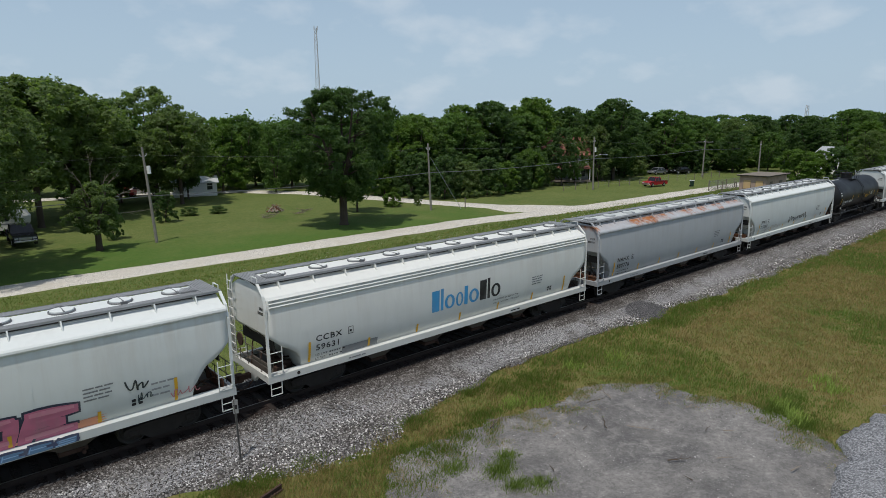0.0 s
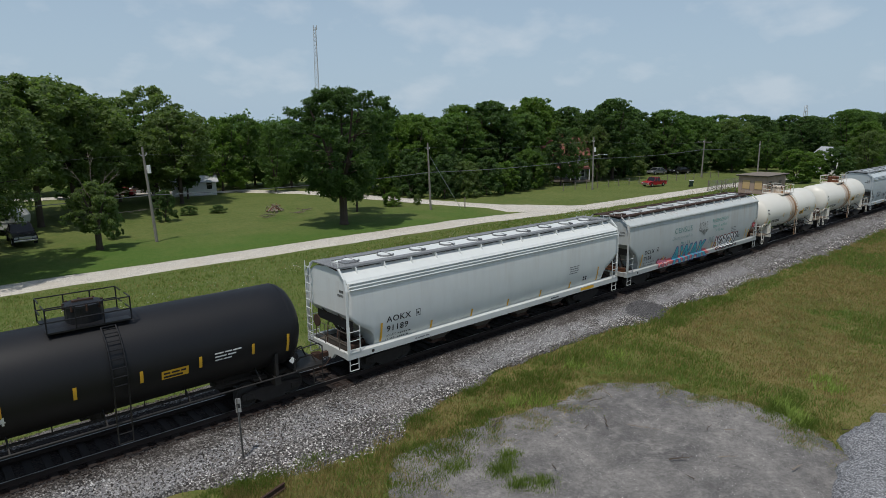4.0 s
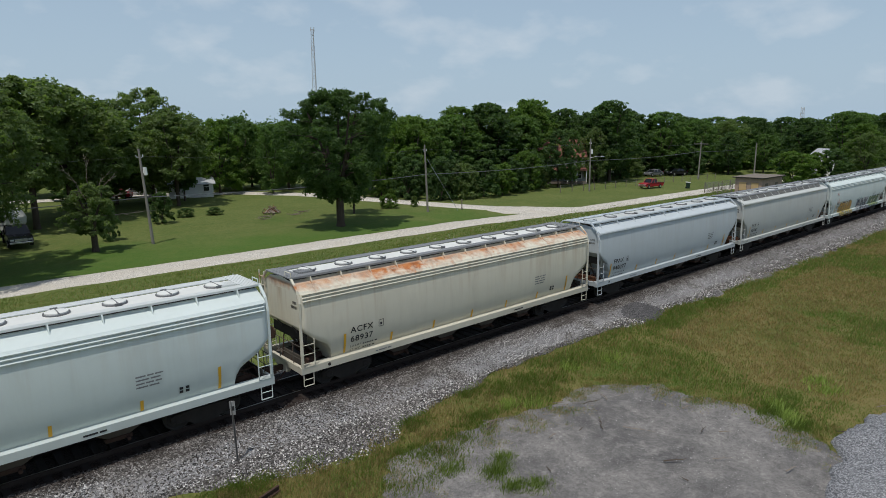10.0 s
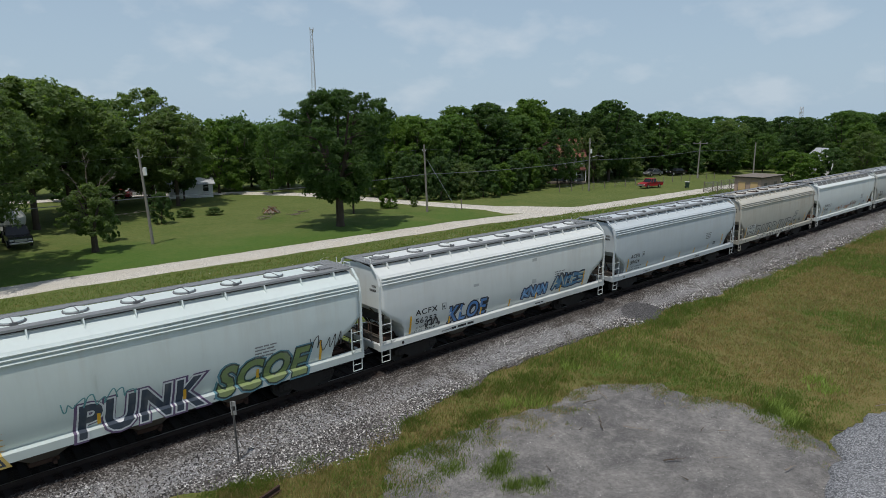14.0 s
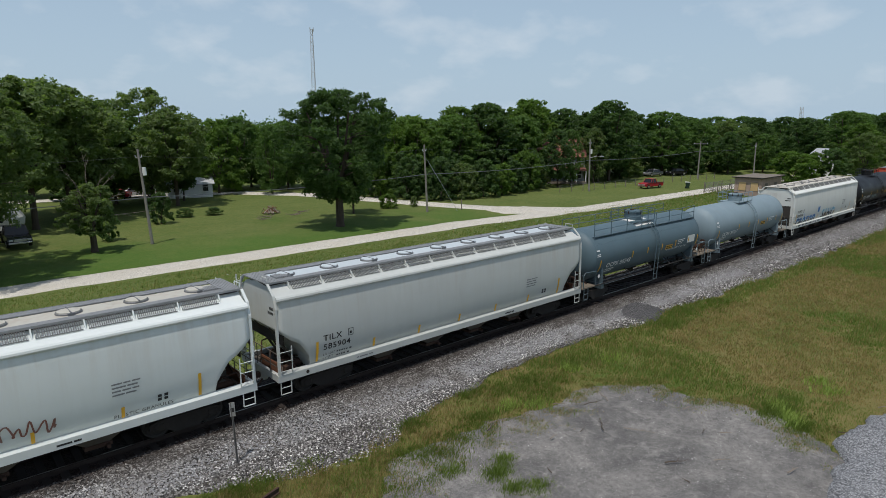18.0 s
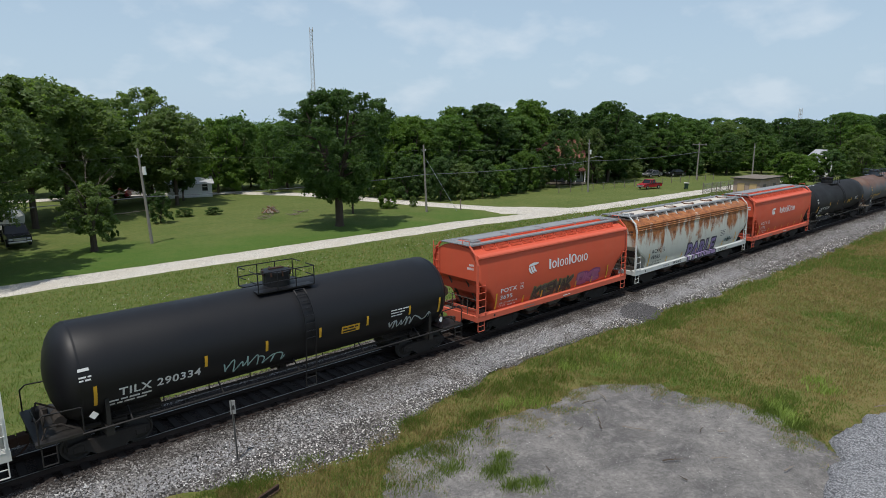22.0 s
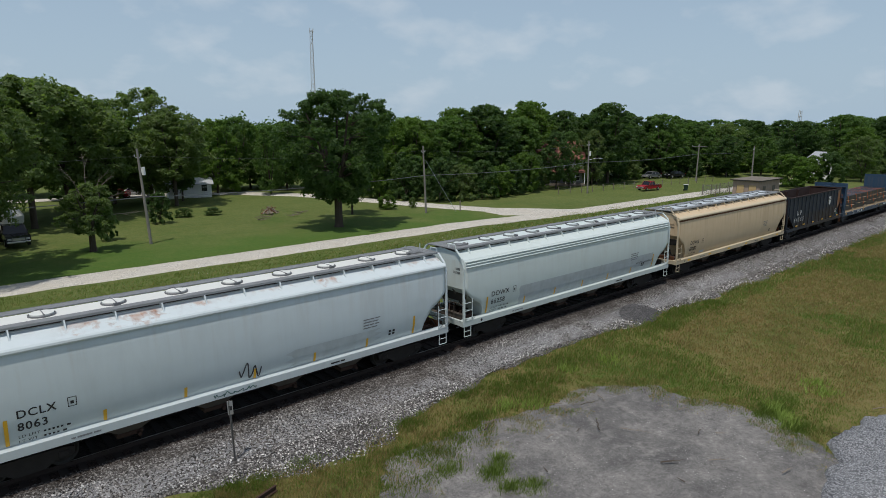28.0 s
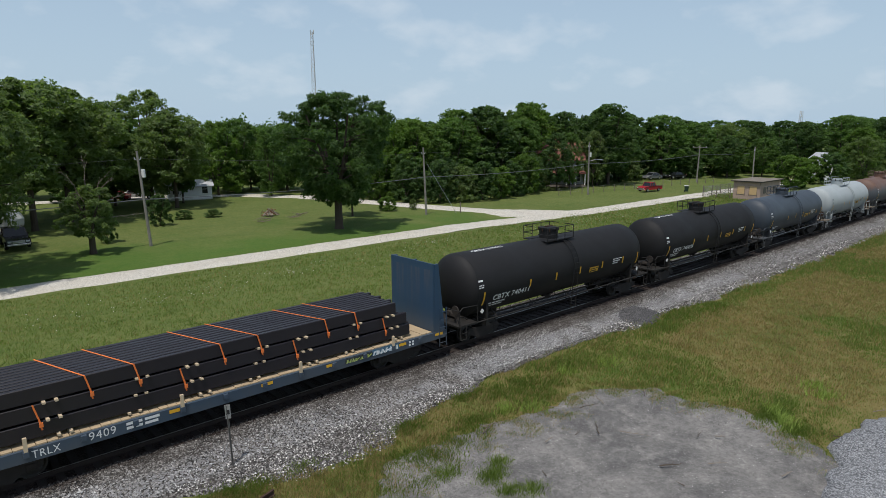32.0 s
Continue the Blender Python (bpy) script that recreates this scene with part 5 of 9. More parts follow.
    if top_walk:
        for s in (-1, 1):
            bm = bmesh.new()
            yo = s * 1.02
            zt = zc + radius * 0.66 + 0.14
            box(bm, -t + 0.9, yo - 0.16 * 1, zt, t - 0.9, yo + 0.16, zt + 0.04)
            for k in range(60):
                x = -t + 0.95 + (2 * t - 1.9) * k / 59
                rod(bm, (x, s * 1.05, zt), (x, s * 1.36, zt - 0.42), 0.012, 4)
            part("flank_walk", bm, trim, car)
            bm = bmesh.new()
            for z in (zt + 0.42, zt + 0.82):
                rail_of(bm, [(-t + 0.9, s * 1.16, z), (t - 0.9, s * 1.16, z)], 0.024)
            for k in range(8):
                x = -t + 0.9 + (2 * t - 1.8) * k / 7
                rod(bm, (x, s * 1.16, zt - 0.1), (x, s * 1.16, zt + 0.82), 0.026, 5)
            part("flank_railing", bm, trim, car)
    gear(car, h, h - 2.0)
    return car, h, skin


BLACKS = []


def tank_marks(car, h, skin, mark, number, color, zc=2.66, high=0.34, at=2.0, placards=True, strip_n=5, low=0.68):
    z = zc - low
    if mark:
        write(car, mark + " " + number, -h + at + 0.3, z, high * 0.84, skin, color, 1.08, 0.022, 0.03)
        if mark in ("DOWX", "CBTX"):
            write_top(car, mark + " " + number, -h + at + 0.1, 0.22, skin(zc), zc, color)
    elif number:
        bars(car, -h + at + 0.6, z, [(0, high * 0.8, 0.17, 0.17, 0.17, 0.17)], skin, color, 0.022)
        write(car, number, -h + at + 2.3, z, high * 0.8, skin, color, 0.95, 0.022)
    bars(car, -h + at, z - 0.32, [(0.14, 0.07, 0.3, 0.2, 0.3, 0.3), (0.0, 0.07, 0.2, 0.16, 0.3, 0.3)], skin, color, 0.022)
    strips(car, skin, [(-h + at - 0.35, z - 0.15, z + 0.55)] + [(-h + at + 3.0 + k * (2 * h - 6.0) / strip_n, z + 0.25, z + 0.65) for k in range(strip_n)] + [(h - 1.5, z + 0.0, z + 0.7)])
    bars(car, h - 4.2, z + 0.35, [(0.24, 0.05, 0.3, 0.25, 0.3), (0.12, 0.05, 0.4, 0.3), (0.0, 0.05, 0.25, 0.3)], skin, color, 0.022)
    bars(car, -h + 1.25, zc + 0.30, [(0.1, 0.09, 0.30), (-0.1, 0.05, 0.2, 0.1), (-0.2, 0.05, 0.12, 0.16)], skin, color, 0.022)
    lay("emergency_panel", car, [(h * 0.22, z + 0.16), (h * 0.22 + 0.85, z + 0.16), (h * 0.22 + 0.85, z + 0.46), (h * 0.22, z + 0.46)], [(0, 1, 2, 3)], skin, 0.028, STRIPE_YELLOW, "small yellow notice panel")
    bars(car, h * 0.22 + 0.06, z + 0.2, [(0.13, 0.06, 0.2, 0.25, 0.15), (0.0, 0.07, 0.6)], skin, LETTER_BLACK, 0.034)
    if placards:
        for x in (-h + 1.55, h - 1.35):
            placard(car, lambda v: 1.47, x, 1.60)

# ---- the cars, from the head of what passes to its tail ----
CARS = []            # (thing, where its middle stands along the line at the start)


def couple(car, left, right):
    car.matrix_basis = pose((left + right) / 2, MID, RAIL)
    CARS.append((car, (left + right) / 2))


P_WHITE = car_paint("white_paint", (0.66, 0.67, 0.635), grime=0.42)
P_BLUISH = car_paint("bluish_white_paint", (0.625, 0.665, 0.655), rust=0.5, rust_from=4.3, grime=0.25, reach=0.2, roof_rust=0.0, eave=0.95)
P_PALE = car_paint("pale_grey_paint", (0.62, 0.65, 0.635), grime=0.42)
P_PALE_B = car_paint("pale_blue_grey_paint", (0.575, 0.645, 0.63), grime=0.36)
P_GREY = car_paint("mid_grey_paint", (0.385, 0.405, 0.425), rust=0.85, rust_from=4.0, grime=0.55, reach=0.35, roof_rust=0.0, eave=0.85)
P_STEEL = car_paint("steel_grey_paint", (0.455, 0.505, 0.525), grime=0.5)
P_BLUEGREY = car_paint("blue_grey_paint", (0.48, 0.53, 0.555), grime=0.36)
P_CENSUS = car_paint("faded_grey_paint", (0.46, 0.49, 0.485), rust=0.12, rust_from=4.3, grime=0.5, drips=0.35)
P_CREAM = car_paint("cream_paint", (0.63, 0.60, 0.49), rust=0.98, rust_from=4.02, grime=0.5, drips=0.5, reach=0.25, roof_rust=0.0, eave=0.3, deep=1.35)
P_IVORY = car_paint("ivory_paint", (0.49, 0.51, 0.49), grime=0.36)
P_DIRTY = car_paint("dirty_tan_paint", (0.46, 0.445, 0.39), rust=0.15, rust_from=4.4, grime=0.7, drips=0.5)
P_HEAVYRUST = car_paint("rust_eaten_paint", (0.56, 0.575, 0.52), rust=0.72, rust_from=3.70, grime=0.6, deep=1.0, reach=2.3, drips=0.6, patchy=1.7, runs=0.22, roof_rust=0.6)
P_RUSTEDGE = car_paint("white_paint_rusty_edge", (0.56, 0.625, 0.645), rust=0.70, rust_from=4.16, grime=0.4, reach=0.4, roof_rust=0.0, eave=0.9)
P_BEIGE = car_paint("beige_paint", (0.60, 0.465, 0.305), rust=0.16, rust_from=4.3, grime=0.45, drips=0.55, roof_rust=0.1)
P_ROOFTAN = car_paint("weathered_tan_roof_paint", (0.56, 0.52, 0.45), rust=0.18, rust_from=4.5, grime=0.5)
P_TAN = car_paint("tan_paint", (0.56, 0.47, 0.33), grime=0.4)
P_RED = car_paint("faded_red_paint", (0.60, 0.095, 0.046), grime=0.25, soot=(0.2, 0.1, 0.08))
P_RED_T = car_paint("bleached_red_paint", (0.62, 0.118, 0.066), grime=0.2, soot=(0.2, 0.1, 0.08))
P_BLACK = car_paint("black_tank_paint", (0.0075, 0.0078, 0.0095), grime=0.12, rough=0.42, soot=(0.05, 0.045, 0.04), drips=0.0)
P_MATTE = car_paint("matte_black_tank_paint", (0.0085, 0.0085, 0.0095), grime=0.12, rough=0.62, soot=(0.05, 0.045, 0.04), drips=0.0)
P_SLATE = car_paint("slate_blue_tank_paint", (0.082, 0.128, 0.154), grime=0.4, rough=0.45, drips=0.05)
P_TANKGREY = car_paint("grey_blue_tank_paint", (0.195, 0.258, 0.292), grime=0.4, rough=0.45, drips=0.05)
P_TANKPALE = car_paint("pale_grey_tank_paint", (0.33, 0.365, 0.375), grime=0.4, rough=0.45, drips=0.05)
P_DARKSLATE = car_paint("dark_slate_tank_paint", (0.042, 0.054, 0.070), grime=0.5, rough=0.45, drips=0.0)
P_RUSTTANK = car_paint("rusting_dark_tank_paint", (0.075, 0.085, 0.095), rust=0.70, rust_from=3.3, grime=0.6, deep=0.5, drips=0.05, roof_rust=1.0, dulled=(0.125, 0.080, 0.066))
P_FLATBLUE = car_paint("worn_blue_paint", (0.024, 0.058, 0.105), rust=0.0, rust_from=1.6, grime=0.6)
P_H2O2 = car_paint("grimy_white_tank_paint", (0.61, 0.575, 0.50), grime=0.8, rough=0.4, drips=0.05)
BLACKS += [P_BLACK, P_MATTE, P_DARKSLATE]


def stained_tank():
    """Cream tank paint with brown spills that ran down on both sides of the manway."""
    m = Nodes("cream_tank_paint_stained", 0.4)
    p = m.space()
    x = m.axis(p, "X")
    streak = m.noise(m.space((3.0, 0.5, 0.35)), 2.2, 5, 0.6)
    wide = m.noise(p, 0.5, 4)
    c = m.mix(m.ramp(wide, (0.35, 0.0), (0.75, 0.35)), (0.68, 0.665, 0.60), (0.57, 0.53, 0.44))
    gap = m.math("ABSOLUTE", m.math("ADD", x, -0.42))
    band = m.ramp(gap, (0.0, 1.0), (0.10, 0.85), (0.26, 0.25), (0.42, 0.0))
    side = m.ramp(m.math("ABSOLUTE", m.math("ADD", x, 0.05)), (0.0, 0.55), (0.5, 0.40), (1.0, 0.0))
    stain = m.math("MULTIPLY", m.math("ADD", streak, -0.02), m.math("MAXIMUM", band, side))
    c = m.mix(m.ramp(stain, (0.10, 0.0), (0.34, 1.0)), c, (0.30, 0.145, 0.046))
    return m.done(c)


P_GATX = stained_tank()


def rusting_navy():
    """Navy paint gone dull, with a wide brown field of rust over the lower panels."""
    m = Nodes("faded_navy_paint", 0.6)
    p = m.space()
    z, x = m.axis(p, "Z"), m.axis(p, "X")
    wide = m.noise(m.space((0.5, 0.5, 0.8)), 1.0, 6, 0.62, 0.5)
    streak = m.noise(m.space((2.4, 2.4, 0.2)), 2.0, 5, 0.6)
    c = m.mix(m.ramp(streak, (0.45, 0.0), (0.72, 0.6)), (0.012, 0.0175, 0.028), (0.021, 0.025, 0.031))
    low = m.ramp(m.math("MULTIPLY", z, 0.25), (0.24, 1.0), (0.55, 0.75), (0.74, 0.0))
    along = m.math("MULTIPLY_ADD", x, 0.035, 0.10)
    low = m.math("MULTIPLY", low, m.math("ADD", wide, along))
    c = m.mix(m.ramp(low, (0.34, 0.0), (0.50, 0.85)), c, (0.030, 0.0235, 0.019))
    return m.done(c)


P_NAVY = rusting_navy()
GALV_RED = plain("dull_grey_roof_panels", (0.27, 0.285, 0.295), 0.65, 0.1, 0.4, 3)

# first: pale hopper with red and pink spray along its foot
car, h = covered_hopper("hopper_car", 17.5, P_PALE, "pale grey covered hopper railcar with pink graffiti along its foot", ribs=1)
hopper_marks(car, h, "", "", tail=True)
graffiti(car, hopper_skin, -3.4, 1.20, 7.3, 1.05, 5, (0.52, 0.15, 0.24), (0.025, 0.03, 0.06), 3, (0.62, 0.24, 0.32))
band("graffiti_base", car, -3.4, 4.6, 1.27, 1.55, hopper_skin, 0.006, spray((0.66, 0.28, 0.16)), "", 0.2)
graffiti(car, sill_skin, -4.0, 1.0, 7.9, 0.22, 12, (0.10, 0.20, 0.34), (0.05, 0.06, 0.12), 4)
scrawl(car, hopper_skin, 5.2, 2.05, 0.8, 0.42, (0.02, 0.03, 0.035), 5, 3, 0.05)
scrawl(car, hopper_skin, 5.6, 1.62, 0.5, 0.36, (0.03, 0.06, 0.07), 6, 4, 0.03)
scrawl(car, hopper_skin, 6.6, 1.45, 1.0, 0.32, (0.62, 0.22, 0.24), 9, 5, 0.03)
bars(car, h - 2.7, 1.7, [(0.4, 0.06, 0.2, 0.2, 0.3), (0.2, 0.06, 0.3, 0.2), (0.0, 0.06, 0.2, 0.3)], hopper_skin, spray((0.3, 0.31, 0.32)))
couple(car, -9.7, 7.8)

# second: white hopper with a large blue and black trade mark, drawn as plain strokes
car, h = covered_hopper("hopper_car", 19.04, P_WHITE, "clean white covered hopper railcar with blue and black sign shapes", ribs=3, hatches=10)
hopper_marks(car, h, "CCBX", "59631", at=1.25, high=0.34, wide=1.08)
BLUE_SIGN, BLACK_SIGN = spray((0.05, 0.30, 0.58)), spray((0.012, 0.012, 0.014))


def sign_shape(car, x, z, shapes, skin):
    """A trade mark as plain upright bars and rings: each (kind, width, height, colour), set side by side."""
    u = x
    for kind, w, up, mat in shapes:
        if kind == "bar":
            uv = [(u + 0.03 * w, z), (u + w, z), (u + w, z + up), (u, z + up)]
            f = [(0, 1, 2, 3)]
        else:
            n, thick = 24, 0.25 * w
            uv = [(u + w / 2 + (w / 2 - e) * math.cos(a), z + up / 2 + (up / 2 - e * 0.6) * math.sin(a)) for e in (0.0, thick) for a in [2 * math.pi * i / n for i in range(n)]]
            f = [(i, (i + 1) % n, n + (i + 1) % n, n + i) for i in range(n)]
        lay("sign_shape", car, uv, f, skin, 0.015, mat)
        u += w + 0.07


sign_shape(car, -1.75, 2.02, [("bar", 0.44, 0.96, BLUE_SIGN), ("bar", 0.17, 1.0, BLUE_SIGN), ("ring", 0.60, 0.66, BLUE_SIGN), ("ring", 0.46, 0.66, BLUE_SIGN), ("bar", 0.22, 0.88, BLUE_SIGN), ("ring", 0.64, 0.66, BLUE_SIGN), ("bar", 0.44, 0.96, BLACK_SIGN), ("bar", 0.17, 1.0, BLACK_SIGN), ("ring", 0.64, 0.66, BLACK_SIGN)], hopper_skin)
write(car, "HAMMERING ON SIDE OF CAR", 2.15, 1.80, 0.085, hopper_skin, LETTER_BLACK, 1.0)
write(car, "WILL CONTAMINATE PRODUCT", 2.15, 1.63, 0.085, hopper_skin, LETTER_BLACK, 1.0)
lay("grey_print_panel", car, [(-h + 3.2, 1.30), (-h + 4.9, 1.30), (-h + 4.9, 1.60), (-h + 3.2, 1.60)], [(0, 1, 2, 3)], hopper_skin, 0.012, spray((0.20, 0.21, 0.22)))
couple(car, 9.0, 28.04)

car, h = covered_hopper("hopper_car", 18.8, P_GREY, "mid grey covered hopper railcar with rust along its roof", ribs=1, hatches=9, roof=P_IVORY, hatch=P_GREY)
hopper_marks(car, h, "NAHX", "580776", at=1.25)
couple(car, 29.1, 47.9)

car, h = covered_hopper("hopper_car", 19.1, P_PALE, "pale grey covered hopper railcar with black scrawled graffiti", ribs=1, hatches=10)
hopper_marks(car, h, "FPAX", "215297", at=1.6, high=0.36)
scrawl(car, hopper_skin, -1.5, 1.62, 4.2, 0.62, (0.02, 0.02, 0.02), 12, 9, 0.08)
scrawl(car, hopper_skin, -6.2, 1.4, 3.2, 0.45, (0.45, 0.40, 0.34), 13, 9)
couple(car, 49.08, 68.18)

car, h, sk = tank_car("tank_car", 15.2, P_BLACK, "black tank railcar with white lettering and a railed manway")
tank_marks(car, h, sk, "DOWX", "74544", LETTER_WHITE)
couple(car, 69.2, 84.4)

car, h = covered_hopper("hopper_car", 18.8, P_PALE, "pale grey covered hopper railcar with a yellow sill mark", ribs=3, hatches=10)
hopper_marks(car, h, "AOKX", "91189", at=1.2, high=0.38)
lay("sill_mark", car, [(h - 3.6, 1.02), (h - 2.4, 1.02), (h - 2.4, 1.18), (h - 3.6, 1.18)], [(0, 1, 2, 3)], sill_skin, 0.005, STRIPE_YELLOW)
couple(car, 85.4, 104.2)

# faded grey hopper with census wording in two languages and two large graffiti pieces
car, h = covered_hopper("hopper_car", 18.5, P_CENSUS, "faded grey covered hopper railcar with green census wording and bright graffiti", ribs=1, hatches=9, walk=RUST_DARK, hatch=GALV)
hopper_marks(car, h, "DCLX", "7138", at=1.2, high=0.36)
GREEN_SIGN = spray((0.09, 0.26, 0.24))
write(car, "CENSUS", -3.75, 3.0, 0.36, hopper_skin, GREEN_SIGN, 1.22)
write(car, "Count yourself in", -4.05, 2.58, 0.24, hopper_skin, spray((0.26, 0.36, 0.36)), 1.02, slant=0.25)
write(car, "May 15", -2.85, 2.12, 0.26, hopper_skin, GREEN_SIGN, 1.1)
write(car, "RECENSEMENT", 1.55, 3.18, 0.26, hopper_skin, spray((0.05, 0.33, 0.26)), 0.96)
write(car, "Soyez du nombre!", 1.6, 2.82, 0.22, hopper_skin, spray((0.05, 0.33, 0.26)), 0.88, slant=0.25)
write(car, "le 15 mai", 2.1, 2.48, 0.22, hopper_skin, spray((0.05, 0.33, 0.26)), 1.0)
write(car, "2001", -0.42, 2.86, 0.50, hopper_skin, spray((0.10, 0.11, 0.11)), 0.86, 0.010, 0.07, 0.12, "faded_emblem")
write(car, "2001", -0.42, 2.86, 0.50, hopper_skin, spray((0.46, 0.48, 0.48)), 0.86, 0.015, 0.02, 0.12, "faded_emblem")
for k in range(6):
    u = -0.40 + k * 0.24
    lay("faded_emblem", car, [(u, 2.82), (u + 0.17, 2.82), (0.30 + 0.06 * k, 2.30 + 0.11 * abs(k - 2.5))], [(0, 1, 2)], hopper_skin, 0.012, spray((0.17, 0.18, 0.18)))
write(car, "RE", 1.2, 1.75, 0.42, hopper_skin, spray((0.24, 0.33, 0.33)), 1.2)
band("graffiti_base", car, -4.4, 1.15, 1.06, 1.42, whole_side, 0.004, spray((0.52, 0.13, 0.13)), "", 0.25)
piece(car, "AWAK", -3.75, 1.03, 4.4, 1.02, (0.06, 0.40, 0.46), (0.07, 0.05, 0.22), None, 0.1, (0.05, 0.33, 0.42))
graffiti(car, whole_side, -5.6, 1.05, 1.0, 0.5, 2, (0.52, 0.13, 0.13), (0.25, 0.06, 0.10), 22)
piece(car, "NOBODY", 2.26, 1.22, 3.5, 0.80, (0.80, 0.80, 0.80), (0.015, 0.015, 0.02), (0.30, 0.02, 0.03), 0.25, drop=0.09)
graffiti(car, hopper_skin, h - 0.85, 2.1, 0.5, 0.3, 2, (0.55, 0.05, 0.06), (0.3, 0.02, 0.03), 23)
strips(car, hopper_skin, [(1.9, 1.25, 1.7), (h - 1.45, 1.3, 2.0)])
couple(car, 105.2, 123.7)

for left, right, num in ((124.87, 138.4, "72844"), (139.0, 153.15, "33268")):
    car, h, sk = tank_car("tank_car", right - left, P_GATX, "cream white tank railcar with brown spill stains below its manway", radius=1.46, zc=2.60, dome_paint=RUST if num == "33268" else P_GATX)
    tank_marks(car, h, sk, "GATX", num, LETTER_BLACK, 2.60, 0.27, 1.55)
    lay("green_notice", car, [(-h + 1.72, 1.86), (-h + 1.98, 1.86), (-h + 1.98, 2.16), (-h + 1.72, 2.16)], [(0, 1, 2, 3)], sk, 0.03, spray((0.40, 0.62, 0.05)))
    couple(car, left, right)

car, h = covered_hopper("hopper_car", 18.7, P_STEEL, "steel grey covered hopper railcar with pale outlined graffiti", ribs=3, hatches=10)
hopper_marks(car, h, "SHPX", "458340", at=1.5, high=0.32, sill_strips=True)
graffiti(car, sill_skin, -3.9, 0.94, 4.3, 0.34, 9, (0.62, 0.64, 0.65), (0.03, 0.03, 0.035), 34)
graffiti(car, hopper_skin, -3.9, 1.22, 4.2, 1.02, 7, (0.64, 0.66, 0.67), (0.03, 0.03, 0.035), 31, (0.70, 0.71, 0.72), 0.05)
scrawl(car, hopper_skin, 0.6, 1.5, 0.9, 0.45, (0.04, 0.04, 0.045), 35, 6, 0.04)
scrawl(car, hopper_skin, -4.6, 1.6, 0.6, 0.5, (0.05, 0.05, 0.055), 36, 7, 0.04)
bubbles(car, h - 6.4, 1.06, 3.5, 0.80, 5, (0.03, 0.03, 0.035), 32)
couple(car, 154.0, 172.7)

car, h = covered_hopper("hopper_car", 19.0, P_PALE_B, "pale blue-grey covered hopper railcar with black reporting marks", ribs=3, hatches=11, roof=P_WHITE, walk=P_PALE)
hopper_marks(car, h, "MBLX", "53727", at=1.5)
couple(car, 173.8, 192.8)

car, h = covered_hopper("hopper_car", 18.1, P_CREAM, "cream covered hopper railcar with rust all along its roof slope", ribs=3, hatches=10, roof=P_WHITE)
hopper_marks(car, h, "ACFX", "68937", at=1.5)
couple(car, 193.9, 212.0)

car, h = covered_hopper("hopper_car", 18.1, P_BLUEGREY, "smooth blue-grey covered hopper railcar with grey roof", ribs=1, hatches=8, seams=3, roof=P_IVORY, walk=P_BLUEGREY, brackets=10)
hopper_marks(car, h, "FPAX", "940077", at=0.9, high=0.38)
couple(car, 212.9, 231.0)

car, h = covered_hopper("hopper_car", 19.1, P_IVORY, "ivory covered hopper railcar with mesh beside its roof walk", ribs=1, hatches=9, seams=2, walk=GALV, mesh_walk=True)
hopper_marks(car, h, "TILX", "624387", at=1.2, high=0.34)
couple(car, 231.95, 251.05)

car, h = covered_hopper("hopper_car", 19.3, P_PALE_B, "pale blue-grey covered hopper railcar with orange, blue and green graffiti", ribs=3, hatches=11)
hopper_marks(car, h, "EQUX", "015171", at=1.5, high=0.33)
band("graffiti_base", car, -6.7, -2.6, 1.28, 1.85, hopper_skin, 0.005, spray((0.62, 0.36, 0.10)), "", 0.3)
piece(car, "SEWR", -6.4, 1.04, 3.8, 1.12, (0.60, 0.33, 0.06), (0.035, 0.045, 0.07), (0.50, 0.36, 0.10), 0.15, (0.55, 0.44, 0.12))
for k in range(3):
    scrawl(car, hopper_skin, -5.6 + 1.0 * k, 2.15, 0.9, 0.32, (0.04, 0.045, 0.06), 40 + k, 2, 0.05)
piece(car, "PUNK", -0.65, 1.08, 3.7, 0.98, (0.035, 0.050, 0.075), (0.62, 0.64, 0.66), (0.11, 0.07, 0.15), 0.12)
piece(car, "SCOE", 3.6, 1.10, 3.6, 0.98, (0.17, 0.24, 0.085), (0.035, 0.055, 0.045), (0.10, 0.24, 0.30), 0.3, (0.24, 0.30, 0.12))
scrawl(car, hopper_skin, -h + 2.2, 3.0, 0.5, 0.35, (0.62, 0.16, 0.12), 45, 3)
scrawl(car, hopper_skin, -h + 2.3, 2.2, 0.8, 0.5, (0.60, 0.20, 0.16), 46, 4)
scrawl(car, hopper_skin, -1.0, 1.9, 2.2, 0.5, (0.10, 0.28, 0.30), 47, 8)
scrawl(car, hopper_skin, h - 2.4, 1.7, 1.5, 0.7, (0.03, 0.03, 0.03), 48, 6)
couple(car, 252.0, 271.3)

car, h = covered_hopper("hopper_car", 16.1, P_PALE, "pale grey covered hopper railcar with a row of blue graffiti", ribs=3, hatches=8)
hopper_marks(car, h, "ACFX", "56253", at=1.2, high=0.36, wide=1.15)
bars(car, -h + 4.0, 1.05, [(0, 0.10, 0.30, 0.55, 0.40)], sill_skin, LETTER_BLACK, 0.006)
outlined(car, hopper_skin, "KLOE", -4.2, 1.34, 2.5, 0.78, (0.09, 0.22, 0.48), (0.014, 0.016, 0.03), 0.12, 0.10, 0.08)
scrawl(car, hopper_skin, -5.6, 1.40, 1.1, 0.4, (0.02, 0.02, 0.025), 51, 3, 0.08)
graffiti(car, hopper_skin, 0.9, 1.45, 1.9, 0.6, 4, (0.12, 0.26, 0.45), (0.03, 0.04, 0.09), 52)
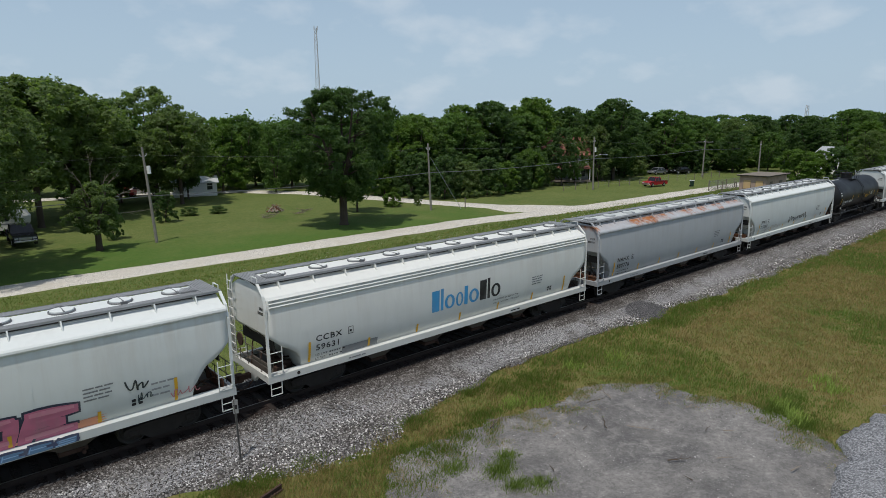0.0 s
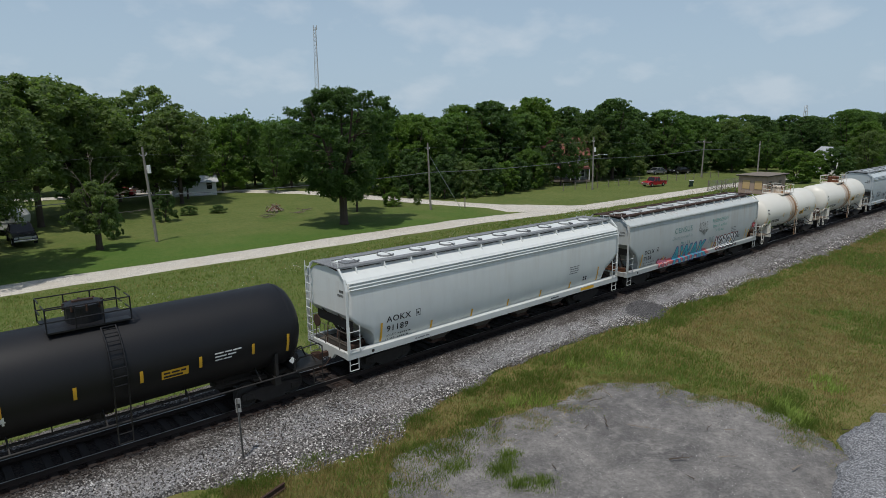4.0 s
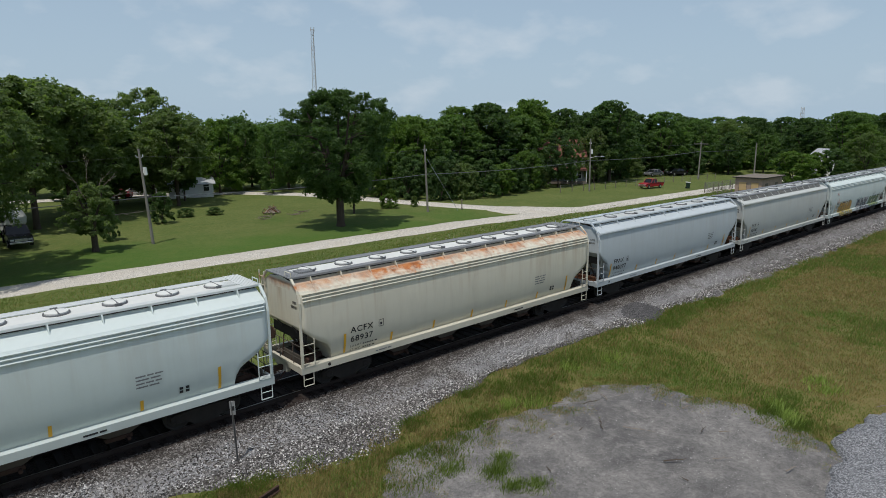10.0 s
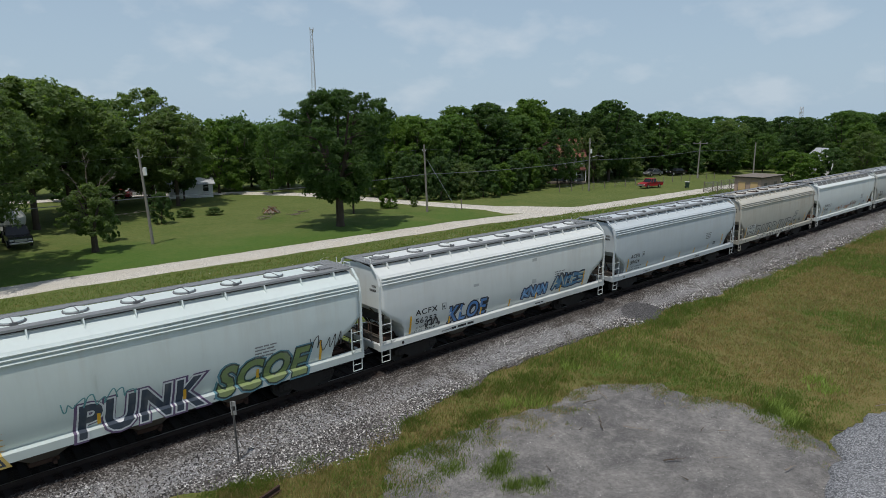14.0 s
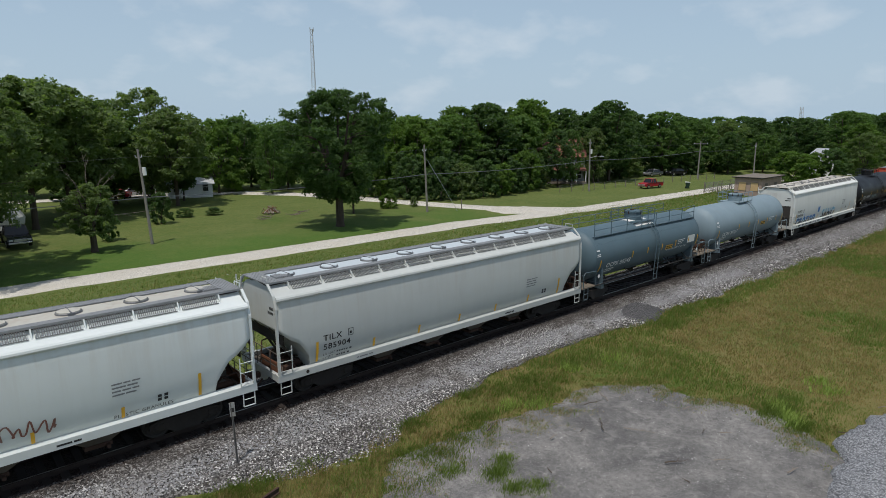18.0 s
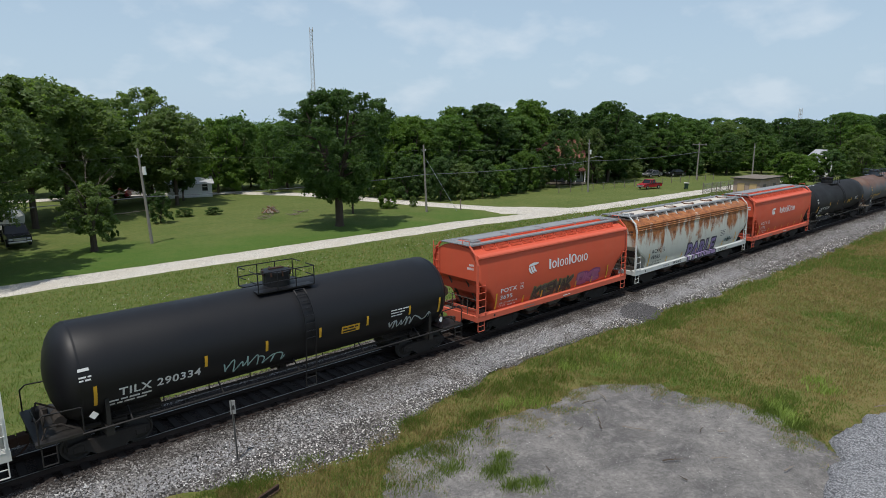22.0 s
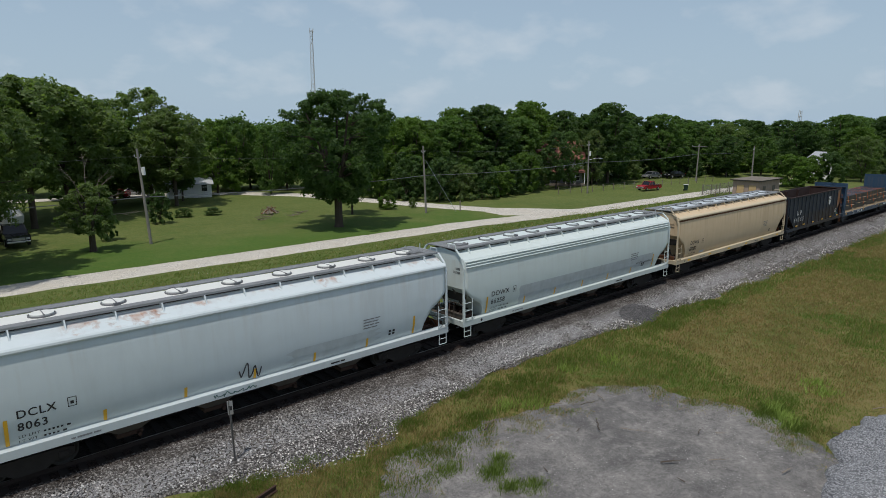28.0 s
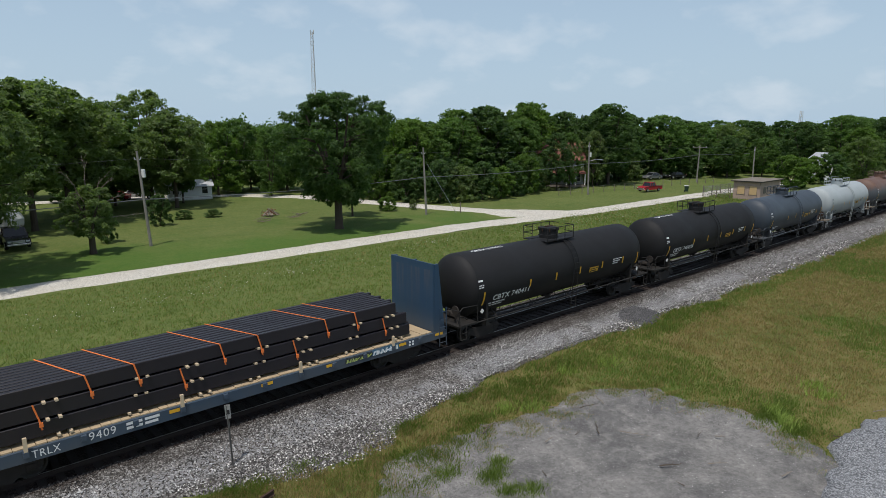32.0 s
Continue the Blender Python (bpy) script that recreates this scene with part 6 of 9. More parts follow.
graffiti(car, hopper_skin, 3.3, 1.5, 2.7, 0.75, 5, (0.08, 0.22, 0.38), (0.02, 0.03, 0.06), 53, (0.55, 0.55, 0.40))
scrawl(car, hopper_skin, h - 4.3, 2.05, 1.3, 0.3, (0.02, 0.02, 0.03), 54, 7, 0.06)
for x, z0, z1 in ((-2.6, 2.0, 2.9), (1.6, 2.2, 3.5)):
    lay("overpainted_patch", car, [(x, z0), (x + 0.35, z0), (x + 0.35, z1), (x, z1)], [(0, 1, 2, 3)], hopper_skin, 0.008, spray((0.42, 0.45, 0.45)))
couple(car, 272.1, 288.2)

car, h = covered_hopper("hopper_car", 16.3, P_BLUEGREY, "blue-grey covered hopper railcar with black reporting marks", ribs=3, hatches=8)
hopper_marks(car, h, "ACFX", "59424", at=1.2, high=0.34)
couple(car, 289.1, 305.4)

car, h = covered_hopper("hopper_car", 16.0, P_DIRTY, "dirty tan-grey covered hopper railcar with large outlined graffiti", ribs=3, hatches=7, hatch=RUST_DARK)
for z in (1.90, 1.52):
    band("mark_panel", car, -h + 1.55, -h + 3.15, z, z + 0.36, hopper_skin, 0.008, spray((0.60, 0.61, 0.58)))
hopper_marks(car, h, "ACFX", "57912", at=0.9, high=0.42, up=1.80)
piece(car, "DURB", -4.8, 1.04, 4.2, 1.0, (0.44, 0.43, 0.39), (0.02, 0.02, 0.024), None, 0.15)
piece(car, "JURS", -0.2, 1.04, 4.0, 1.0, (0.44, 0.43, 0.39), (0.02, 0.02, 0.024), None, 0.15)
lay("sill_mark", car, [(h - 5.3, 1.3), (h - 4.6, 1.3), (h - 4.6, 1.42), (h - 5.3, 1.42)], [(0, 1, 2, 3)], hopper_skin, 0.014, STRIPE_YELLOW)
couple(car, 306.3, 322.3)

car, h = covered_hopper("hopper_car", 18.2, P_BLUISH, "bluish white covered hopper railcar with rusty scrawled graffiti", ribs=1, hatches=9, seams=8, roof=P_DIRTY, mesh_walk=True)
hopper_marks(car, h, "DOWX", "22242", at=1.4, high=0.36)
write(car, "PLASTIC GRANULES", h - 4.6, 1.33, 0.12, hopper_skin, LETTER_BLACK, 1.1)
scrawl(car, hopper_skin, -h + 5.6, 1.40, 2.0, 0.55, (0.36, 0.12, 0.05), 71, 8, 0.05)
write(car, "Savage", -h + 8.2, 1.50, 0.42, hopper_skin, spray((0.38, 0.11, 0.04)), 1.0, 0.022, 0.0, 0.35, "graffiti_tag")
scrawl(car, hopper_skin, h - 8.0, 1.5, 2.0, 0.6, (0.20, 0.08, 0.06), 73, 8, 0.05)
couple(car, 323.4, 341.65)

car, h = covered_hopper("hopper_car", 18.35, P_IVORY, "ivory grey covered hopper railcar with mesh beside its roof walk", ribs=1, hatches=9, seams=2, mesh_walk=True, roof=P_BLUEGREY)
hopper_marks(car, h, "TILX", "585904", at=1.2, high=0.34)
couple(car, 342.45, 360.8)

car, h, sk = tank_car("tank_car", 14.7, P_SLATE, "slate blue tank railcar with railed walks along its flanks", radius=1.55, top_walk=True, rails=True)
tank_marks(car, h, sk, "OCPX", "80243", LETTER_WHITE)
lay("white_data_panel", car, [(h - 2.9, 2.25), (h - 1.9, 2.25), (h - 1.9, 2.75), (h - 2.9, 2.75)], [(0, 1, 2, 3)], sk, 0.03, STRIPE_WHITE, "white panel of small print")
v = [(x, (1.562) * math.sin(a), 2.66 + 1.562 * math.cos(a)) for x in (-1.05, 0.95) for a in np.linspace(-0.62, 0.62, 13)]
sheet("white_jacket_patch", v, [(i, i + 1, i + 14, i + 13) for i in range(12)], STRIPE_WHITE, car, True)
write(car, "VINYL CHLORIDE STABILIZED", h - 5.6, 2.05, 0.13, sk, LETTER_WHITE, 1.0, 0.022)
couple(car, 361.1, 375.8)

car, h, sk = tank_car("tank_car", 14.9, P_TANKGREY, "grey-blue tank railcar with white lettering", radius=1.54, zc=2.62)
tank_marks(car, h, sk, "OCPX", "80327", LETTER_WHITE)
couple(car, 376.1, 391.0)

car, h = covered_hopper("hopper_car", 18.05, P_WHITE, "off-white covered hopper railcar with tan roof panels and blue graffiti", ribs=1, hatches=9, seams=2, boxy=True, mesh_walk=True, walk=P_ROOFTAN, roof=P_ROOFTAN)
hopper_marks(car, h, "FPAX", "890394", at=0.5, high=0.36, up=2.12)
for text, x0, z0, tall, wide in (("cabron", -h + 1.15, 1.12, 0.98, 1.16), ('"', -h + 6.35, 1.28, 1.10, 1.0), ("SANO", -h + 7.75, 1.14, 0.90, 1.02)):
    write(car, text, x0, z0, tall, hopper_skin, spray((0.66, 0.69, 0.70)), wide, 0.008, 0.125, 0.12, "graffiti_halo")
    write(car, text, x0, z0, tall, hopper_skin, spray((0.035, 0.17, 0.42) if text != "SANO" else (0.16, 0.42, 0.58)), wide, 0.013, 0.062, 0.12, "graffiti_letters")
    v, f = letter_foot(text, 0.062, 0.12, 0.34 if text != "SANO" else 0.62)
    if f:
        tagged(lay("graffiti_shade", car, [(x0 + a * tall * wide, z0 + b * tall) for a, b, _ in v], f, hopper_skin, 0.018, spray((0.010, 0.013, 0.022))), kind="stuff")
for x, w in ((-h + 1.5, 0.55), (-h + 2.4, 0.50), (-h + 3.3, 0.45), (-h + 4.35, 0.5), (-h + 5.2, 0.22), (-h + 5.75, 0.22), (-h + 6.4, 0.14), (-h + 6.65, 0.14), (-h + 6.9, 0.14), (-h + 7.7, 1.1), (-h + 8.95, 0.8), (-h + 9.95, 0.6)):
    lay("graffiti_foot", car, [(x - 0.03, 1.03), (x + w + 0.03, 1.03), (x + w + 0.03, 1.22), (x - 0.03, 1.22)], [(0, 1, 2, 3)], sill_skin, 0.004, spray((0.60, 0.63, 0.64)))
    lay("graffiti_foot", car, [(x, 1.05), (x + w, 1.05), (x + w, 1.20), (x, 1.20)], [(0, 1, 2, 3)], sill_skin, 0.008, spray((0.010, 0.013, 0.022)))
couple(car, 391.95, 410.0)

car, h, sk = tank_car("tank_car", 16.95, P_BLACK, "long black tank railcar with pale graffiti along its foot", radius=1.58)
tank_marks(car, h, sk, "TILX", "290334", LETTER_WHITE)
scrawl(car, sk, -2.9, 1.65, 2.4, 0.6, (0.35, 0.52, 0.50), 81, 8, 0.05)
scrawl(car, sk, h - 4.3, 1.7, 2.5, 0.5, (0.45, 0.50, 0.50), 82, 8, 0.06)
couple(car, 410.6, 427.55)

for left, right, num, seed in ((428.4, 441.2, "3695", 91), (459.6, 472.3, "3176", 95)):
    car, h = covered_hopper("hopper_car", right - left, P_RED, "faded red covered hopper railcar with white sign shapes", ribs=1, hatches=4, trough=True, trim=P_RED_T, brackets=13, seams=0, chutes=3, boxy=False, hatch=P_RED, roof=P_RED, walk=GALV_RED, mesh_walk=True, screen=P_RED)
    hopper_marks(car, h, "POTX", num, LETTER_WHITE, at=0.9, high=0.32, tail=False, wide=1.2)
    for k in range(3):
        x, z = -2.72 + 0.17 * k, 2.74 + 0.03 * k
        lay("sign_shape", car, [(x, z + 0.30), (x + 0.12, z + 0.06), (x + 0.24, z), (x + 0.34, z), (x + 0.20, z + 0.16), (x + 0.11, z + 0.36)], [tuple(range(6))], hopper_skin, 0.014, LETTER_WHITE)
    lay("sign_shape", car, [(-2.70, 3.12), (-1.95, 3.18), (-1.90, 3.26), (-2.30, 3.30), (-2.62, 3.24)], [tuple(range(5))], hopper_skin, 0.014, LETTER_WHITE)
    sign_shape(car, -1.05, 2.76, [("bar", 0.16, 0.54, LETTER_WHITE), ("ring", 0.40, 0.40, LETTER_WHITE), ("bar", 0.13, 0.50, LETTER_WHITE), ("ring", 0.36, 0.40, LETTER_WHITE), ("ring", 0.30, 0.40, LETTER_WHITE), ("bar", 0.13, 0.56, LETTER_WHITE), ("ring", 0.48, 0.52, LETTER_WHITE), ("ring", 0.38, 0.40, LETTER_WHITE), ("bar", 0.07, 0.40, LETTER_WHITE), ("ring", 0.38, 0.40, LETTER_WHITE)], hopper_skin)
    if num == "3695":
        graffiti(car, hopper_skin, -2.3, 1.26, 3.3, 0.85, 6, (0.05, 0.03, 0.025), (0.16, 0.13, 0.05), seed, (0.10, 0.06, 0.05))
        graffiti(car, hopper_skin, 1.5, 1.45, 2.1, 0.65, 3, (0.36, 0.09, 0.20), (0.24, 0.05, 0.16), seed + 1, (0.42, 0.12, 0.24))
    couple(car, left, right)
    if num == "3695":
        car, h = covered_hopper("hopper_car", 16.2, P_HEAVYRUST, "pale covered hopper railcar streaked and eaten by orange rust", ribs=3, hatches=6, hatch=RUST, roof=P_ROOFTAN, walk=GALV, trim=P_PALE)
        hopper_marks(car, h, "ACFX", "49365", at=1.2, high=0.36)
        piece(car, "PARLE", -1.45, 1.06, 4.2, 1.06, (0.22, 0.17, 0.36), (0.018, 0.016, 0.035), (0.03, 0.025, 0.05), 0.10, (0.30, 0.22, 0.40))
        write(car, "WINKS", -h + 4.7, 1.04, 0.17, sill_skin, LETTER_BLACK, 1.3, 0.006, 0.02, 0.1, "graffiti_letters")
        write(car, "STAR SD: NINE", 3.3, 1.04, 0.16, sill_skin, LETTER_BLACK, 0.82, 0.006, 0.02, 0.1, "graffiti_letters")
        scrawl(car, hopper_skin, 4.2, 1.6, 1.4, 0.35, (0.02, 0.09, 0.10), 93, 5, 0.06)
        couple(car, 442.2, 458.45)

car, h, sk = tank_car("tank_car", 17.1, P_MATTE, "black tank railcar with white lettering and yellow strips", radius=1.60)
tank_marks(car, h, sk, "CBTX", "741284", LETTER_WHITE)
couple(car, 472.95, 490.05)

car, h, sk = tank_car("tank_car", 15.6, P_RUSTTANK, "dark tank railcar with a rusted brown upper half", radius=1.55, trim=P_DARKSLATE)
tank_marks(car, h, sk, "UTLX", "669308", STRIPE_YELLOW)
couple(car, 490.8, 506.4)

car, h, sk = tank_car("tank_car", 13.1, P_H2O2, "grimy white tank railcar with black lettering", radius=1.46, trim=P_H2O2)
tank_marks(car, h, sk, "", "21106", LETTER_BLACK)
write(car, "HYDROGEN", h - 3.3, 2.72, 0.20, sk, LETTER_BLACK, 1.05, 0.022)
write(car, "PEROXIDE", h - 3.25, 2.46, 0.20, sk, LETTER_BLACK, 1.05, 0.022)
scrawl(car, sk, h - 4.6, 1.7, 2.0, 0.3, (0.45, 0.43, 0.40), 98, 8)
couple(car, 507.2, 520.3)

car, h = covered_hopper("hopper_car", 18.5, P_RUSTEDGE, "pale blue-white covered hopper railcar with rust marks on its roof edge", ribs=1, hatches=9, seams=2, walk=GALV, roof=P_WHITE, boxy=False)
hopper_marks(car, h, "DCLX", "8063", at=1.4, high=0.36, wide=0.88)
band("overpainted_patch", car, 1.4, 5.4, 1.35, 2.0, hopper_skin, 0.008, spray((0.46, 0.51, 0.52)), "", 0.25)
scrawl(car, hopper_skin, -0.6, 1.3, 0.9, 0.7, (0.03, 0.03, 0.04), 99, 3, 0.05)
scrawl(car, sill_skin, -1.6, 1.02, 1.6, 0.16, (0.05, 0.12, 0.12), 100, 8)
couple(car, 521.7, 540.2)

car, h = covered_hopper("hopper_car", 18.85, P_PALE_B, "pale blue-grey covered hopper railcar with a grey lower band", ribs=3, hatches=10)
hopper_marks(car, h, "DOWX", "66258", at=1.15, high=0.36, wide=0.92)
band("grey_band", car, -h + 4.0, h - 2.0, 1.28, 2.28, hopper_skin, 0.006, spray((0.43, 0.475, 0.495)), "faded grey overpainted band", 0.05)
write(car, "PLASTIC GRANULES", h - 3.9, 1.75, 0.13, hopper_skin, LETTER_BLACK, 1.1)
couple(car, 541.15, 560.0)

car, h = covered_hopper("hopper_car", 18.95, P_BEIGE, "beige covered hopper railcar with rust streaks below its roof edge", ribs=1, hatches=9, seams=6, roof=P_BLUEGREY, trim=P_TAN)
hopper_marks(car, h, "DOWX", "67200", at=1.15, high=0.40, wide=0.80, sill_strips=True, plate=0.5, data=("220000", "66000"))
band("rust_line", car, -h + 0.2, h - 0.2, 3.88, 3.985, hopper_skin, 0.008, RUST, "dark rust line below the roof edge", 0.09)
band("blue_patch", car, -h + 3.5, -h + 4.2, 1.34, 1.50, hopper_skin, 0.006, spray((0.36, 0.42, 0.50)), "", 0.03)
couple(car, 561.05, 580.0)


HOLD = plain("dull_maroon_hold_steel", (0.040, 0.021, 0.018), 0.85, 0.1, 0.6, 3)


def open_hopper(length):
    """Open-top coal hopper: ribbed dark sides, rusted inside."""
    car = new("open_hopper_car")
    tagged(car, "dark navy open-top hopper railcar, empty, rusty inside", "railcar", "cars of the train")
    h = length / 2
    top, foot = 3.98, 1.15
    for s in (-1, 1):
        bm = bmesh.new()
        prof = [(-h + 0.25, top), (h - 0.25, top), (h - 0.25, 2.55), (h - 1.9, foot), (-h + 1.9, foot), (-h + 0.25, 2.55)]
        loft(bm, [[(x, s * y, z) for x, z in prof] for y in (1.44, 1.50)])
        part("side_wall", bm, P_NAVY, car)
        bm = bmesh.new()
        prof = [(-h + 0.27, top - 0.01), (h - 0.27, top - 0.01), (h - 0.27, 2.56), (h - 1.9, foot + 0.05), (-h + 1.9, foot + 0.05), (-h + 0.27, 2.56)]
        loft(bm, [[(x, s * y, z) for x, z in prof] for y in (1.41, 1.436)])
        part("inner_lining", bm, HOLD, car)
        for k in range(15):
            x = -h + 0.4 + (length - 0.8) * k / 14
            d = h - abs(x)
            z0 = float(np.interp(d, (0.25, 1.9), (2.55, foot)))
            bm = bmesh.new()
            loft(bm, [[(x - 0.06, s * 1.50, z), (x + 0.06, s * 1.50, z), (x + 0.06, s * (1.50 + w), z), (x - 0.06, s * (1.50 + w), z)] for z, w in ((z0, 0.07), (top - 0.1, 0.06))])
            part("side_rib", bm, P_NAVY, car)
        bm = bmesh.new()
        box(bm, -h + 0.2, s * 1.51 - 0.06, top - 0.03, h - 0.2, s * 1.51 + 0.06, top + 0.05, 0.02)
        part("top_rail", bm, HOLD, car)
        bm = bmesh.new()
        box(bm, -h, s * 1.55 - 0.06, 0.95, h, s * 1.55 + 0.06, 1.17)
        part("side_sill", bm, P_NAVY, car)
        # the sloping end sheets
        bm = bmesh.new()
        loft(bm, [[(s * (h - 0.25), y, top), (s * (h - 0.19), y, top), (s * (h - 0.19), y, 2.3), (s * (h - 3.2), y, 0.85), (s * (h - 3.2), y, 0.95), (s * (h - 0.25), y, 2.4)] for y in (-1.43, 1.43)])
        part("end_slope", bm, HOLD, car)
        bm = bmesh.new()
        box(bm, s * (h - 0.2) - 0.05, -1.5, top - 0.1, s * (h - 0.2) + 0.05, 1.5, top + 0.08)
        for y in (-1.45, -0.5, 0.5, 1.45):
            box(bm, s * (h - 0.16) - 0.06, y - 0.05, 0.95, s * (h - 0.16) + 0.06, y + 0.05, top)
        part("end_frame", bm, RUST_DARK if s > 0 else P_NAVY, car)
        bm = bmesh.new()
        box(bm, s * (h - 0.5) - 0.5, -1.5, 0.95, s * (h - 0.5) + 0.5, 1.5, 1.05)
        part("end_platform", bm, P_NAVY, car)
        for y in (-1, 1):
            ladder("side_ladder", car, P_NAVY if s < 0 else RUST, s * (h - 0.08), s * (h - 0.46), y * 1.60, 0.5, 1.5 if s < 0 else 3.4, 3 if s < 0 else 8)
    for k in range(3):
        x = -3.2 + 3.2 * k
        bm = bmesh.new()
        loft(bm, [[(x - 0.05, y, top - 0.85), (x + 0.05, y, top - 0.85), (x + 0.05, y - w, top - 0.06), (x - 0.05, y - w, top - 0.06)] for y, w in ((1.408, 0.0), (1.32, 0.18))])
        part("inner_gusset", bm, HOLD, car)
        bm = bmesh.new()
        loft(bm, [[(x - a, -b, z), (x + a, -b, z), (x + a, b, z), (x - a, b, z)] for z, a, b in ((1.2, 1.7, 1.42), (0.75, 0.6, 1.0), (0.35, 0.25, 0.9))])
        part("discharge_chute", bm, UNDER, car)
    bm = bmesh.new()
    box(bm, -h + 1.8, -1.40, 1.16, h - 1.8, 1.40, 1.24)
    part("floor_sheet", bm, RUST_DARK, car)
    bm = bmesh.new()
    box(bm, -h + 0.1, -0.3, 0.70, h - 0.1, 0.3, 1.0)
    part("centre_sill", bm, UNDER, car)
    flat = lambda z: 1.505
    proud = lambda z: 1.578
    write(car, "U P", -h + 2.1, 2.3, 0.42, proud, spray((0.5, 0.5, 0.5)), 1.2, 0.004, 0.02)
    write(car, "4 4 5 6 5", -h + 1.5, 1.72, 0.42, proud, spray((0.5, 0.5, 0.5)), 1.0, 0.004, 0.02)
    bars(car, -h + 2.15, 1.24, [(0.16, 0.05, 0.12, 0.16), (0.06, 0.05, 0.1, 0.12)], proud, LETTER_WHITE, 0.004)
    lay("shield_sign", car, [(3.2, 3.42), (3.75, 3.42), (3.82, 3.08), (3.72, 2.76), (3.47, 2.60), (3.22, 2.76), (3.12, 3.08)], [tuple(range(7))], proud, 0.005, LETTER_WHITE, "white shield-shaped sign")
    bars(car, 5.3, 1.7, [(0.2, 0.16, 0.16, 0.16), (0.0, 0.16, 0.16, 0.16)], proud, LETTER_WHITE, 0.004)
    for x in (-h + 2.0, -3.4, -1.0, 1.6, 4.0, 5.9):
        lay("reflective_strip", car, [(x, 1.27), (x + 0.5, 1.27), (x + 0.5, 1.38), (x, 1.38)], [(0, 1, 2, 3)], proud, 0.004, STRIPE_YELLOW)
    bars(car, 3.22, 3.05, [(0.16, 0.09, 0.5), (0.0, 0.08, 0.5)], proud, P_NAVY, 0.009, "shield_bars")
    lay("rusted_end_panel", car, [(h - 1.12, 2.02), (h - 0.34, 2.6), (h - 0.34, 3.88), (h - 1.12, 3.88)], [(0, 1, 2, 3)], flat, 0.004, spray((0.26, 0.115, 0.045)), "orange rusted end panel")
    lay("green_notice", car, [(5.75, 1.50), (5.92, 1.50), (5.92, 1.64), (5.75, 1.64)], [(0, 1, 2, 3)], proud, 0.004, spray((0.10, 0.50, 0.12)))
    gear(car, h, h - 1.9)
    return car


couple(open_hopper(14.5), 580.7, 595.2)


def bulkhead_flat(length):
    car = new("bulkhead_flat_car")
    tagged(car, "worn blue bulkhead flat railcar with a plank deck", "railcar", "cars of the train")
    h = length / 2
    for s in (-1, 1):
        bm = bmesh.new()
        loft(bm, [[(x, s * 1.44, z0), (x, s * 1.56, z0), (x, s * 1.56, 1.22), (x, s * 1.44, 1.22)] for x, z0 in ((-h, 0.90), (-h + 3.5, 0.84), (h - 3.5, 0.84), (h, 0.90))])
        part("side_sill", bm, P_FLATBLUE, car)
        # bulkhead: a panel with a tapered box behind it
        bm = bmesh.new()
        box(bm, s * (h - 0.72) - 0.04, -1.52, 1.22, s * (h - 0.72) + 0.04, 1.52, 4.36)
        bh = part("bulkhead_panel", bm, P_FLATBLUE, car)
        for y in (-1.48, 0.0, 1.48):
            bm = bmesh.new()
            loft(bm, [[(s * (h - 0.68), y - 0.06, z), (s * (h - 0.68 + w), y - 0.06, z), (s * (h - 0.68 + w), y + 0.06, z), (s * (h - 0.68), y + 0.06, z)] for z, w in ((0.95, 0.62), (4.34, 0.22))])
            part("bulkhead_post", bm, P_FLATBLUE, bh)
        for z in (1.9, 2.8, 3.95):
            bm = bmesh.new()
            box(bm, s * (h - 0.56) - 0.10, -1.46, z, s * (h - 0.56) + 0.10, 1.46, z + 0.10)
            part("bulkhead_beam", bm, P_FLATBLUE, bh)
        bm = bmesh.new()
        box(bm, s * (h - 0.35) - 0.35, -1.52, 0.92, s * (h - 0.35) + 0.35, 1.52, 1.20)
        part("end_sill", bm, P_FLATBLUE, car)
        for y in (-1, 1):
            ladder("end_ladder", car, P_FLATBLUE, s * (h - 0.04), s * (h - 0.44), y * 1.58, 0.5, 2.3, 5)
        for k in range(12):
            x = -h + 1.6 + (length - 3.2) * k / 11
            bm = bmesh.new()
            box(bm, x - 0.08, s * 1.60 - 0.05, 1.02, x + 0.08, s * 1.60 + 0.05, 1.20, 0.01)
            pk = part("stake_pocket", bm, P_FLATBLUE, car)
            if k % 3 == 1:
                bm = bmesh.new()
                box(bm, x - 0.05, s * 1.60 - 0.045, 1.10, x + 0.05, s * 1.60 + 0.045, 1.62)
                part("wooden_stake", bm, WOOD_NEW, pk)
    n = 62
    for k in range(n):
        x = -h + 0.78 + (length - 1.56) * k / n
        w = (length - 1.56) / n - 0.018
        bm = bmesh.new()
        box(bm, x, -1.44, 1.20, x + w, 1.44, 1.262 - 0.008 * (k % 3))
        part("deck_plank", bm, WOOD_DECK, car)
    bm = bmesh.new()
    box(bm, -h + 0.3, -0.35, 0.62, h - 0.3, 0.35, 1.18)
    for k in range(10):
        x = -h + 2 + (length - 4) * k / 9
        box(bm, x - 0.06, -1.44, 0.95, x + 0.06, 1.44, 1.18)
    part("centre_sill", bm, UNDER, car)
    sk = lambda z: 1.562
    write(car, "TRLX", -h + 3.18, 0.93, 0.24, sk, LETTER_WHITE, 0.85, 0.005)
    write(car, "9409", -h + 4.64, 0.95, 0.27, sk, LETTER_WHITE, 0.95, 0.005)
    bars(car, -h + 5.7, 0.95, [(0.14, 0.09, 0.2, 0.2, 0.45), (0.0, 0.09, 0.2, 0.2, 0.4)], sk, LETTER_WHITE, 0.005)
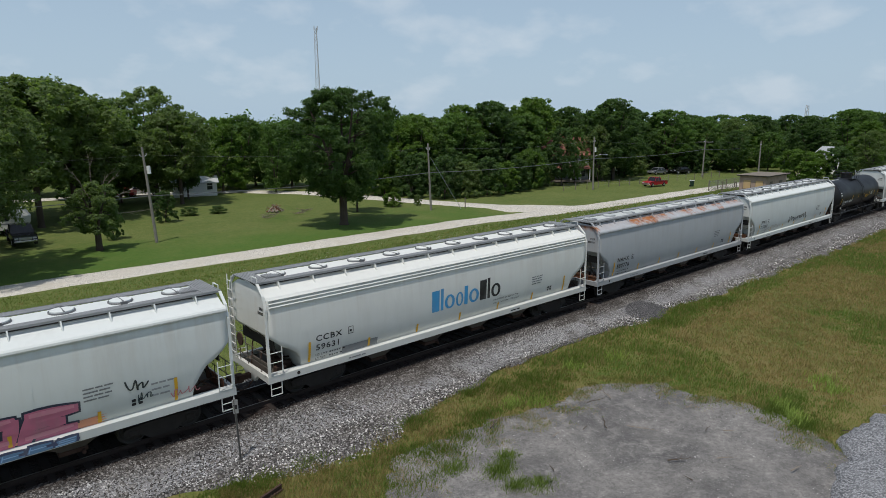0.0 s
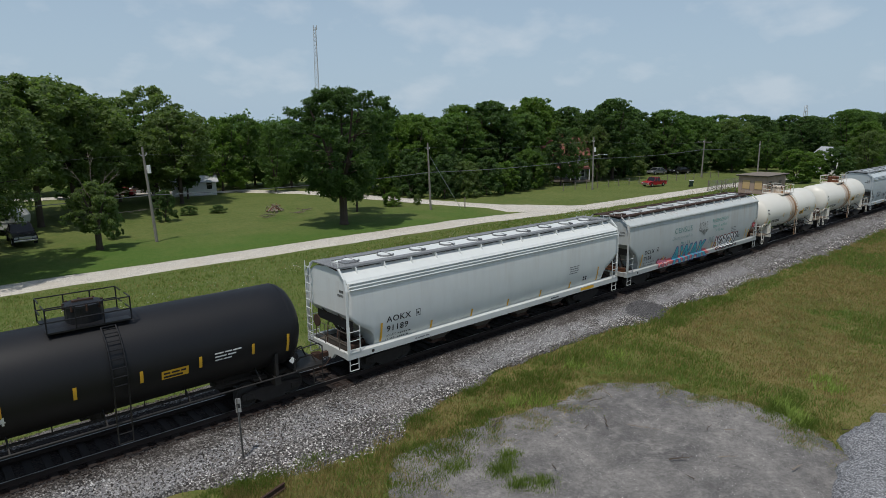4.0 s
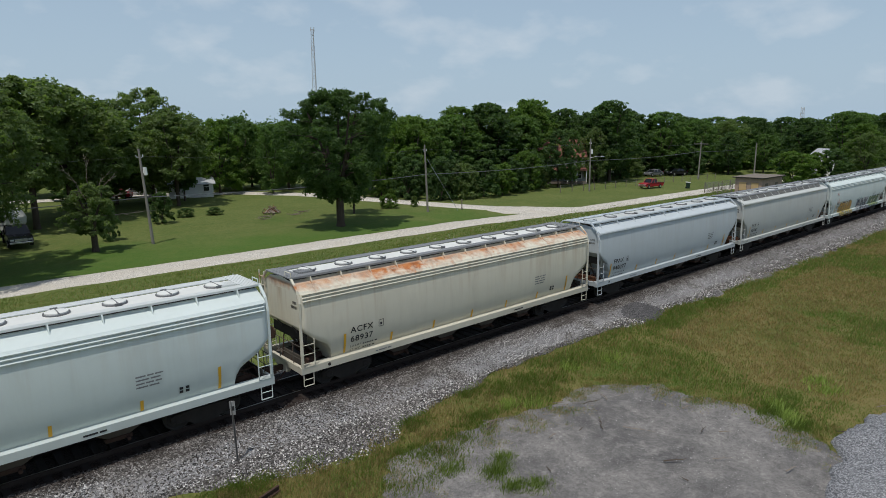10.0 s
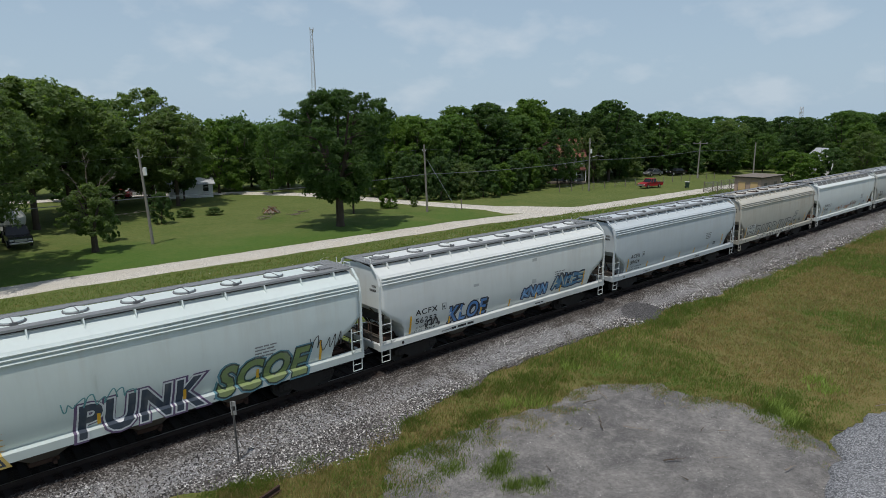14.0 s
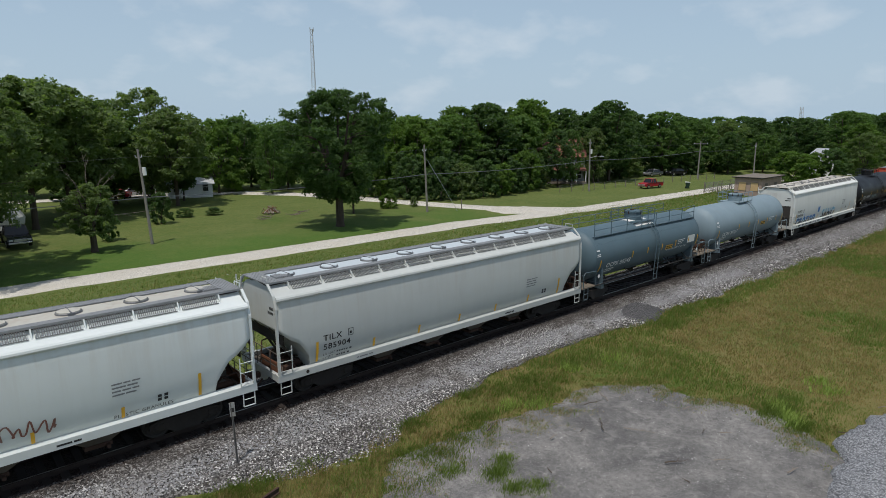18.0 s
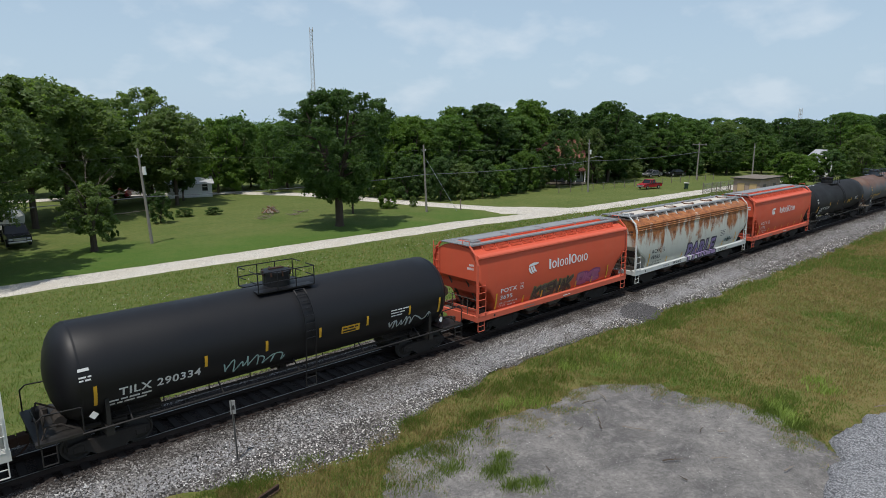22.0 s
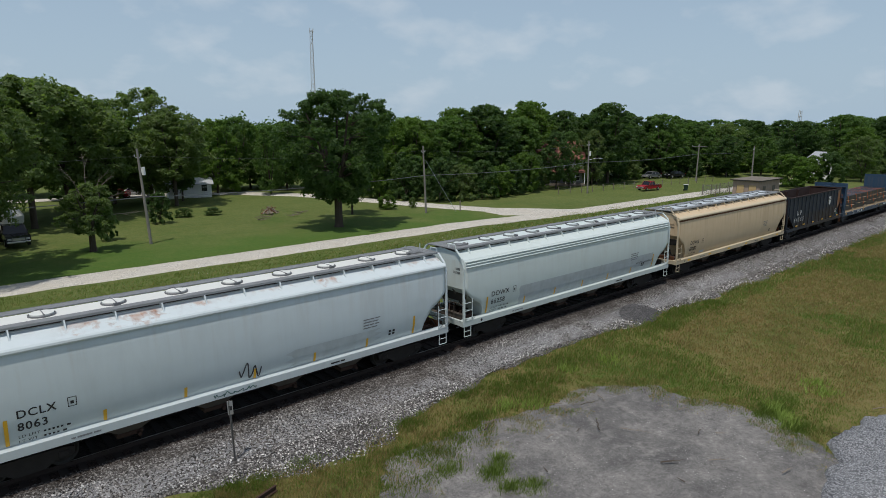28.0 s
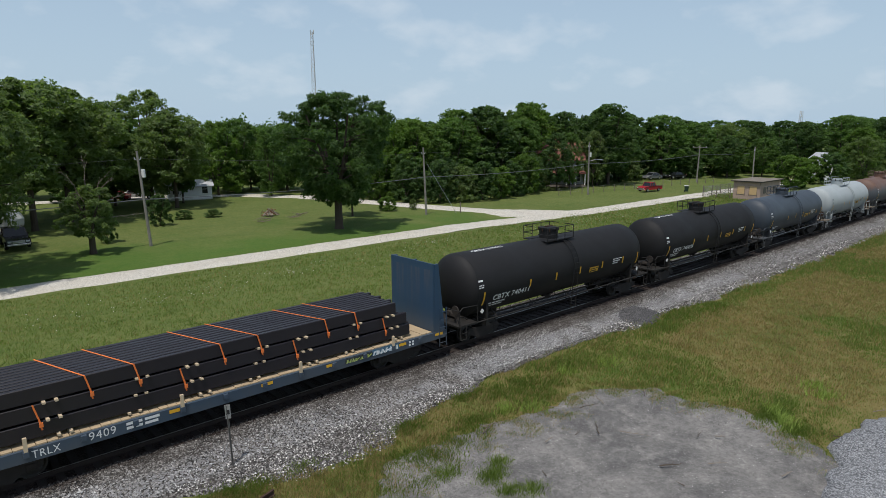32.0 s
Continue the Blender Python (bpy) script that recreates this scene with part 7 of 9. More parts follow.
    for x in (-h + 0.9, -2.6, 0.6, 3.3, 6.8, h - 0.7):
        lay("reflective_strip", car, [(x, 1.06), (x + 0.45, 1.06), (x + 0.45, 1.18), (x, 1.18)], [(0, 1, 2, 3)], sk, 0.006, STRIPE_YELLOW)
    graffiti(car, sk, 4.2, 0.90, 1.2, 0.26, 6, (0.30, 0.36, 0.08), (0.02, 0.03, 0.03), 111)
    graffiti(car, sk, 5.5, 0.92, 1.3, 0.28, 6, (0.60, 0.68, 0.72), (0.05, 0.14, 0.22), 112)
    bars(car, 7.4, 0.96, [(0.12, 0.09, 0.10, 0.10), (0.0, 0.09, 0.10, 0.10)], sk, LETTER_WHITE, 0.005)
    gear(car, h, h - 2.3)
    return car


flat_car = bulkhead_flat(19.2)
couple(flat_car, 596.2, 615.4)


def beam_load(length):
    """Three tiers of black steel beams on the flat, on pine blocks, tied with orange webbing."""
    load = new("steel_beam_load")
    tagged(load, "stacked black steel beams tied with orange webbing on pine blocks", "cargo")
    black = plain("black_mill_steel", (0.021, 0.0185, 0.024), 0.38, 0.1, 0.4, 4)
    h = length / 2
    for tier, (z, n, ends) in enumerate(((1.38, 10, (-h, h)), (1.92, 10, (-h + 0.1, h - 0.3)), (2.46, 10, (-h + 0.3, h - 0.7)))):
        for k in range(n):
            y = -1.30 + 2.60 * (k + 0.5) / n
            w = 2.60 / n / 2 - 0.042
            j = 0.14 * math.sin(k * 2.1 + tier * 1.7)
            bm = bmesh.new()
            box(bm, ends[0] + j, y - w, z, ends[1] + j, y + w, z + 0.47, 0.02)
            part("steel_beam", bm, black, load)
        for k in range(8):
            for d in (-0.16, 0.16):
                x = -h + 0.9 + (length - 1.8) * k / 7 + 0.25 * math.sin(k * 3 + tier) + d
                bm = bmesh.new()
                box(bm, x - 0.045, -1.335 - 0.09 * (k % 2), z - 0.065, x + 0.045, 1.40, z - 0.004)
                part("pine_block", bm, WOOD_NEW, load)
    for k in range(11):
        x = -h + 0.9 + (length - 2.4) * k / 10
        tall = k % 3 != 1
        high, foot = (2.945, 2.15) if tall else (2.42, 1.60)
        w, y = 0.024, -1.325
        bm = bmesh.new()
        loft(bm, [[(q - w, y - 0.012, z), (q + w, y - 0.012, z), (q + w, y, z), (q - w, y, z)] for q, z in ((x + 0.16, foot), (x + 0.12, foot + 0.3), (x, high))])
        box(bm, x + 0.10, y - 0.04, foot + 0.10, x + 0.20, y - 0.013, foot + 0.24)
        if tall:
            loft(bm, [[(x - w, y, high - 0.012), (x + w, y, high - 0.012), (x + w, y, high), (x - w, y, high)], [(x - 0.9 - w, 1.3, high - 0.012), (x - 0.9 + w, 1.3, high - 0.012), (x - 0.9 + w, 1.3, high), (x - 0.9 - w, 1.3, high)]])
        part("orange_strap", bm, STRAP, load)
    return load


beam = beam_load(16.2)
beam.matrix_basis = pose(605.4, MID, RAIL)
CARS.append((beam, 605.4))

for left, right, mat, mark, num, color, label in (
    (616.2, 632.8, P_MATTE, "CBTX", "740411", LETTER_WHITE, "black tank railcar with white lettering and yellow strips"),
    (633.6, 649.9, P_MATTE, "CBTX", "740428", LETTER_WHITE, "black tank railcar with yellow strips along its flank"),
    (650.8, 665.6, P_DARKSLATE, "", "", LETTER_WHITE, "dark slate tank railcar with a railed manway"),
    (666.1, 680.7, P_TANKPALE, "", "", LETTER_BLACK, "pale grey tank railcar with a railed manway"),
    (681.8, 697.0, P_RUSTTANK, "", "", LETTER_WHITE, "rust brown tank railcar"),
):
    car, h, sk = tank_car("tank_car", right - left, mat, label, radius=1.58)
    tank_marks(car, h, sk, mark, num, color)
    couple(car, left, right)

# ---- trees and shrubs ----
def leaf_cloud(name, centres, radii, leaves, size, material, seed, flat=0.75, shell=0.60, skirt=0.55):
    """Many small leaf faces on the outsides of loose sprays, most of them above, in one mesh."""
    r = np.random.default_rng(seed)
    n = len(centres)
    d = r.normal(size=(n, leaves, 3))
    d[..., 2] = np.where(r.uniform(0, 1, (n, leaves)) > skirt, np.abs(d[..., 2]), d[..., 2])
    d /= np.linalg.norm(d, axis=2, keepdims=True)
    rad = r.uniform(shell, 1.06, (n, leaves, 1))
    rad *= 1 + 0.40 * (r.uniform(0, 1, (n, leaves, 1)) > 0.93)
    off = d * rad * np.asarray(radii)[:, None, None]
    off[..., 2] *= flat
    p = (np.asarray(centres)[:, None, :] + off).reshape(-1, 3)
    nrm = d.reshape(-1, 3) * 0.60 + r.normal(0, 0.46, p.shape) + np.array([0, 0, 0.35])
    nrm /= np.linalg.norm(nrm, axis=1, keepdims=True)
    t = np.cross(nrm, r.normal(size=p.shape))
    t /= np.linalg.norm(t, axis=1, keepdims=True) + 1e-9
    b = np.cross(nrm, t)
    s = (size * r.uniform(0.6, 1.3, len(p)))[:, None]
    v = np.stack([p - t * s * 0.7 - b * s * 0.55, p - t * s * 0.7 + b * s * 0.55, p + t * s], 1).reshape(-1, 3)
    k = len(p)
    me = bpy.data.meshes.new(name)
    me.vertices.add(k * 3)
    me.vertices.foreach_set("co", v.ravel())
    me.loops.add(k * 3)
    me.loops.foreach_set("vertex_index", np.arange(k * 3, dtype=np.int32))
    me.polygons.add(k)
    me.polygons.foreach_set("loop_start", np.arange(0, k * 3, 3, dtype=np.int32))
    me.materials.append(material)
    me.update(calc_edges=True)
    return me


OVAL = ((0.0, 0.50), (0.15, 0.82), (0.4, 1.0), (0.65, 0.95), (0.85, 0.76), (0.95, 0.56), (1.0, 0.36))
DOME = ((0.0, 0.62), (0.12, 0.86), (0.35, 1.0), (0.6, 0.98), (0.82, 0.78), (0.94, 0.50), (1.0, 0.25))
UMBRELLA = ((0.0, 0.30), (0.12, 0.62), (0.35, 0.90), (0.6, 1.0), (0.8, 0.90), (0.93, 0.62), (1.0, 0.36))
WILD = ((0.0, 0.85), (0.2, 1.0), (0.5, 0.96), (0.75, 0.84), (0.9, 0.64), (1.0, 0.34))


def tree_meshes(seed, high, spread, base, boughs, leaves, size, material, trunk=0.22, form=OVAL, forks=3, limbs=16, rough=0.42, lobe=(0.17, 0.30)):
    """A tapered trunk that forks into limbs; boughs, each a cluster of leaf sprays, make the crown's lobes."""
    r = np.random.default_rng(seed)
    centres, sprays, radii = [], [], []
    for k in range(boughs):
        a = 2.39996 * k + r.uniform(-0.5, 0.5)
        f = (k + r.uniform(0, 1)) / boughs
        q = r.uniform(0.72, 1.0) if k % 4 else r.uniform(0.15, 0.7)
        lump = noise.noise(Vector((1.6 * math.cos(a), 1.6 * math.sin(a), f * 3.0 + seed * 3.7)))
        big = spread * r.uniform(*lobe)
        wide = spread * float(np.interp(f, [p[0] for p in form], [p[1] for p in form])) * (1.0 + rough * lump) - big * 0.55
        c = np.array((wide * q * math.cos(a), wide * q * math.sin(a), base + (high - base - big * 0.45) * f))
        centres.append(tuple(c))
        for e in range(7):
            w = r.normal(size=3)
            w[2] = abs(w[2]) if e < 5 else w[2]
            w /= np.linalg.norm(w)
            sprays.append(c + w * big * r.uniform(0.45, 0.80) * np.array((1.0, 1.0, 0.72)))
            radii.append(big * r.uniform(0.30, 0.52))
    crown = leaf_cloud("crown", sprays, radii, leaves, size, material, seed + 5)
    bm = bmesh.new()
    split = Vector((0, 0, base + (high - base) * 0.08))
    rod(bm, (0, 0, -0.25), (0, 0, 0.4), trunk * 1.5, 10, trunk * 1.08)
    rod(bm, (0, 0, 0.4), split, trunk * 1.08, 10, trunk * 0.95)
    ends = []
    for k in range(forks):
        a = seed + 6.283 * k / forks + r.uniform(-0.4, 0.4)
        way = Vector((math.cos(a), math.sin(a), 0)) * spread
        p0, w = split, trunk * 0.72
        for f, o in ((0.30, 0.16), (0.55, 0.33), (0.80, 0.46)):
            p1 = way * (o + r.uniform(-0.05, 0.05)) + Vector((0, 0, base + (high - base) * f))
            rod(bm, p0, p1, w, 7, w * 0.66)
            ends.append((p0.lerp(p1, 0.5), w * 0.5))
            ends.append((p1, w * 0.5))
            p0, w = p1, w * 0.66
    for k in range(limbs):
        c = Vector(centres[int(r.integers(len(centres)))])
        p, w = min(ends, key=lambda e: (e[0] - c).length + (2.0 if e[0].z > c.z else 0))
        mid = p.lerp(c, 0.5) + Vector((0, 0, 0.25))
        rod(bm, p, mid, w * 0.8, 5, w * 0.45)
        rod(bm, mid, c, w * 0.45, 4, w * 0.12)
    me = bpy.data.meshes.new("trunk")
    bm.to_mesh(me)
    bm.free()
    me.materials.append(BARK)
    return me, crown


def plant(name, meshes, x, y, turn, scale, label, category="tree", group=""):
    root = new(name)
    root.matrix_basis = Matrix.LocRotScale((x, y, rise(x, y) if -40 < x < 200 and y < 130 else -0.05), Euler((0, 0, turn)), scale)
    for n, me in zip(("trunk", "crown"), meshes):
        o = new(n, me)
        o.parent = root
    return tagged(root, label, category, group)


# each kind drawn once at unit use: height 14 m, crown radius 5 m
KINDS = [tree_meshes(11, 14, 5.2, 1.3, 150, 20, 0.20, LEAF[0], lobe=(0.12, 0.24)),
         tree_meshes(12, 14, 4.8, 2.2, 150, 20, 0.20, LEAF[1], lobe=(0.12, 0.24)),
         tree_meshes(13, 14, 5.0, 0.7, 150, 20, 0.20, LEAF[2], form=WILD, lobe=(0.12, 0.24)),
         tree_meshes(14, 14, 5.6, 1.5, 110, 26, 0.19, LEAF[3], form=DOME, rough=0.8, lobe=(0.13, 0.24), limbs=40, forks=4),
         tree_meshes(15, 14, 4.2, 1.0, 100, 24, 0.20, LEAF[0], form=WILD),
         tree_meshes(16, 14, 5.4, 4.0, 130, 22, 0.20, LEAF[3], form=DOME, limbs=30, forks=4, rough=0.6, lobe=(0.12, 0.24))]
BUSH = [tree_meshes(21, 6, 3.4, 0.25, 50, 25, 0.20, LEAF[2], 0.10, WILD, limbs=8),
        tree_meshes(22, 6, 3.2, 0.2, 50, 25, 0.20, LEAF[1], 0.10, WILD, limbs=8),
        tree_meshes(23, 6, 3.6, 0.2, 50, 25, 0.20, LEAF[3], 0.10, WILD, limbs=8)]
BIG = tree_meshes(31, 14.9, 6.6, 3.1, 190, 42, 0.17, LEAF[4], 0.42, UMBRELLA, 5, 70, 0.55, (0.11, 0.22))
EDGE = tree_meshes(35, 17.0, 7.8, 3.4, 260, 42, 0.15, LEAF[3], 0.34, DOME, 4, 50, 0.5, (0.09, 0.19))
IVY = tree_meshes(33, 6.3, 2.35, 1.6, 60, 30, 0.13, LEAF[3], 0.27, DOME, 3, 14, 0.5)

plant("shade_tree", BIG, 37.0, 59.4, 0.4, (1, 1, 1), "broad dark green shade tree alone on the lawn")
plant("shade_tree", EDGE, 1.2, 57.0, 1.4, (1, 1, 1), "large spreading green tree that shades the lawn")
ivy = plant("ivy_grown_tree", IVY, 12.8, 62.6, 0.0, (1, 1, 1), "small ivy-grown tree with dead twigs on the lawn")
dead = random.Random(8)
for k, (start, way) in enumerate((((0.4, 0, 4.6), (1.4, -0.2, 2.6)), ((0.2, 0, 5.0), (2.2, 0.2, 1.6)), ((-0.3, 0, 4.8), (-1.6, 0, 2.4)), ((0.6, 0, 3.2), (4.2, 0.6, -0.6)), ((0.5, 0, 4.4), (3.0, 0.3, 0.5)), ((-0.2, 0, 5.0), (0.3, 0.0, 3.2)))):
    bm = bmesh.new()
    p, w = Vector(start), Vector(way) / 4
    for q in range(4):
        nx = p + w + Vector((dead.uniform(-0.2, 0.2), dead.uniform(-0.2, 0.2), dead.uniform(-0.15, 0.2)))
        rod(bm, p, nx, 0.055 - 0.011 * q, 5, 0.044 - 0.011 * q)
        for e in range(3):
            rod(bm, nx, nx + w * 0.7 + Vector((dead.uniform(-0.4, 0.4), dead.uniform(-0.3, 0.3), dead.uniform(-0.5, 0.4))), 0.02, 4, 0.006)
        p = nx
    part("dead_branch", bm, TWIG, ivy, "bare grey dead branch")
WOODS = (
    (62, 92, 11.8, 0.8, 1), (67, 90, 12.0, 0.8, 0), (75, 88, 12.6, 0.8, 1), (79.5, 86, 13.2, 0.8, 0), (83.5, 87, 13.4, 0.8, 1), (91, 84, 13.2, 0.8, 1), (96, 87, 14.2, 0.8, 1), (101, 87, 13.8, 0.8, 0), (108, 84, 13.6, 0.9, 0), (115, 84, 13.4, 0.9, 1), (120, 86, 13.4, 0.9, 1), (126, 86, 13.4, 0.9, 0), (134, 84, 13.4, 0.9, 1), (56, 108, 11.6, 0.8, 1), (95.2, 71.2, 10.6, 0.45, 0),
    # x, y, height, width factor, kind
    (3.0, 86, 17.8, 0.9, 5), (11.2, 82, 17.0, 0.95, 5), (15.5, 86, 16.4, 0.9, 5), (20, 92, 14.4, 0.9, 5), (0, 70, 15, 1.0, 5), (7, 94, 16.5, 1.1, 5), (-8, 82, 15.5, 1.1, 3), (-20, 74, 14, 1.2, 0),
    (33.4, 98.8, 12.0, 0.60, 1), (29.2, 100, 17.2, 0.85, 3), (24.5, 102, 15.5, 0.65, 1), (30.5, 93, 13.6, 0.95, 5), (21.5, 100, 14.5, 1.1, 0),
    (41.5, 105, 12.9, 0.8, 2), (46.5, 109, 13.2, 0.8, 0), (38, 114, 13, 0.9, 1), (51, 113, 12.2, 0.8, 2), (33, 121, 13.5, 1.0, 0), (53.5, 103, 12.6, 0.75, 0), (47.6, 97.5, 11.8, 0.6, 4), (58, 98, 12.5, 0.9, 1), (26, 124, 13, 1.1, 1), (14, 122, 13, 1.2, 0), (0, 124, 14, 1.2, 3),
    (44.2, 67.6, 10.0, 0.62, 1), (60, 88, 13.5, 0.9, 0), (64.5, 82, 12.8, 0.85, 2), (69, 86, 13.2, 0.95, 2), (72.5, 79, 13.2, 0.9, 0), (77, 83, 14.8, 0.95, 2), (81, 79, 15.3, 0.95, 1), (85.5, 83, 14.5, 0.9, 2), (89, 78, 13.2, 0.8, 0),
    # the tree at (-10, 55) is out of view, added to shade the lawn
    (93.5, 80, 16.4, 0.9, 2), (98.5, 84, 15.6, 0.95, 0), (104, 80, 14.6, 0.9, 1), (107.5, 71, 16.0, 0.95, 1), (112, 77, 14.6, 0.9, 1), (101.5, 70.5, 10.8, 0.55, 3), (103.8, 71.0, 12.0, 0.62, 1), (90.4, 70.5, 10.5, 0.66, 1), (-10, 55, 15, 0.9, 0), (117, 80, 14.4, 1.0, 0), (122, 76.5, 14.2, 0.95, 1), (128, 80, 14.6, 1.0, 1), (132, 73, 14.4, 0.95, 0),
    (138, 78, 13.6, 1.0, 1), (144, 72, 12.6, 1.0, 0), (151, 78, 13.2, 1.1, 1), (158, 70, 12.4, 1.0, 3), (165, 77, 13.4, 1.1, 0), (173, 70, 13.0, 1.1, 1), (181, 76, 13.6, 1.1, 0), (190, 68, 13.2, 1.2, 1),
    (141, 62, 9.5, 0.9, 1), (150, 58, 9.0, 0.9, 0), (160, 53, 12.6, 1.0, 1), (168, 47.5, 14.2, 1.0, 0), (158, 41, 11.2, 0.9, 2), (148, 37.5, 9.5, 0.8, 3), (176, 41, 13.6, 1.1, 1), (186, 50, 14.0, 1.1, 0), (196, 43, 14.0, 1.2, 1), (205, 56, 14.4, 1.2, 0), (208, 40, 13.5, 1.2, 1), (224, 46, 14.0, 1.3, 0),
)
for k, (x, y, high, wide, kind) in enumerate(WOODS):
    s = high / 14 * 0.98
    plant("tree", KINDS[kind], x, y, 1.9 * k, (s * wide * 1.28, s * wide * 1.28, s), ("mid green", "dark green", "bright green", "olive green", "mid green", "high-crowned olive green")[kind] + " leafy tree at the edge of the lawn", "tree", "trees round the lawn")
for k, (x, y, high, wide, kind, label) in enumerate((
    (22.9, 76.2, 3.7, 0.72, 1, "round green bush on the lawn"), (15.3, 68, 3.7, 0.55, 1, "low dark bush on the lawn"),
    (124.8, 43.0, 6.0, 1.2, 0, "round bright green bush tree behind the line"), (62, 70.5, 6.5, 0.8, 1, "leafy green undergrowth below the trees"), (65.8, 69.5, 5.5, 0.8, 2, "leafy green undergrowth below the trees"), (69.5, 68.8, 6.0, 0.9, 1, "leafy green undergrowth below the trees"), (73.5, 68.6, 5.2, 0.9, 0, "leafy green undergrowth below the trees"), (77.4, 69.4, 5.4, 0.9, 1, "leafy green undergrowth below the trees"), (81.3, 70.5, 6.8, 0.8, 0, "leafy green undergrowth below the trees"), (85, 72, 6.6, 0.8, 1, "leafy green undergrowth below the trees"),
    (59, 75, 6.5, 0.8, 1, "leafy green undergrowth below the trees"), (57.6, 80, 7.5, 0.8, 0, "leafy green undergrowth below the trees"), (88.5, 73, 5.0, 0.7, 2, "leafy green undergrowth below the trees"), (113, 72, 5.0, 0.8, 1, "leafy green undergrowth below the trees"), (119, 73, 5.5, 0.9, 2, "leafy green undergrowth below the trees"), (136, 68, 6, 1.0, 1, "leafy green undergrowth below the trees"), (145, 64, 6, 1.1, 0, "leafy green undergrowth below the trees"), (137, 43.6, 5.4, 1.0, 0, "leafy green undergrowth below the trees"), (128, 78, 7, 1.3, 1, "leafy green undergrowth below the trees"), (138, 74, 7, 1.5, 1, "leafy green undergrowth below the trees"), (150, 72, 7.5, 1.6, 1, "leafy green undergrowth below the trees"), (162, 66, 7.5, 1.6, 0, "leafy green undergrowth below the trees"), (170, 60, 8, 1.6, 1, "leafy green undergrowth below the trees"), (161, 52.5, 7, 1.3, 1, "leafy green undergrowth below the trees"), (166, 41, 7.5, 1.4, 1, "leafy green undergrowth below the trees"), (180, 44, 8, 1.6, 1, "leafy green undergrowth below the trees"), (105, 78, 6.5, 1.2, 1, "leafy green undergrowth below the trees"), (80, 76, 7, 1.2, 1, "leafy green undergrowth below the trees"), (70, 78, 7, 1.2, 1, "leafy green undergrowth below the trees"), (63, 80, 7, 1.2, 1, "leafy green undergrowth below the trees"), (44, 116, 6, 1.4, 1, "leafy green undergrowth below the trees"), (54, 110, 6, 1.4, 1, "leafy green undergrowth below the trees"), (22, 112, 6, 1.5, 1, "leafy green undergrowth below the trees"), (139, 40.6, 6.2, 1.0, 1, "leafy green undergrowth below the trees"),
    (50.6, 68.6, 2.0, 1.3, 0, "low shrub beside the lane"), (54.0, 67.2, 1.5, 0.7, 2, "low shrub beside the lane"), (30.5, 79.5, 1.0, 2.2, 1, "low clump of weeds on the lawn"), (27, 80.0, 1.1, 2.0, 1, "low clump of weeds on the lawn"),
)):
    s = high / 6
    plant("bush", BUSH[kind], x, y, 2.3 * k, (s * wide, s * wide, s), label, "bush", "bushes round the lawn")


def far_woods():
    """The woods that close the view all round, too far to count."""
    r = np.random.default_rng(77)
    cs, rs = [], []
    for k in range(520):
        a = radians(r.uniform(4, 96))
        d = 150 + 650 * r.uniform(0, 1) ** 1.6
        x, y = d * math.cos(a), d * math.sin(a)
        if y < 36 + 0.02 * x or (x < 240 and y < 110) or (y < 128 and x < 130):
            continue
        high = r.uniform(10.5, 14.5)
        for q in range(7):
            cs.append((x + r.normal(0, 3.2), y + r.normal(0, 3.2), high * r.uniform(0.2, 0.92)))
            rs.append(r.uniform(2.0, 3.6))
    me = leaf_cloud("far_woods", cs, rs, 74, 0.55, LEAF[1], 78, 0.7)
    tagged(new("far_woods", me), "distant mixed green woodland", "woods", kind="stuff")


far_woods()


# ---- grass that stands ----
def inside(x, y, poly):
    n, hit = len(poly), False
    for i in range(n):
        (x0, y0), (x1, y1) = poly[i], poly[(i + 1) % n]
        if (y0 > y) != (y1 > y) and x < (x1 - x0) * (y - y0) / (y1 - y0) + x0:
            hit = not hit
    return hit


PATCH = [(12.0, 14.5), (13.6, 14.2), (15.25, 13.96), (17.0, 13.9), (18.66, 13.64), (19.8, 14.15), (21.0, 13.9), (21.65, 13.6), (22.7, 12.5), (22.65, 10.9), (23.4, 9.4), (23.5, 8.05), (22.4, 6.8), (22.0, 5.5), (31, 5), (32, -6), (8, -6), (4, 4), (8, 10), (10.3, 13.0)]


def bare(x, y):
    """How deep a place lies inside the gravel, in metres; negative outside."""
    p = Vector((x, y, 0))
    near = 1e9
    for (x0, y0), (x1, y1) in zip(PATCH, PATCH[1:] + PATCH[:1]):
        a, d = Vector((x0, y0, 0)), Vector((x1 - x0, y1 - y0, 0))
        near = min(near, (a + d * max(0.0, min(1.0, (p - a).dot(d) / d.length_squared)) - p).length)
    return near if inside(x, y, PATCH) else -near


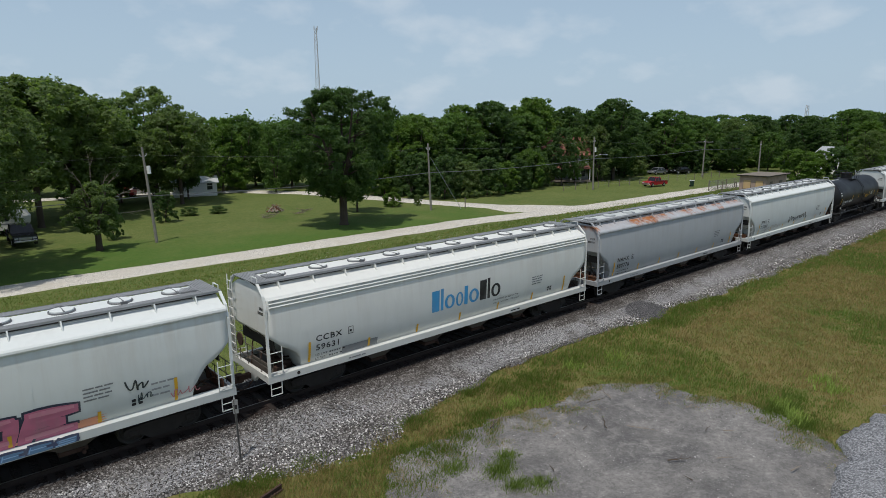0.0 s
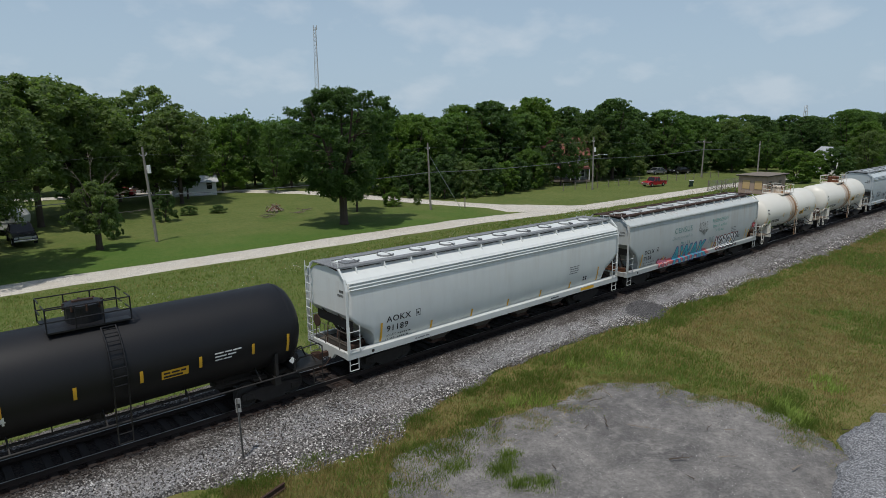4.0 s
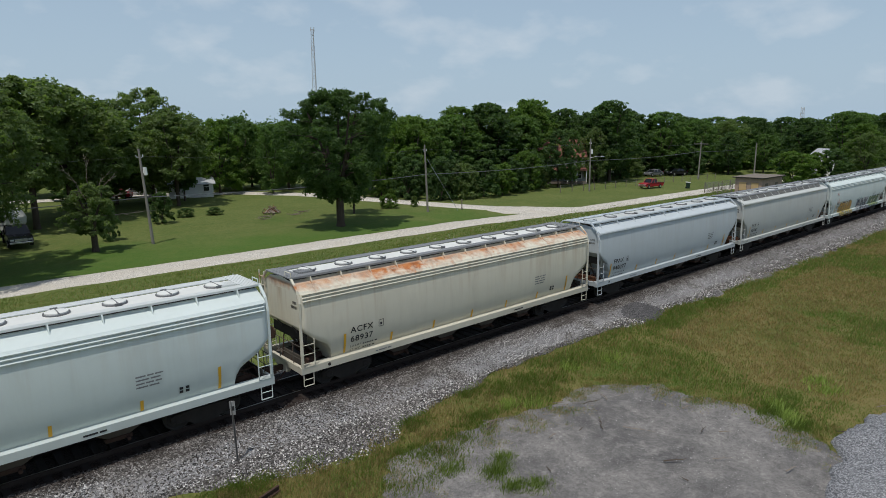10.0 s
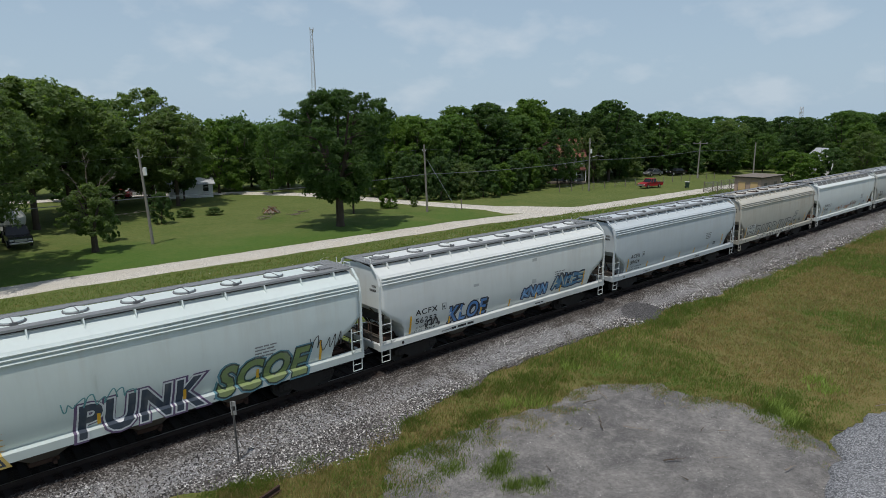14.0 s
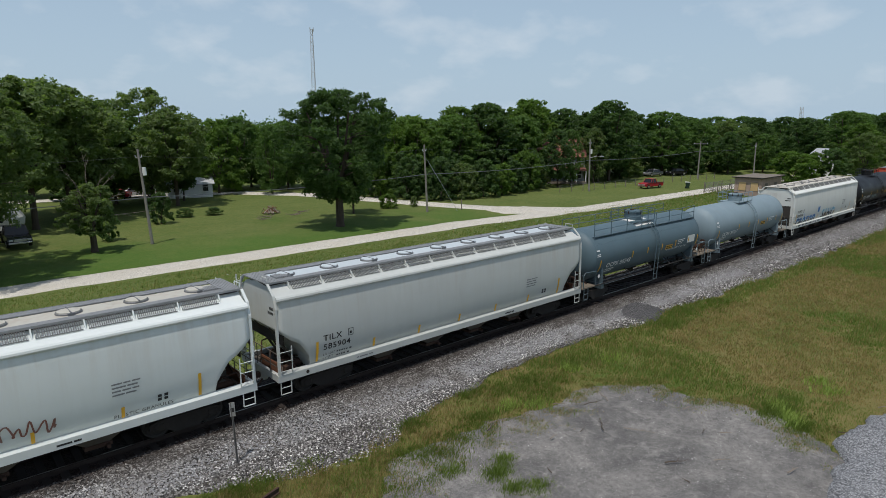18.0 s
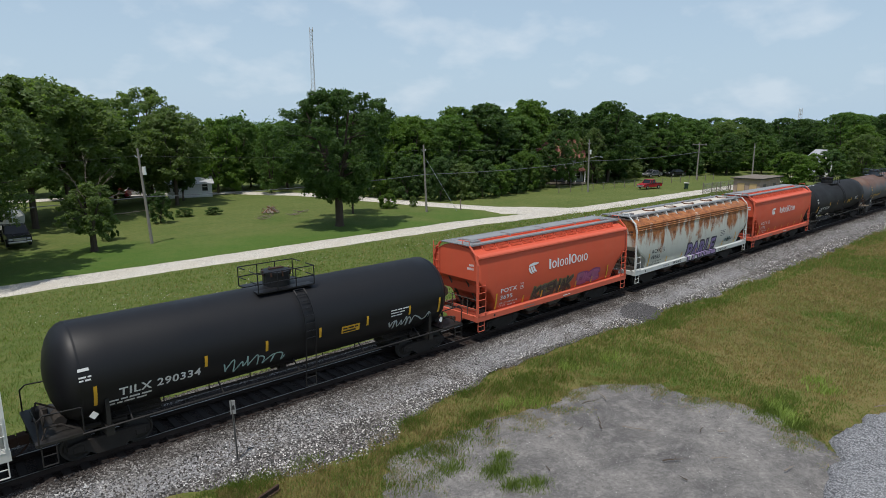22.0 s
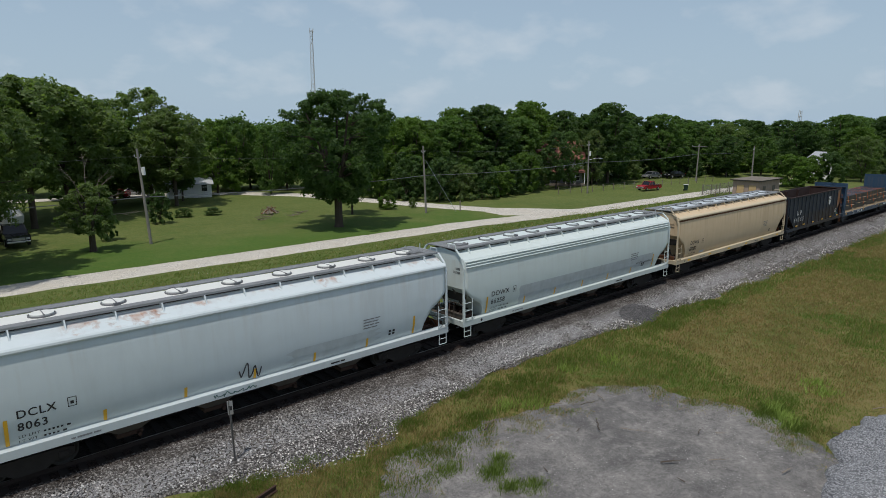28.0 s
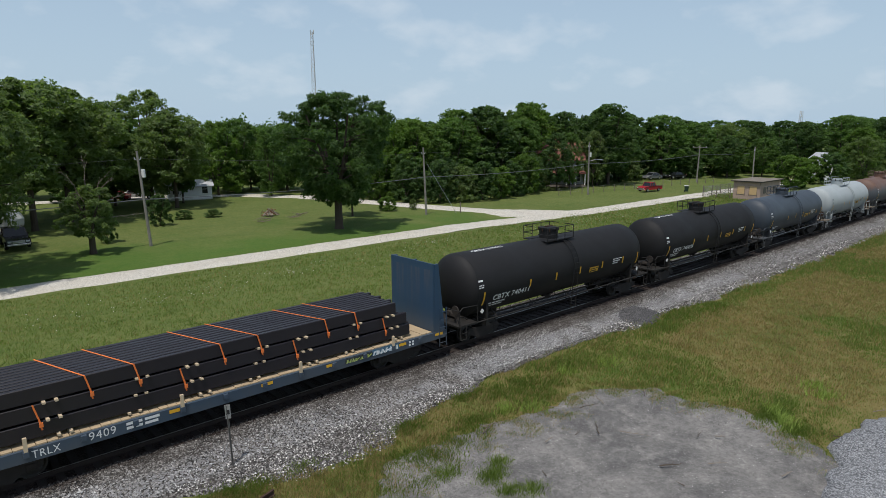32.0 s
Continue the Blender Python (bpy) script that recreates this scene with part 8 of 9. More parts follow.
def grass(name, count, sample, high, material, label, seed, blades=4, width=0.012, tilt=0.45):
    """Tufts of narrow pointed blades, in one mesh."""
    r = np.random.default_rng(seed)
    pts = []
    while len(pts) < count:
        q = sample(r)
        if q is not None:
            pts.append(q)
    p = np.repeat(np.array(pts), blades, 0)
    n = len(p)
    a = r.uniform(0, 6.283, n)
    h = p[:, 3] * high * r.uniform(0.45, 1.2, n)
    lean = np.stack([np.cos(a), np.sin(a)], 1) * (tilt * r.uniform(0.2, 1.4, n) * h)[:, None] + np.array([0.12, -0.05]) * h[:, None]
    turn = r.uniform(0, 6.283, n)
    w = np.stack([np.cos(turn), np.sin(turn)], 1) * (width * r.uniform(0.7, 1.5, n) * (1 + p[:, 0] / 40))[:, None]
    root = p[:, :2] + r.normal(0, 0.09, (n, 2))
    v = np.zeros((n, 3, 3))
    v[:, 0, :2], v[:, 1, :2], v[:, 2, :2] = root - w, root + w, root + lean
    v[:, :2, 2] = (p[:, 2] - 0.02)[:, None]
    v[:, 2, 2] = p[:, 2] + h
    me = bpy.data.meshes.new(name)
    me.from_pydata(v.reshape(-1, 3), [], np.arange(n * 3).reshape(-1, 3).tolist())
    me.materials.append(material)
    return tagged(new(name, me), label, "grass", kind="stuff")


def dryness(x, y):
    return 1.25 * noise.noise(Vector((x * 0.12, y * 0.12, 9.3))) + 0.5 * noise.noise(Vector((x * 0.45, y * 0.45, 2.2)))


def near_field(wet):
    def f(r):
        x = 6 + 94 * r.uniform(0, 1) ** 1.7
        y = r.uniform(-4 + 0.05 * x, 18.6)
        edge = toe(x) + 0.35 + 1.0 * noise.noise(Vector((x * 0.55, 1, 2))) + 0.7 * noise.noise(Vector((x * 1.9, y * 1.5, 6)))
        if y > edge:
            return None
        deep = bare(x, y) if x < 34 else -9
        if deep > 0.45 + 1.3 * noise.noise(Vector((x * 0.8, y * 0.8, 4))) + 0.8 * noise.noise(Vector((x * 2.6, y * 2.6, 8))) or (deep > -0.2 and r.random() < 0.35):
            return None
        d = dryness(x, y) + (0.28 if 9 < y < 15.5 else 0) - (0.35 if y > toe(x) - 1.4 and x > 17 else 0) + (0.30 if x < 18 else 0)
        if (d > 0.1) == wet and r.random() < 0.72:
            return None
        low = 1.0 if deep < -1.2 else 0.5
        return x, y, rise(x, y), low * (0.5 + 0.6 * abs(noise.noise(Vector((x * 0.5, y * 0.5, 1)))) + (0.35 if d < -0.2 else 0))
    return f


def fringe(r):
    """Low tufts that thin out over the edge of the gravel."""
    x, y = r.uniform(8, 25), r.uniform(5, 16)
    deep = bare(x, y)
    if abs(deep) > 1.1 or r.random() < max(0.0, deep) * 0.8 or noise.noise(Vector((x * 1.3, y * 1.3, 11))) < 0.25 * max(0.0, deep):
        return None
    return x, y, rise(x, y) + 0.02, r.uniform(0.5, 1.0)


def strip(r):
    x = -2 + 110 * r.uniform(0, 1) ** 1.35
    y = r.uniform(25.2, 48.2)
    return x, y, rise(x, y), 0.6 + 0.9 * abs(noise.noise(Vector((x * 0.3, y * 0.3, 1))))


grass("tall_grass", 66000, near_field(True), 0.18, BLADE_GREEN, "green grass and weeds before the line", 41, 4, 0.008)
grass("dry_grass", 66000, near_field(False), 0.23, BLADE_DRY, "straw-coloured dry grass before the line", 42, 4, 0.007)
grass("fringe_grass", 2600, fringe, 0.12, BLADE_GREEN, "low sparse grass over the edge of the gravel", 47, 4, 0.008, 0.8)
grass("dry_fringe_grass", 2600, fringe, 0.13, BLADE_DRY, "low dead grass over the edge of the gravel", 48, 4, 0.007, 0.9)
grass("dry_verge_grass", 9000, strip, 0.27, BLADE_DRY, "straw-coloured seed heads among the verge grass", 45, 3, 0.007, 0.7)
grass("verge_grass", 50000, strip, 0.24, BLADE_GREEN, "long wind-blown grass between road and line", 43, 3, 0.009, 0.7)


def lush(r):
    """Rank tufts along the toe of the ballast and round the gravel."""
    spots = ((6.3, 17.2, 0.55), (7.0, 16.9, 0.4), (8.8, 17.0, 0.3), (12.3, 17.6, 0.5), (13.2, 16.9, 0.5), (11.7, 15.2, 0.5), (16.8, 17.5, 0.5), (17.9, 16.6, 0.6), (23.6, 7.1, 0.35), (24.0, 8.3, 0.4), (24.6, 8.1, 0.6), (19.4, 16.6, 0.6), (22.6, 16.7, 0.7), (15.5, 15.6, 0.6), (20.0, 15.8, 0.7), (31, 16.6, 0.8), (34, 17.0, 0.7), (37, 16.5, 0.9), (18.2, 15.2, 0.6), (10.6, 13.8, 0.7), (12.6, 14.4, 0.7), (13.9, 14.9, 0.6), (10.2, 15.6, 0.8))
    x, y, s = spots[int(r.integers(len(spots)))]
    x, y = x + r.normal(0, s * 1.1), y + r.normal(0, s * 0.6)
    return x, y, rise(x, y) + 0.02, 1.0


grass("rank_grass_tufts", 3600, lush, 0.16, leaf_material("grass_lush", (0.085, 0.130, 0.022), (0.150, 0.200, 0.045)), "rank bright green grass tufts beside the ballast", 44, 6, 0.010, 0.7)


def clump(r):
    """Dense green cushions that grow alone on the gravel."""
    x, y, s = ((13.0, 12.4, 0.34), (13.35, 12.5, 0.30), (13.86, 12.85, 0.24), (13.42, 11.05, 0.34), (12.9, 11.5, 0.30), (12.1, 13.5, 0.36))[int(r.integers(6))]
    dx, dy = r.normal(0, s), r.normal(0, s * 0.7)
    return x + dx, y + dy, rise(x, y) + 0.03, max(0.25, 1.15 - (abs(dx) + abs(dy)) / s * 0.4)


grass("green_clumps", 700, clump, 0.25, leaf_material("clump_green", (0.080, 0.130, 0.022), (0.200, 0.270, 0.060), 0.45, 0.7), "dense green grass cushions on the gravel", 49, 5, 0.008, 0.75)


def weeds(r):
    """Tall pale blades that stand in clumps at the edge of the gravel."""
    spots = ((21.8, 16.3), (18.0, 14.8), (24.7, 8.5), (23.8, 7.4), (28.4, 8.1), (24.0, 7.9), (27.6, 7.4), (16.9, 15.4), (24.2, 15.6))
    x, y = spots[int(r.integers(len(spots)))]
    x, y = x + r.normal(0, 0.28), y + r.normal(0, 0.22)
    return x, y, rise(x, y), 1.0


grass("tall_weeds", 260, weeds, 0.36, leaf_material("weed_blades", (0.180, 0.260, 0.050), (0.330, 0.420, 0.110), 0.4, 0.7), "clumps of tall pale green weeds beside the gravel", 46, 5, 0.010, 0.55)


def flowers():
    r = np.random.default_rng(5)
    v, f = [], []
    for k in range(320):
        cx, cy = ((40, 45.5), (24, 43), (62, 43.5), (11, 41))[k % 4]
        x, y = cx + r.normal(0, 5.5), cy + r.normal(0, 1.3)
        z = rise(x, y) + r.uniform(0.15, 0.32)
        i = len(v)
        s = 0.028
        v += [(x - s, y, z), (x, y - s, z), (x + s, y, z), (x, y + s, z), (x, y, z + s)]
        f += [(i, i + 1, i + 4), (i + 1, i + 2, i + 4), (i + 2, i + 3, i + 4), (i + 3, i, i + 4)]
    tagged(sheet("clover_flowers", v, f, STRIPE_WHITE), "scattered white clover flowers in the grass", "flowers", kind="stuff")


flowers()

# ---- buildings ----
def panel_wall(parent, name, x0, y0, x1, y1, z0, z1, thick, material):
    """A straight wall of real thickness between two points."""
    a, b = Vector((x0, y0, 0)), Vector((x1, y1, 0))
    d = (b - a).normalized()
    n = Vector((-d.y, d.x, 0)) * thick
    bm = bmesh.new()
    loft(bm, [[a + Vector((0, 0, z)), b + Vector((0, 0, z)), b + n + Vector((0, 0, z)), a + n + Vector((0, 0, z))] for z in (z0, z1)])
    return part(name, bm, material, parent)


def shed():
    s = new("brick_shed")
    tagged(s, "old brown brick shed with a flat roof and boarded windows", "shed")
    s.matrix_basis = pose(103.6, 40.6, 0, 0, 0, 0)
    brick = plain("old_brown_brick", (0.45, 0.335, 0.275), 0.9, 0, 0.5, 5)
    w, d = 3.9, 2.05
    for a, b in (((-w, -d), (w, -d)), ((w, -d + 0.203), (w, d - 0.203)), ((w, d), (-w, d)), ((-w, d - 0.203), (-w, -d + 0.203))):
        panel_wall(s, "wall", *a, *b, -0.1, 2.7, 0.2, brick)
    bm = bmesh.new()
    box(bm, -w - 0.35, -d - 0.35, 2.70, w + 0.35, d + 0.35, 2.84, 0.02)
    r = part("roof", bm, plain("tar_roof", (0.10, 0.09, 0.085), 0.95, 0, 0.5, 3), s)
    bm = bmesh.new()
    box(bm, -w - 0.40, -d - 0.40, 2.83, w + 0.40, d + 0.40, 2.89, 0.01)
    part("roof_edge", bm, WOOD_GREY, r)
    for y in (-1.0, 0.85):
        bm = bmesh.new()
        box(bm, -w - 0.05, y - 0.55, 0.75, -w - 0.003, y + 0.55, 2.05)
        p = part("window_boarding", bm, PLY, s, "bare plywood sheet over a window")
        bm = bmesh.new()
        for q in (-0.60, 0.56):
            box(bm, -w - 0.06, y + q, 0.5, -w - 0.01, y + q + 0.05, 1.9)
        part("board_batten", bm, WOOD_GREY, p)
    for x in (-2.2, 1.6):
        bm = bmesh.new()
        box(bm, x - 0.5, -d - 0.05, 0.9, x + 0.5, -d - 0.003, 1.9)
        part("window_boarding", bm, WOOD_GREY, s)


shed()


def house(name, x, y, turn, w, d, eaves, ridge, wall, roof, label, porch=True):
    """A gabled frame house with windows, door and porch; local -y is its front."""
    hs = new(name)
    tagged(hs, label, "house")
    hs.matrix_basis = pose(x, y, 0, 0, 0, turn)
    for a, b in (((-w, -d), (w, -d)), ((w, -d + 0.153), (w, d - 0.153)), ((w, d), (-w, d)), ((-w, d - 0.153), (-w, -d + 0.153))):
        panel_wall(hs, "wall", *a, *b, -0.1, eaves, 0.15, wall)
    for sx in (-1, 1):
        bm = bmesh.new()
        loft(bm, [[(sx * (w - o), -d, eaves), (sx * (w - o), d, eaves), (sx * (w - o), 0, ridge - 0.12)] for o in (0.0, 0.15)])
        part("gable", bm, wall, hs)
    for sy in (-1, 1):
        bm = bmesh.new()
        loft(bm, [[(q, sy * (d + 0.4), eaves - 0.25), (q, sy * (d + 0.4), eaves - 0.12), (q, 0, ridge + 0.06), (q, 0, ridge - 0.06)] for q in (-w - 0.35, w + 0.35)])
        rf = part("roof", bm, roof, hs)
        for k in range(int(w / 0.6)):
            q = -w + 0.6 + 1.2 * k
            bm = bmesh.new()
            loft(bm, [[(q - 0.02, sy * (d + 0.4), eaves - 0.11), (q + 0.02, sy * (d + 0.4), eaves - 0.11), (q + 0.02, sy * (d + 0.4), eaves - 0.07), (q - 0.02, sy * (d + 0.4), eaves - 0.07)], [(q - 0.02, 0, ridge + 0.06), (q + 0.02, 0, ridge + 0.06), (q + 0.02, 0, ridge + 0.10), (q - 0.02, 0, ridge + 0.10)]])
            part("roof_seam", bm, roof, rf)
    levels = (0.9,) if eaves < 4 else (0.9, 3.7)
    for z in levels:
        for q in np.linspace(-w + 1.1, w - 1.1, 4 if w > 3.5 else 2):
            bm = bmesh.new()
            box(bm, q - 0.5, -d - 0.06, z, q + 0.5, -d - 0.004, z + 1.5)
            fr = part("window_frame", bm, STRIPE_WHITE, hs)
            bm = bmesh.new()
            box(bm, q - 0.42, -d - 0.075, z + 0.08, q + 0.42, -d - 0.062, z + 0.72)
            box(bm, q - 0.42, -d - 0.075, z + 0.78, q + 0.42, -d - 0.062, z + 1.42)
            part("pane", bm, GLASS_DARK, fr)
        for q in (-d * 0.45, d * 0.45):
            bm = bmesh.new()
            box(bm, -w - 0.06, q - 0.45, z, -w - 0.004, q + 0.45, z + 1.4)
            part("side_window", bm, GLASS_DARK, hs)
    if porch:
        bm = bmesh.new()
        loft(bm, [[(q, -d - 2.2, 2.55), (q, -d - 2.2, 2.67), (q, -d, 3.1), (q, -d, 2.95)] for q in (-w, w)])
        part("porch_roof", bm, roof, hs)
        bm = bmesh.new()
        box(bm, -w, -d - 2.1, 0.1, w, -d, 0.45)
        part("porch_floor", bm, WOOD_GREY, hs)
        for q in np.linspace(-w + 0.15, w - 0.15, 6):
            bm = bmesh.new()
            box(bm, q - 0.08, -d - 2.05, 0.45, q + 0.08, -d - 1.89, 2.6)
            part("porch_post", bm, STRIPE_WHITE, hs)
    return hs


WALL_W = plain("white_clapboard", (0.78, 0.78, 0.76), 0.7, 0, 0.3, 3)
WALL_G = plain("grey_clapboard", (0.36, 0.37, 0.37), 0.8, 0, 0.4, 3)
ROOF_R = plain("rusty_red_roof", (0.25, 0.105, 0.080), 0.8, 0.1, 0.5, 2)
ROOF_G = plain("pale_metal_roof", (0.55, 0.56, 0.58), 0.5, 0.3, 0.3, 2)
h1 = house("farmhouse", 99.4, 77.6, -42, 4.6, 3.6, 5.2, 8.4, WALL_G, ROOF_R, "two-storey grey farmhouse with a rusty red roof and a porch")
bm = bmesh.new()
box(bm, -0.35, 0.4, 6.5, 0.35, 1.1, 9.2, 0.02)
part("chimney", bm, plain("red_brick_chimney", (0.32, 0.11, 0.075), 0.9, 0, 0.5, 6), h1)
house("white_house", 36.3, 104.2, -15, 3.3, 2.4, 2.3, 3.0, WALL_W, ROOF_G, "low white house among the trees", False)
house("distant_house", 150.6, 46.2, 50, 1.8, 1.5, 4.3, 5.75, WALL_W, ROOF_G, "far white house with a pale metal roof", False)


# ---- poles, wires, tower ----
def utility_pole(x, y, high, lean, arm, label, box_at=None):
    p = new("utility_pole")
    tagged(p, label, "utility pole", "utility poles along the lane")
    p.matrix_basis = pose(x, y, 0, lean[0], lean[1], 0)
    bm = bmesh.new()
    rod(bm, (0, 0, -0.4), (0, 0, high * 0.5), 0.15, 10, 0.13)
    rod(bm, (0, 0, high * 0.5), (0, 0, high), 0.13, 10, 0.10)
    part("shaft", bm, POLE_WOOD, p)
    if arm:
        bm = bmesh.new()
        box(bm, -0.05, -arm, high - 0.55, 0.05, arm, high - 0.43)
        c = part("crossarm", bm, POLE_WOOD, p)
        for q in (-arm + 0.1, 0.0 + 0.2, arm - 0.1):
            bm = bmesh.new()
            rod(bm, (0, q, high - 0.43), (0, q, high - 0.25), 0.05, 8, 0.03)
            part("insulator", bm, CERAMIC, c)
    else:
        for s in (-1, 1):
            bm = bmesh.new()
            rail_of(bm, [(0, 0, high - 0.9), (s * 0.28, 0, high - 0.75), (s * 0.30, 0, high - 0.55)], 0.035)
            part("bracket_insulator", bm, CERAMIC, p)
    if box_at:
        bm = bmesh.new()
        rod(bm, (0.28, -0.08, box_at), (0.28, -0.08, box_at + 0.75), 0.18, 10)
        box(bm, 0.08, -0.10, box_at + 0.2, 0.2, -0.02, box_at + 0.5)
        part("transformer", bm, STRIPE_WHITE, p)
    return p


utility_pole(17.9, 63.0, 9.1, (0, -3.0), 0, "leaning grey wooden utility pole with a transformer", 6.6)
utility_pole(51.9, 61.8, 8.7, (0, -2.6), 0, "grey wooden utility pole with a guy wire", None)
pe = utility_pole(88.5, 62.3, 8.8, (0, -1.0), 0, "grey wooden utility pole with a yard lamp", 6.3)
bm = bmesh.new()
rail_of(bm, [(0, 0, 5.6), (0.9, -0.8, 5.9), (1.5, -1.2, 5.8)], 0.03)
rod(bm, (1.5, -1.2, 5.85), (1.9, -1.5, 5.75), 0.10, 8, 0.06)
part("yard_lamp", bm, CHROME, pe)
utility_pole(125.7, 61.5, 7.6, (0, 3.0), 1.5, "grey wooden utility pole with a crossarm", None)
for x, y in ((128.5, 51.4),):
    utility_pole(x, y, 7.4, (0, 0), 0, "bare grey wooden pole behind the shed", None)


def cable(points, sag, r, label):
    bm = bmesh.new()
    for a, b in zip(points, points[1:]):
        a, b = Vector(a), Vector(b)
        n = 14
        line = [a.lerp(b, i / n) - Vector((0, 0, sag * 4 * (i / n) * (1 - i / n))) for i in range(n + 1)]
        rail_of(bm, line, r, 4)
    tagged(part("overhead_cable", bm, WIRE), label, "cable", "cables between the poles")


cable([(-22, 64, 4.6), (17.8, 63, 4.5), (51.8, 61.8, 4.9), (88.5, 62.3, 5.2), (125.6, 61.5, 5.6), (170, 60, 5.6)], 0.35, 0.045, "grey telephone cable strung between the poles")
cable([(-22, 64, 8.4), (17.6, 63, 8.4), (51.6, 61.8, 8.1), (88.4, 62.3, 8.2), (125.9, 61.5, 7.2), (170, 60, 7.2)], 0.55, 0.009, "thin power line strung between the poles")
bm = bmesh.new()
rod(bm, (51.8, 61.7, 6.9), (55.0, 59.9, 0.7), 0.018, 4)
rod(bm, (55.0, 59.9, 0.75), (55.35, 59.7, 0.0), 0.03, 6)
tagged(part("guy_wire", bm, CHROME), "steel guy wire of the pole", "cable")
bm = bmesh.new()
rod(bm, (56.3, 59.9, -0.2), (56.3, 59.9, 1.35), 0.07, 8)
rod(bm, (56.3, 59.9, 1.35), (56.3, 59.9, 1.42), 0.075, 8, 0.03)
tagged(part("marker_stake", bm, WOOD_GREY), "short dark wooden stake beside the lane", "stake")


def lattice_tower(x, y, high, half, label, name, r=0.06, top=True, rungs=34):
    t = new(name)
    tagged(t, label, "tower")
    t.matrix_basis = pose(x, y, 0, 0, 0, 20)
    corners = [(half * math.cos(a), half * math.sin(a)) for a in (0, 2.094, 4.189)]
    fade = lambda z: 1 - 0.55 * z / high
    for cx, cy in corners:
        bm = bmesh.new()
        rod(bm, (cx, cy, -0.3), (cx * fade(high), cy * fade(high), high), r * 1.4, 5)
        part("tower_leg", bm, TOWER_PAINT, t)
    bm = bmesh.new()
    for k in range(rungs):
        z0, z1 = high * k / rungs, high * (k + 1) / rungs
        for i in range(3):
            a, b = corners[i], corners[(i + 1) % 3]
            if k % 2:
                a, b = b, a
            rod(bm, (a[0] * fade(z0), a[1] * fade(z0), z0), (b[0] * fade(z1), b[1] * fade(z1), z1), r, 4)
    part("tower_lacing", bm, TOWER_PAINT, t)
    if top:
        bm = bmesh.new()
        for a in (0, 1.57, 3.14, 4.71):
            rod(bm, (1.0 * math.cos(a), 1.0 * math.sin(a), high - 0.9), (1.0 * math.cos(a), 1.0 * math.sin(a), high + 0.9), 0.14, 6)
        rod(bm, (-1.05, 0, high), (1.05, 0, high), 0.07, 5)
        rod(bm, (0, -1.05, high), (0, 1.05, high), 0.07, 5)
        part("antenna", bm, TOWER_PAINT, t)


lattice_tower(150.8, 259.3, 55.2, 1.55, "tall slender steel lattice radio mast", "radio_mast", 0.075)
lattice_tower(560, 190, 25, 2.6, "distant pale steel lattice pylon", "distant_pylon", 0.13, False, 8)
for z in (20,):
    bm = bmesh.new()
    box(bm, 556.5, 189.8, z, 563.5, 190.2, z + 0.3)
    tagged(part("pylon_arm", bm, TOWER_PAINT), "crossarm of the distant pylon", "pylon arm")


# ---- fences ----
def post_fence(a, b, n, high, label, wires=3, mesh=False):
    f = new("wire_fence")
    tagged(f, label, "fence")
    a, b = Vector((*a, 0)), Vector((*b, 0))
    first = None
    for k in range(n):
        p = a.lerp(b, k / (n - 1))
        if first is None:
            bm = bmesh.new()
            rod(bm, (0, 0, -0.2), (0, 0, high), 0.075, 6, 0.06)
            first = part("fence_post", bm, WOOD_GREY, f)
            first.matrix_basis = pose(p.x, p.y, rise(p.x, p.y))
        else:
            again(first, f, pose(p.x, p.y, rise(p.x, p.y), 2 * math.sin(k), 2 * math.cos(k * 2)))
    for w in range(wires):
        bm = bmesh.new()
        z = high * (0.35 + 0.55 * w / max(1, wires - 1))
        rod(bm, a + Vector((0, 0, z)), b + Vector((0, 0, z)), 0.008, 4)
        part("fence_wire", bm, GALV, f)
    if mesh:
        bm = bmesh.new()
        m = int((b - a).length / 0.22)
        for k in range(m):
            for s in (-1, 1):
                p, q = a.lerp(b, k / m), a.lerp(b, min(1.0, max(0.0, (k + s * 7) / m)))
                rod(bm, p + Vector((0, 0, 0.1)), q + Vector((0, 0, high - 0.05)), 0.008, 3)
        tagged(part("chain_link_mesh", bm, CHAIN, f), kind="stuff")


post_fence((83.5, 64.6), (127, 58.5), 17, 1.25, "old wire fence on thin grey posts along the pasture")
post_fence((98.6, 47.0), (99.0, 42.8), 3, 1.9, "grey chain-link fence beside the shed", 2, True)
post_fence((99.0, 47.2), (116, 46.4), 7, 1.7, "grey chain-link fence beside the road", 2, True)


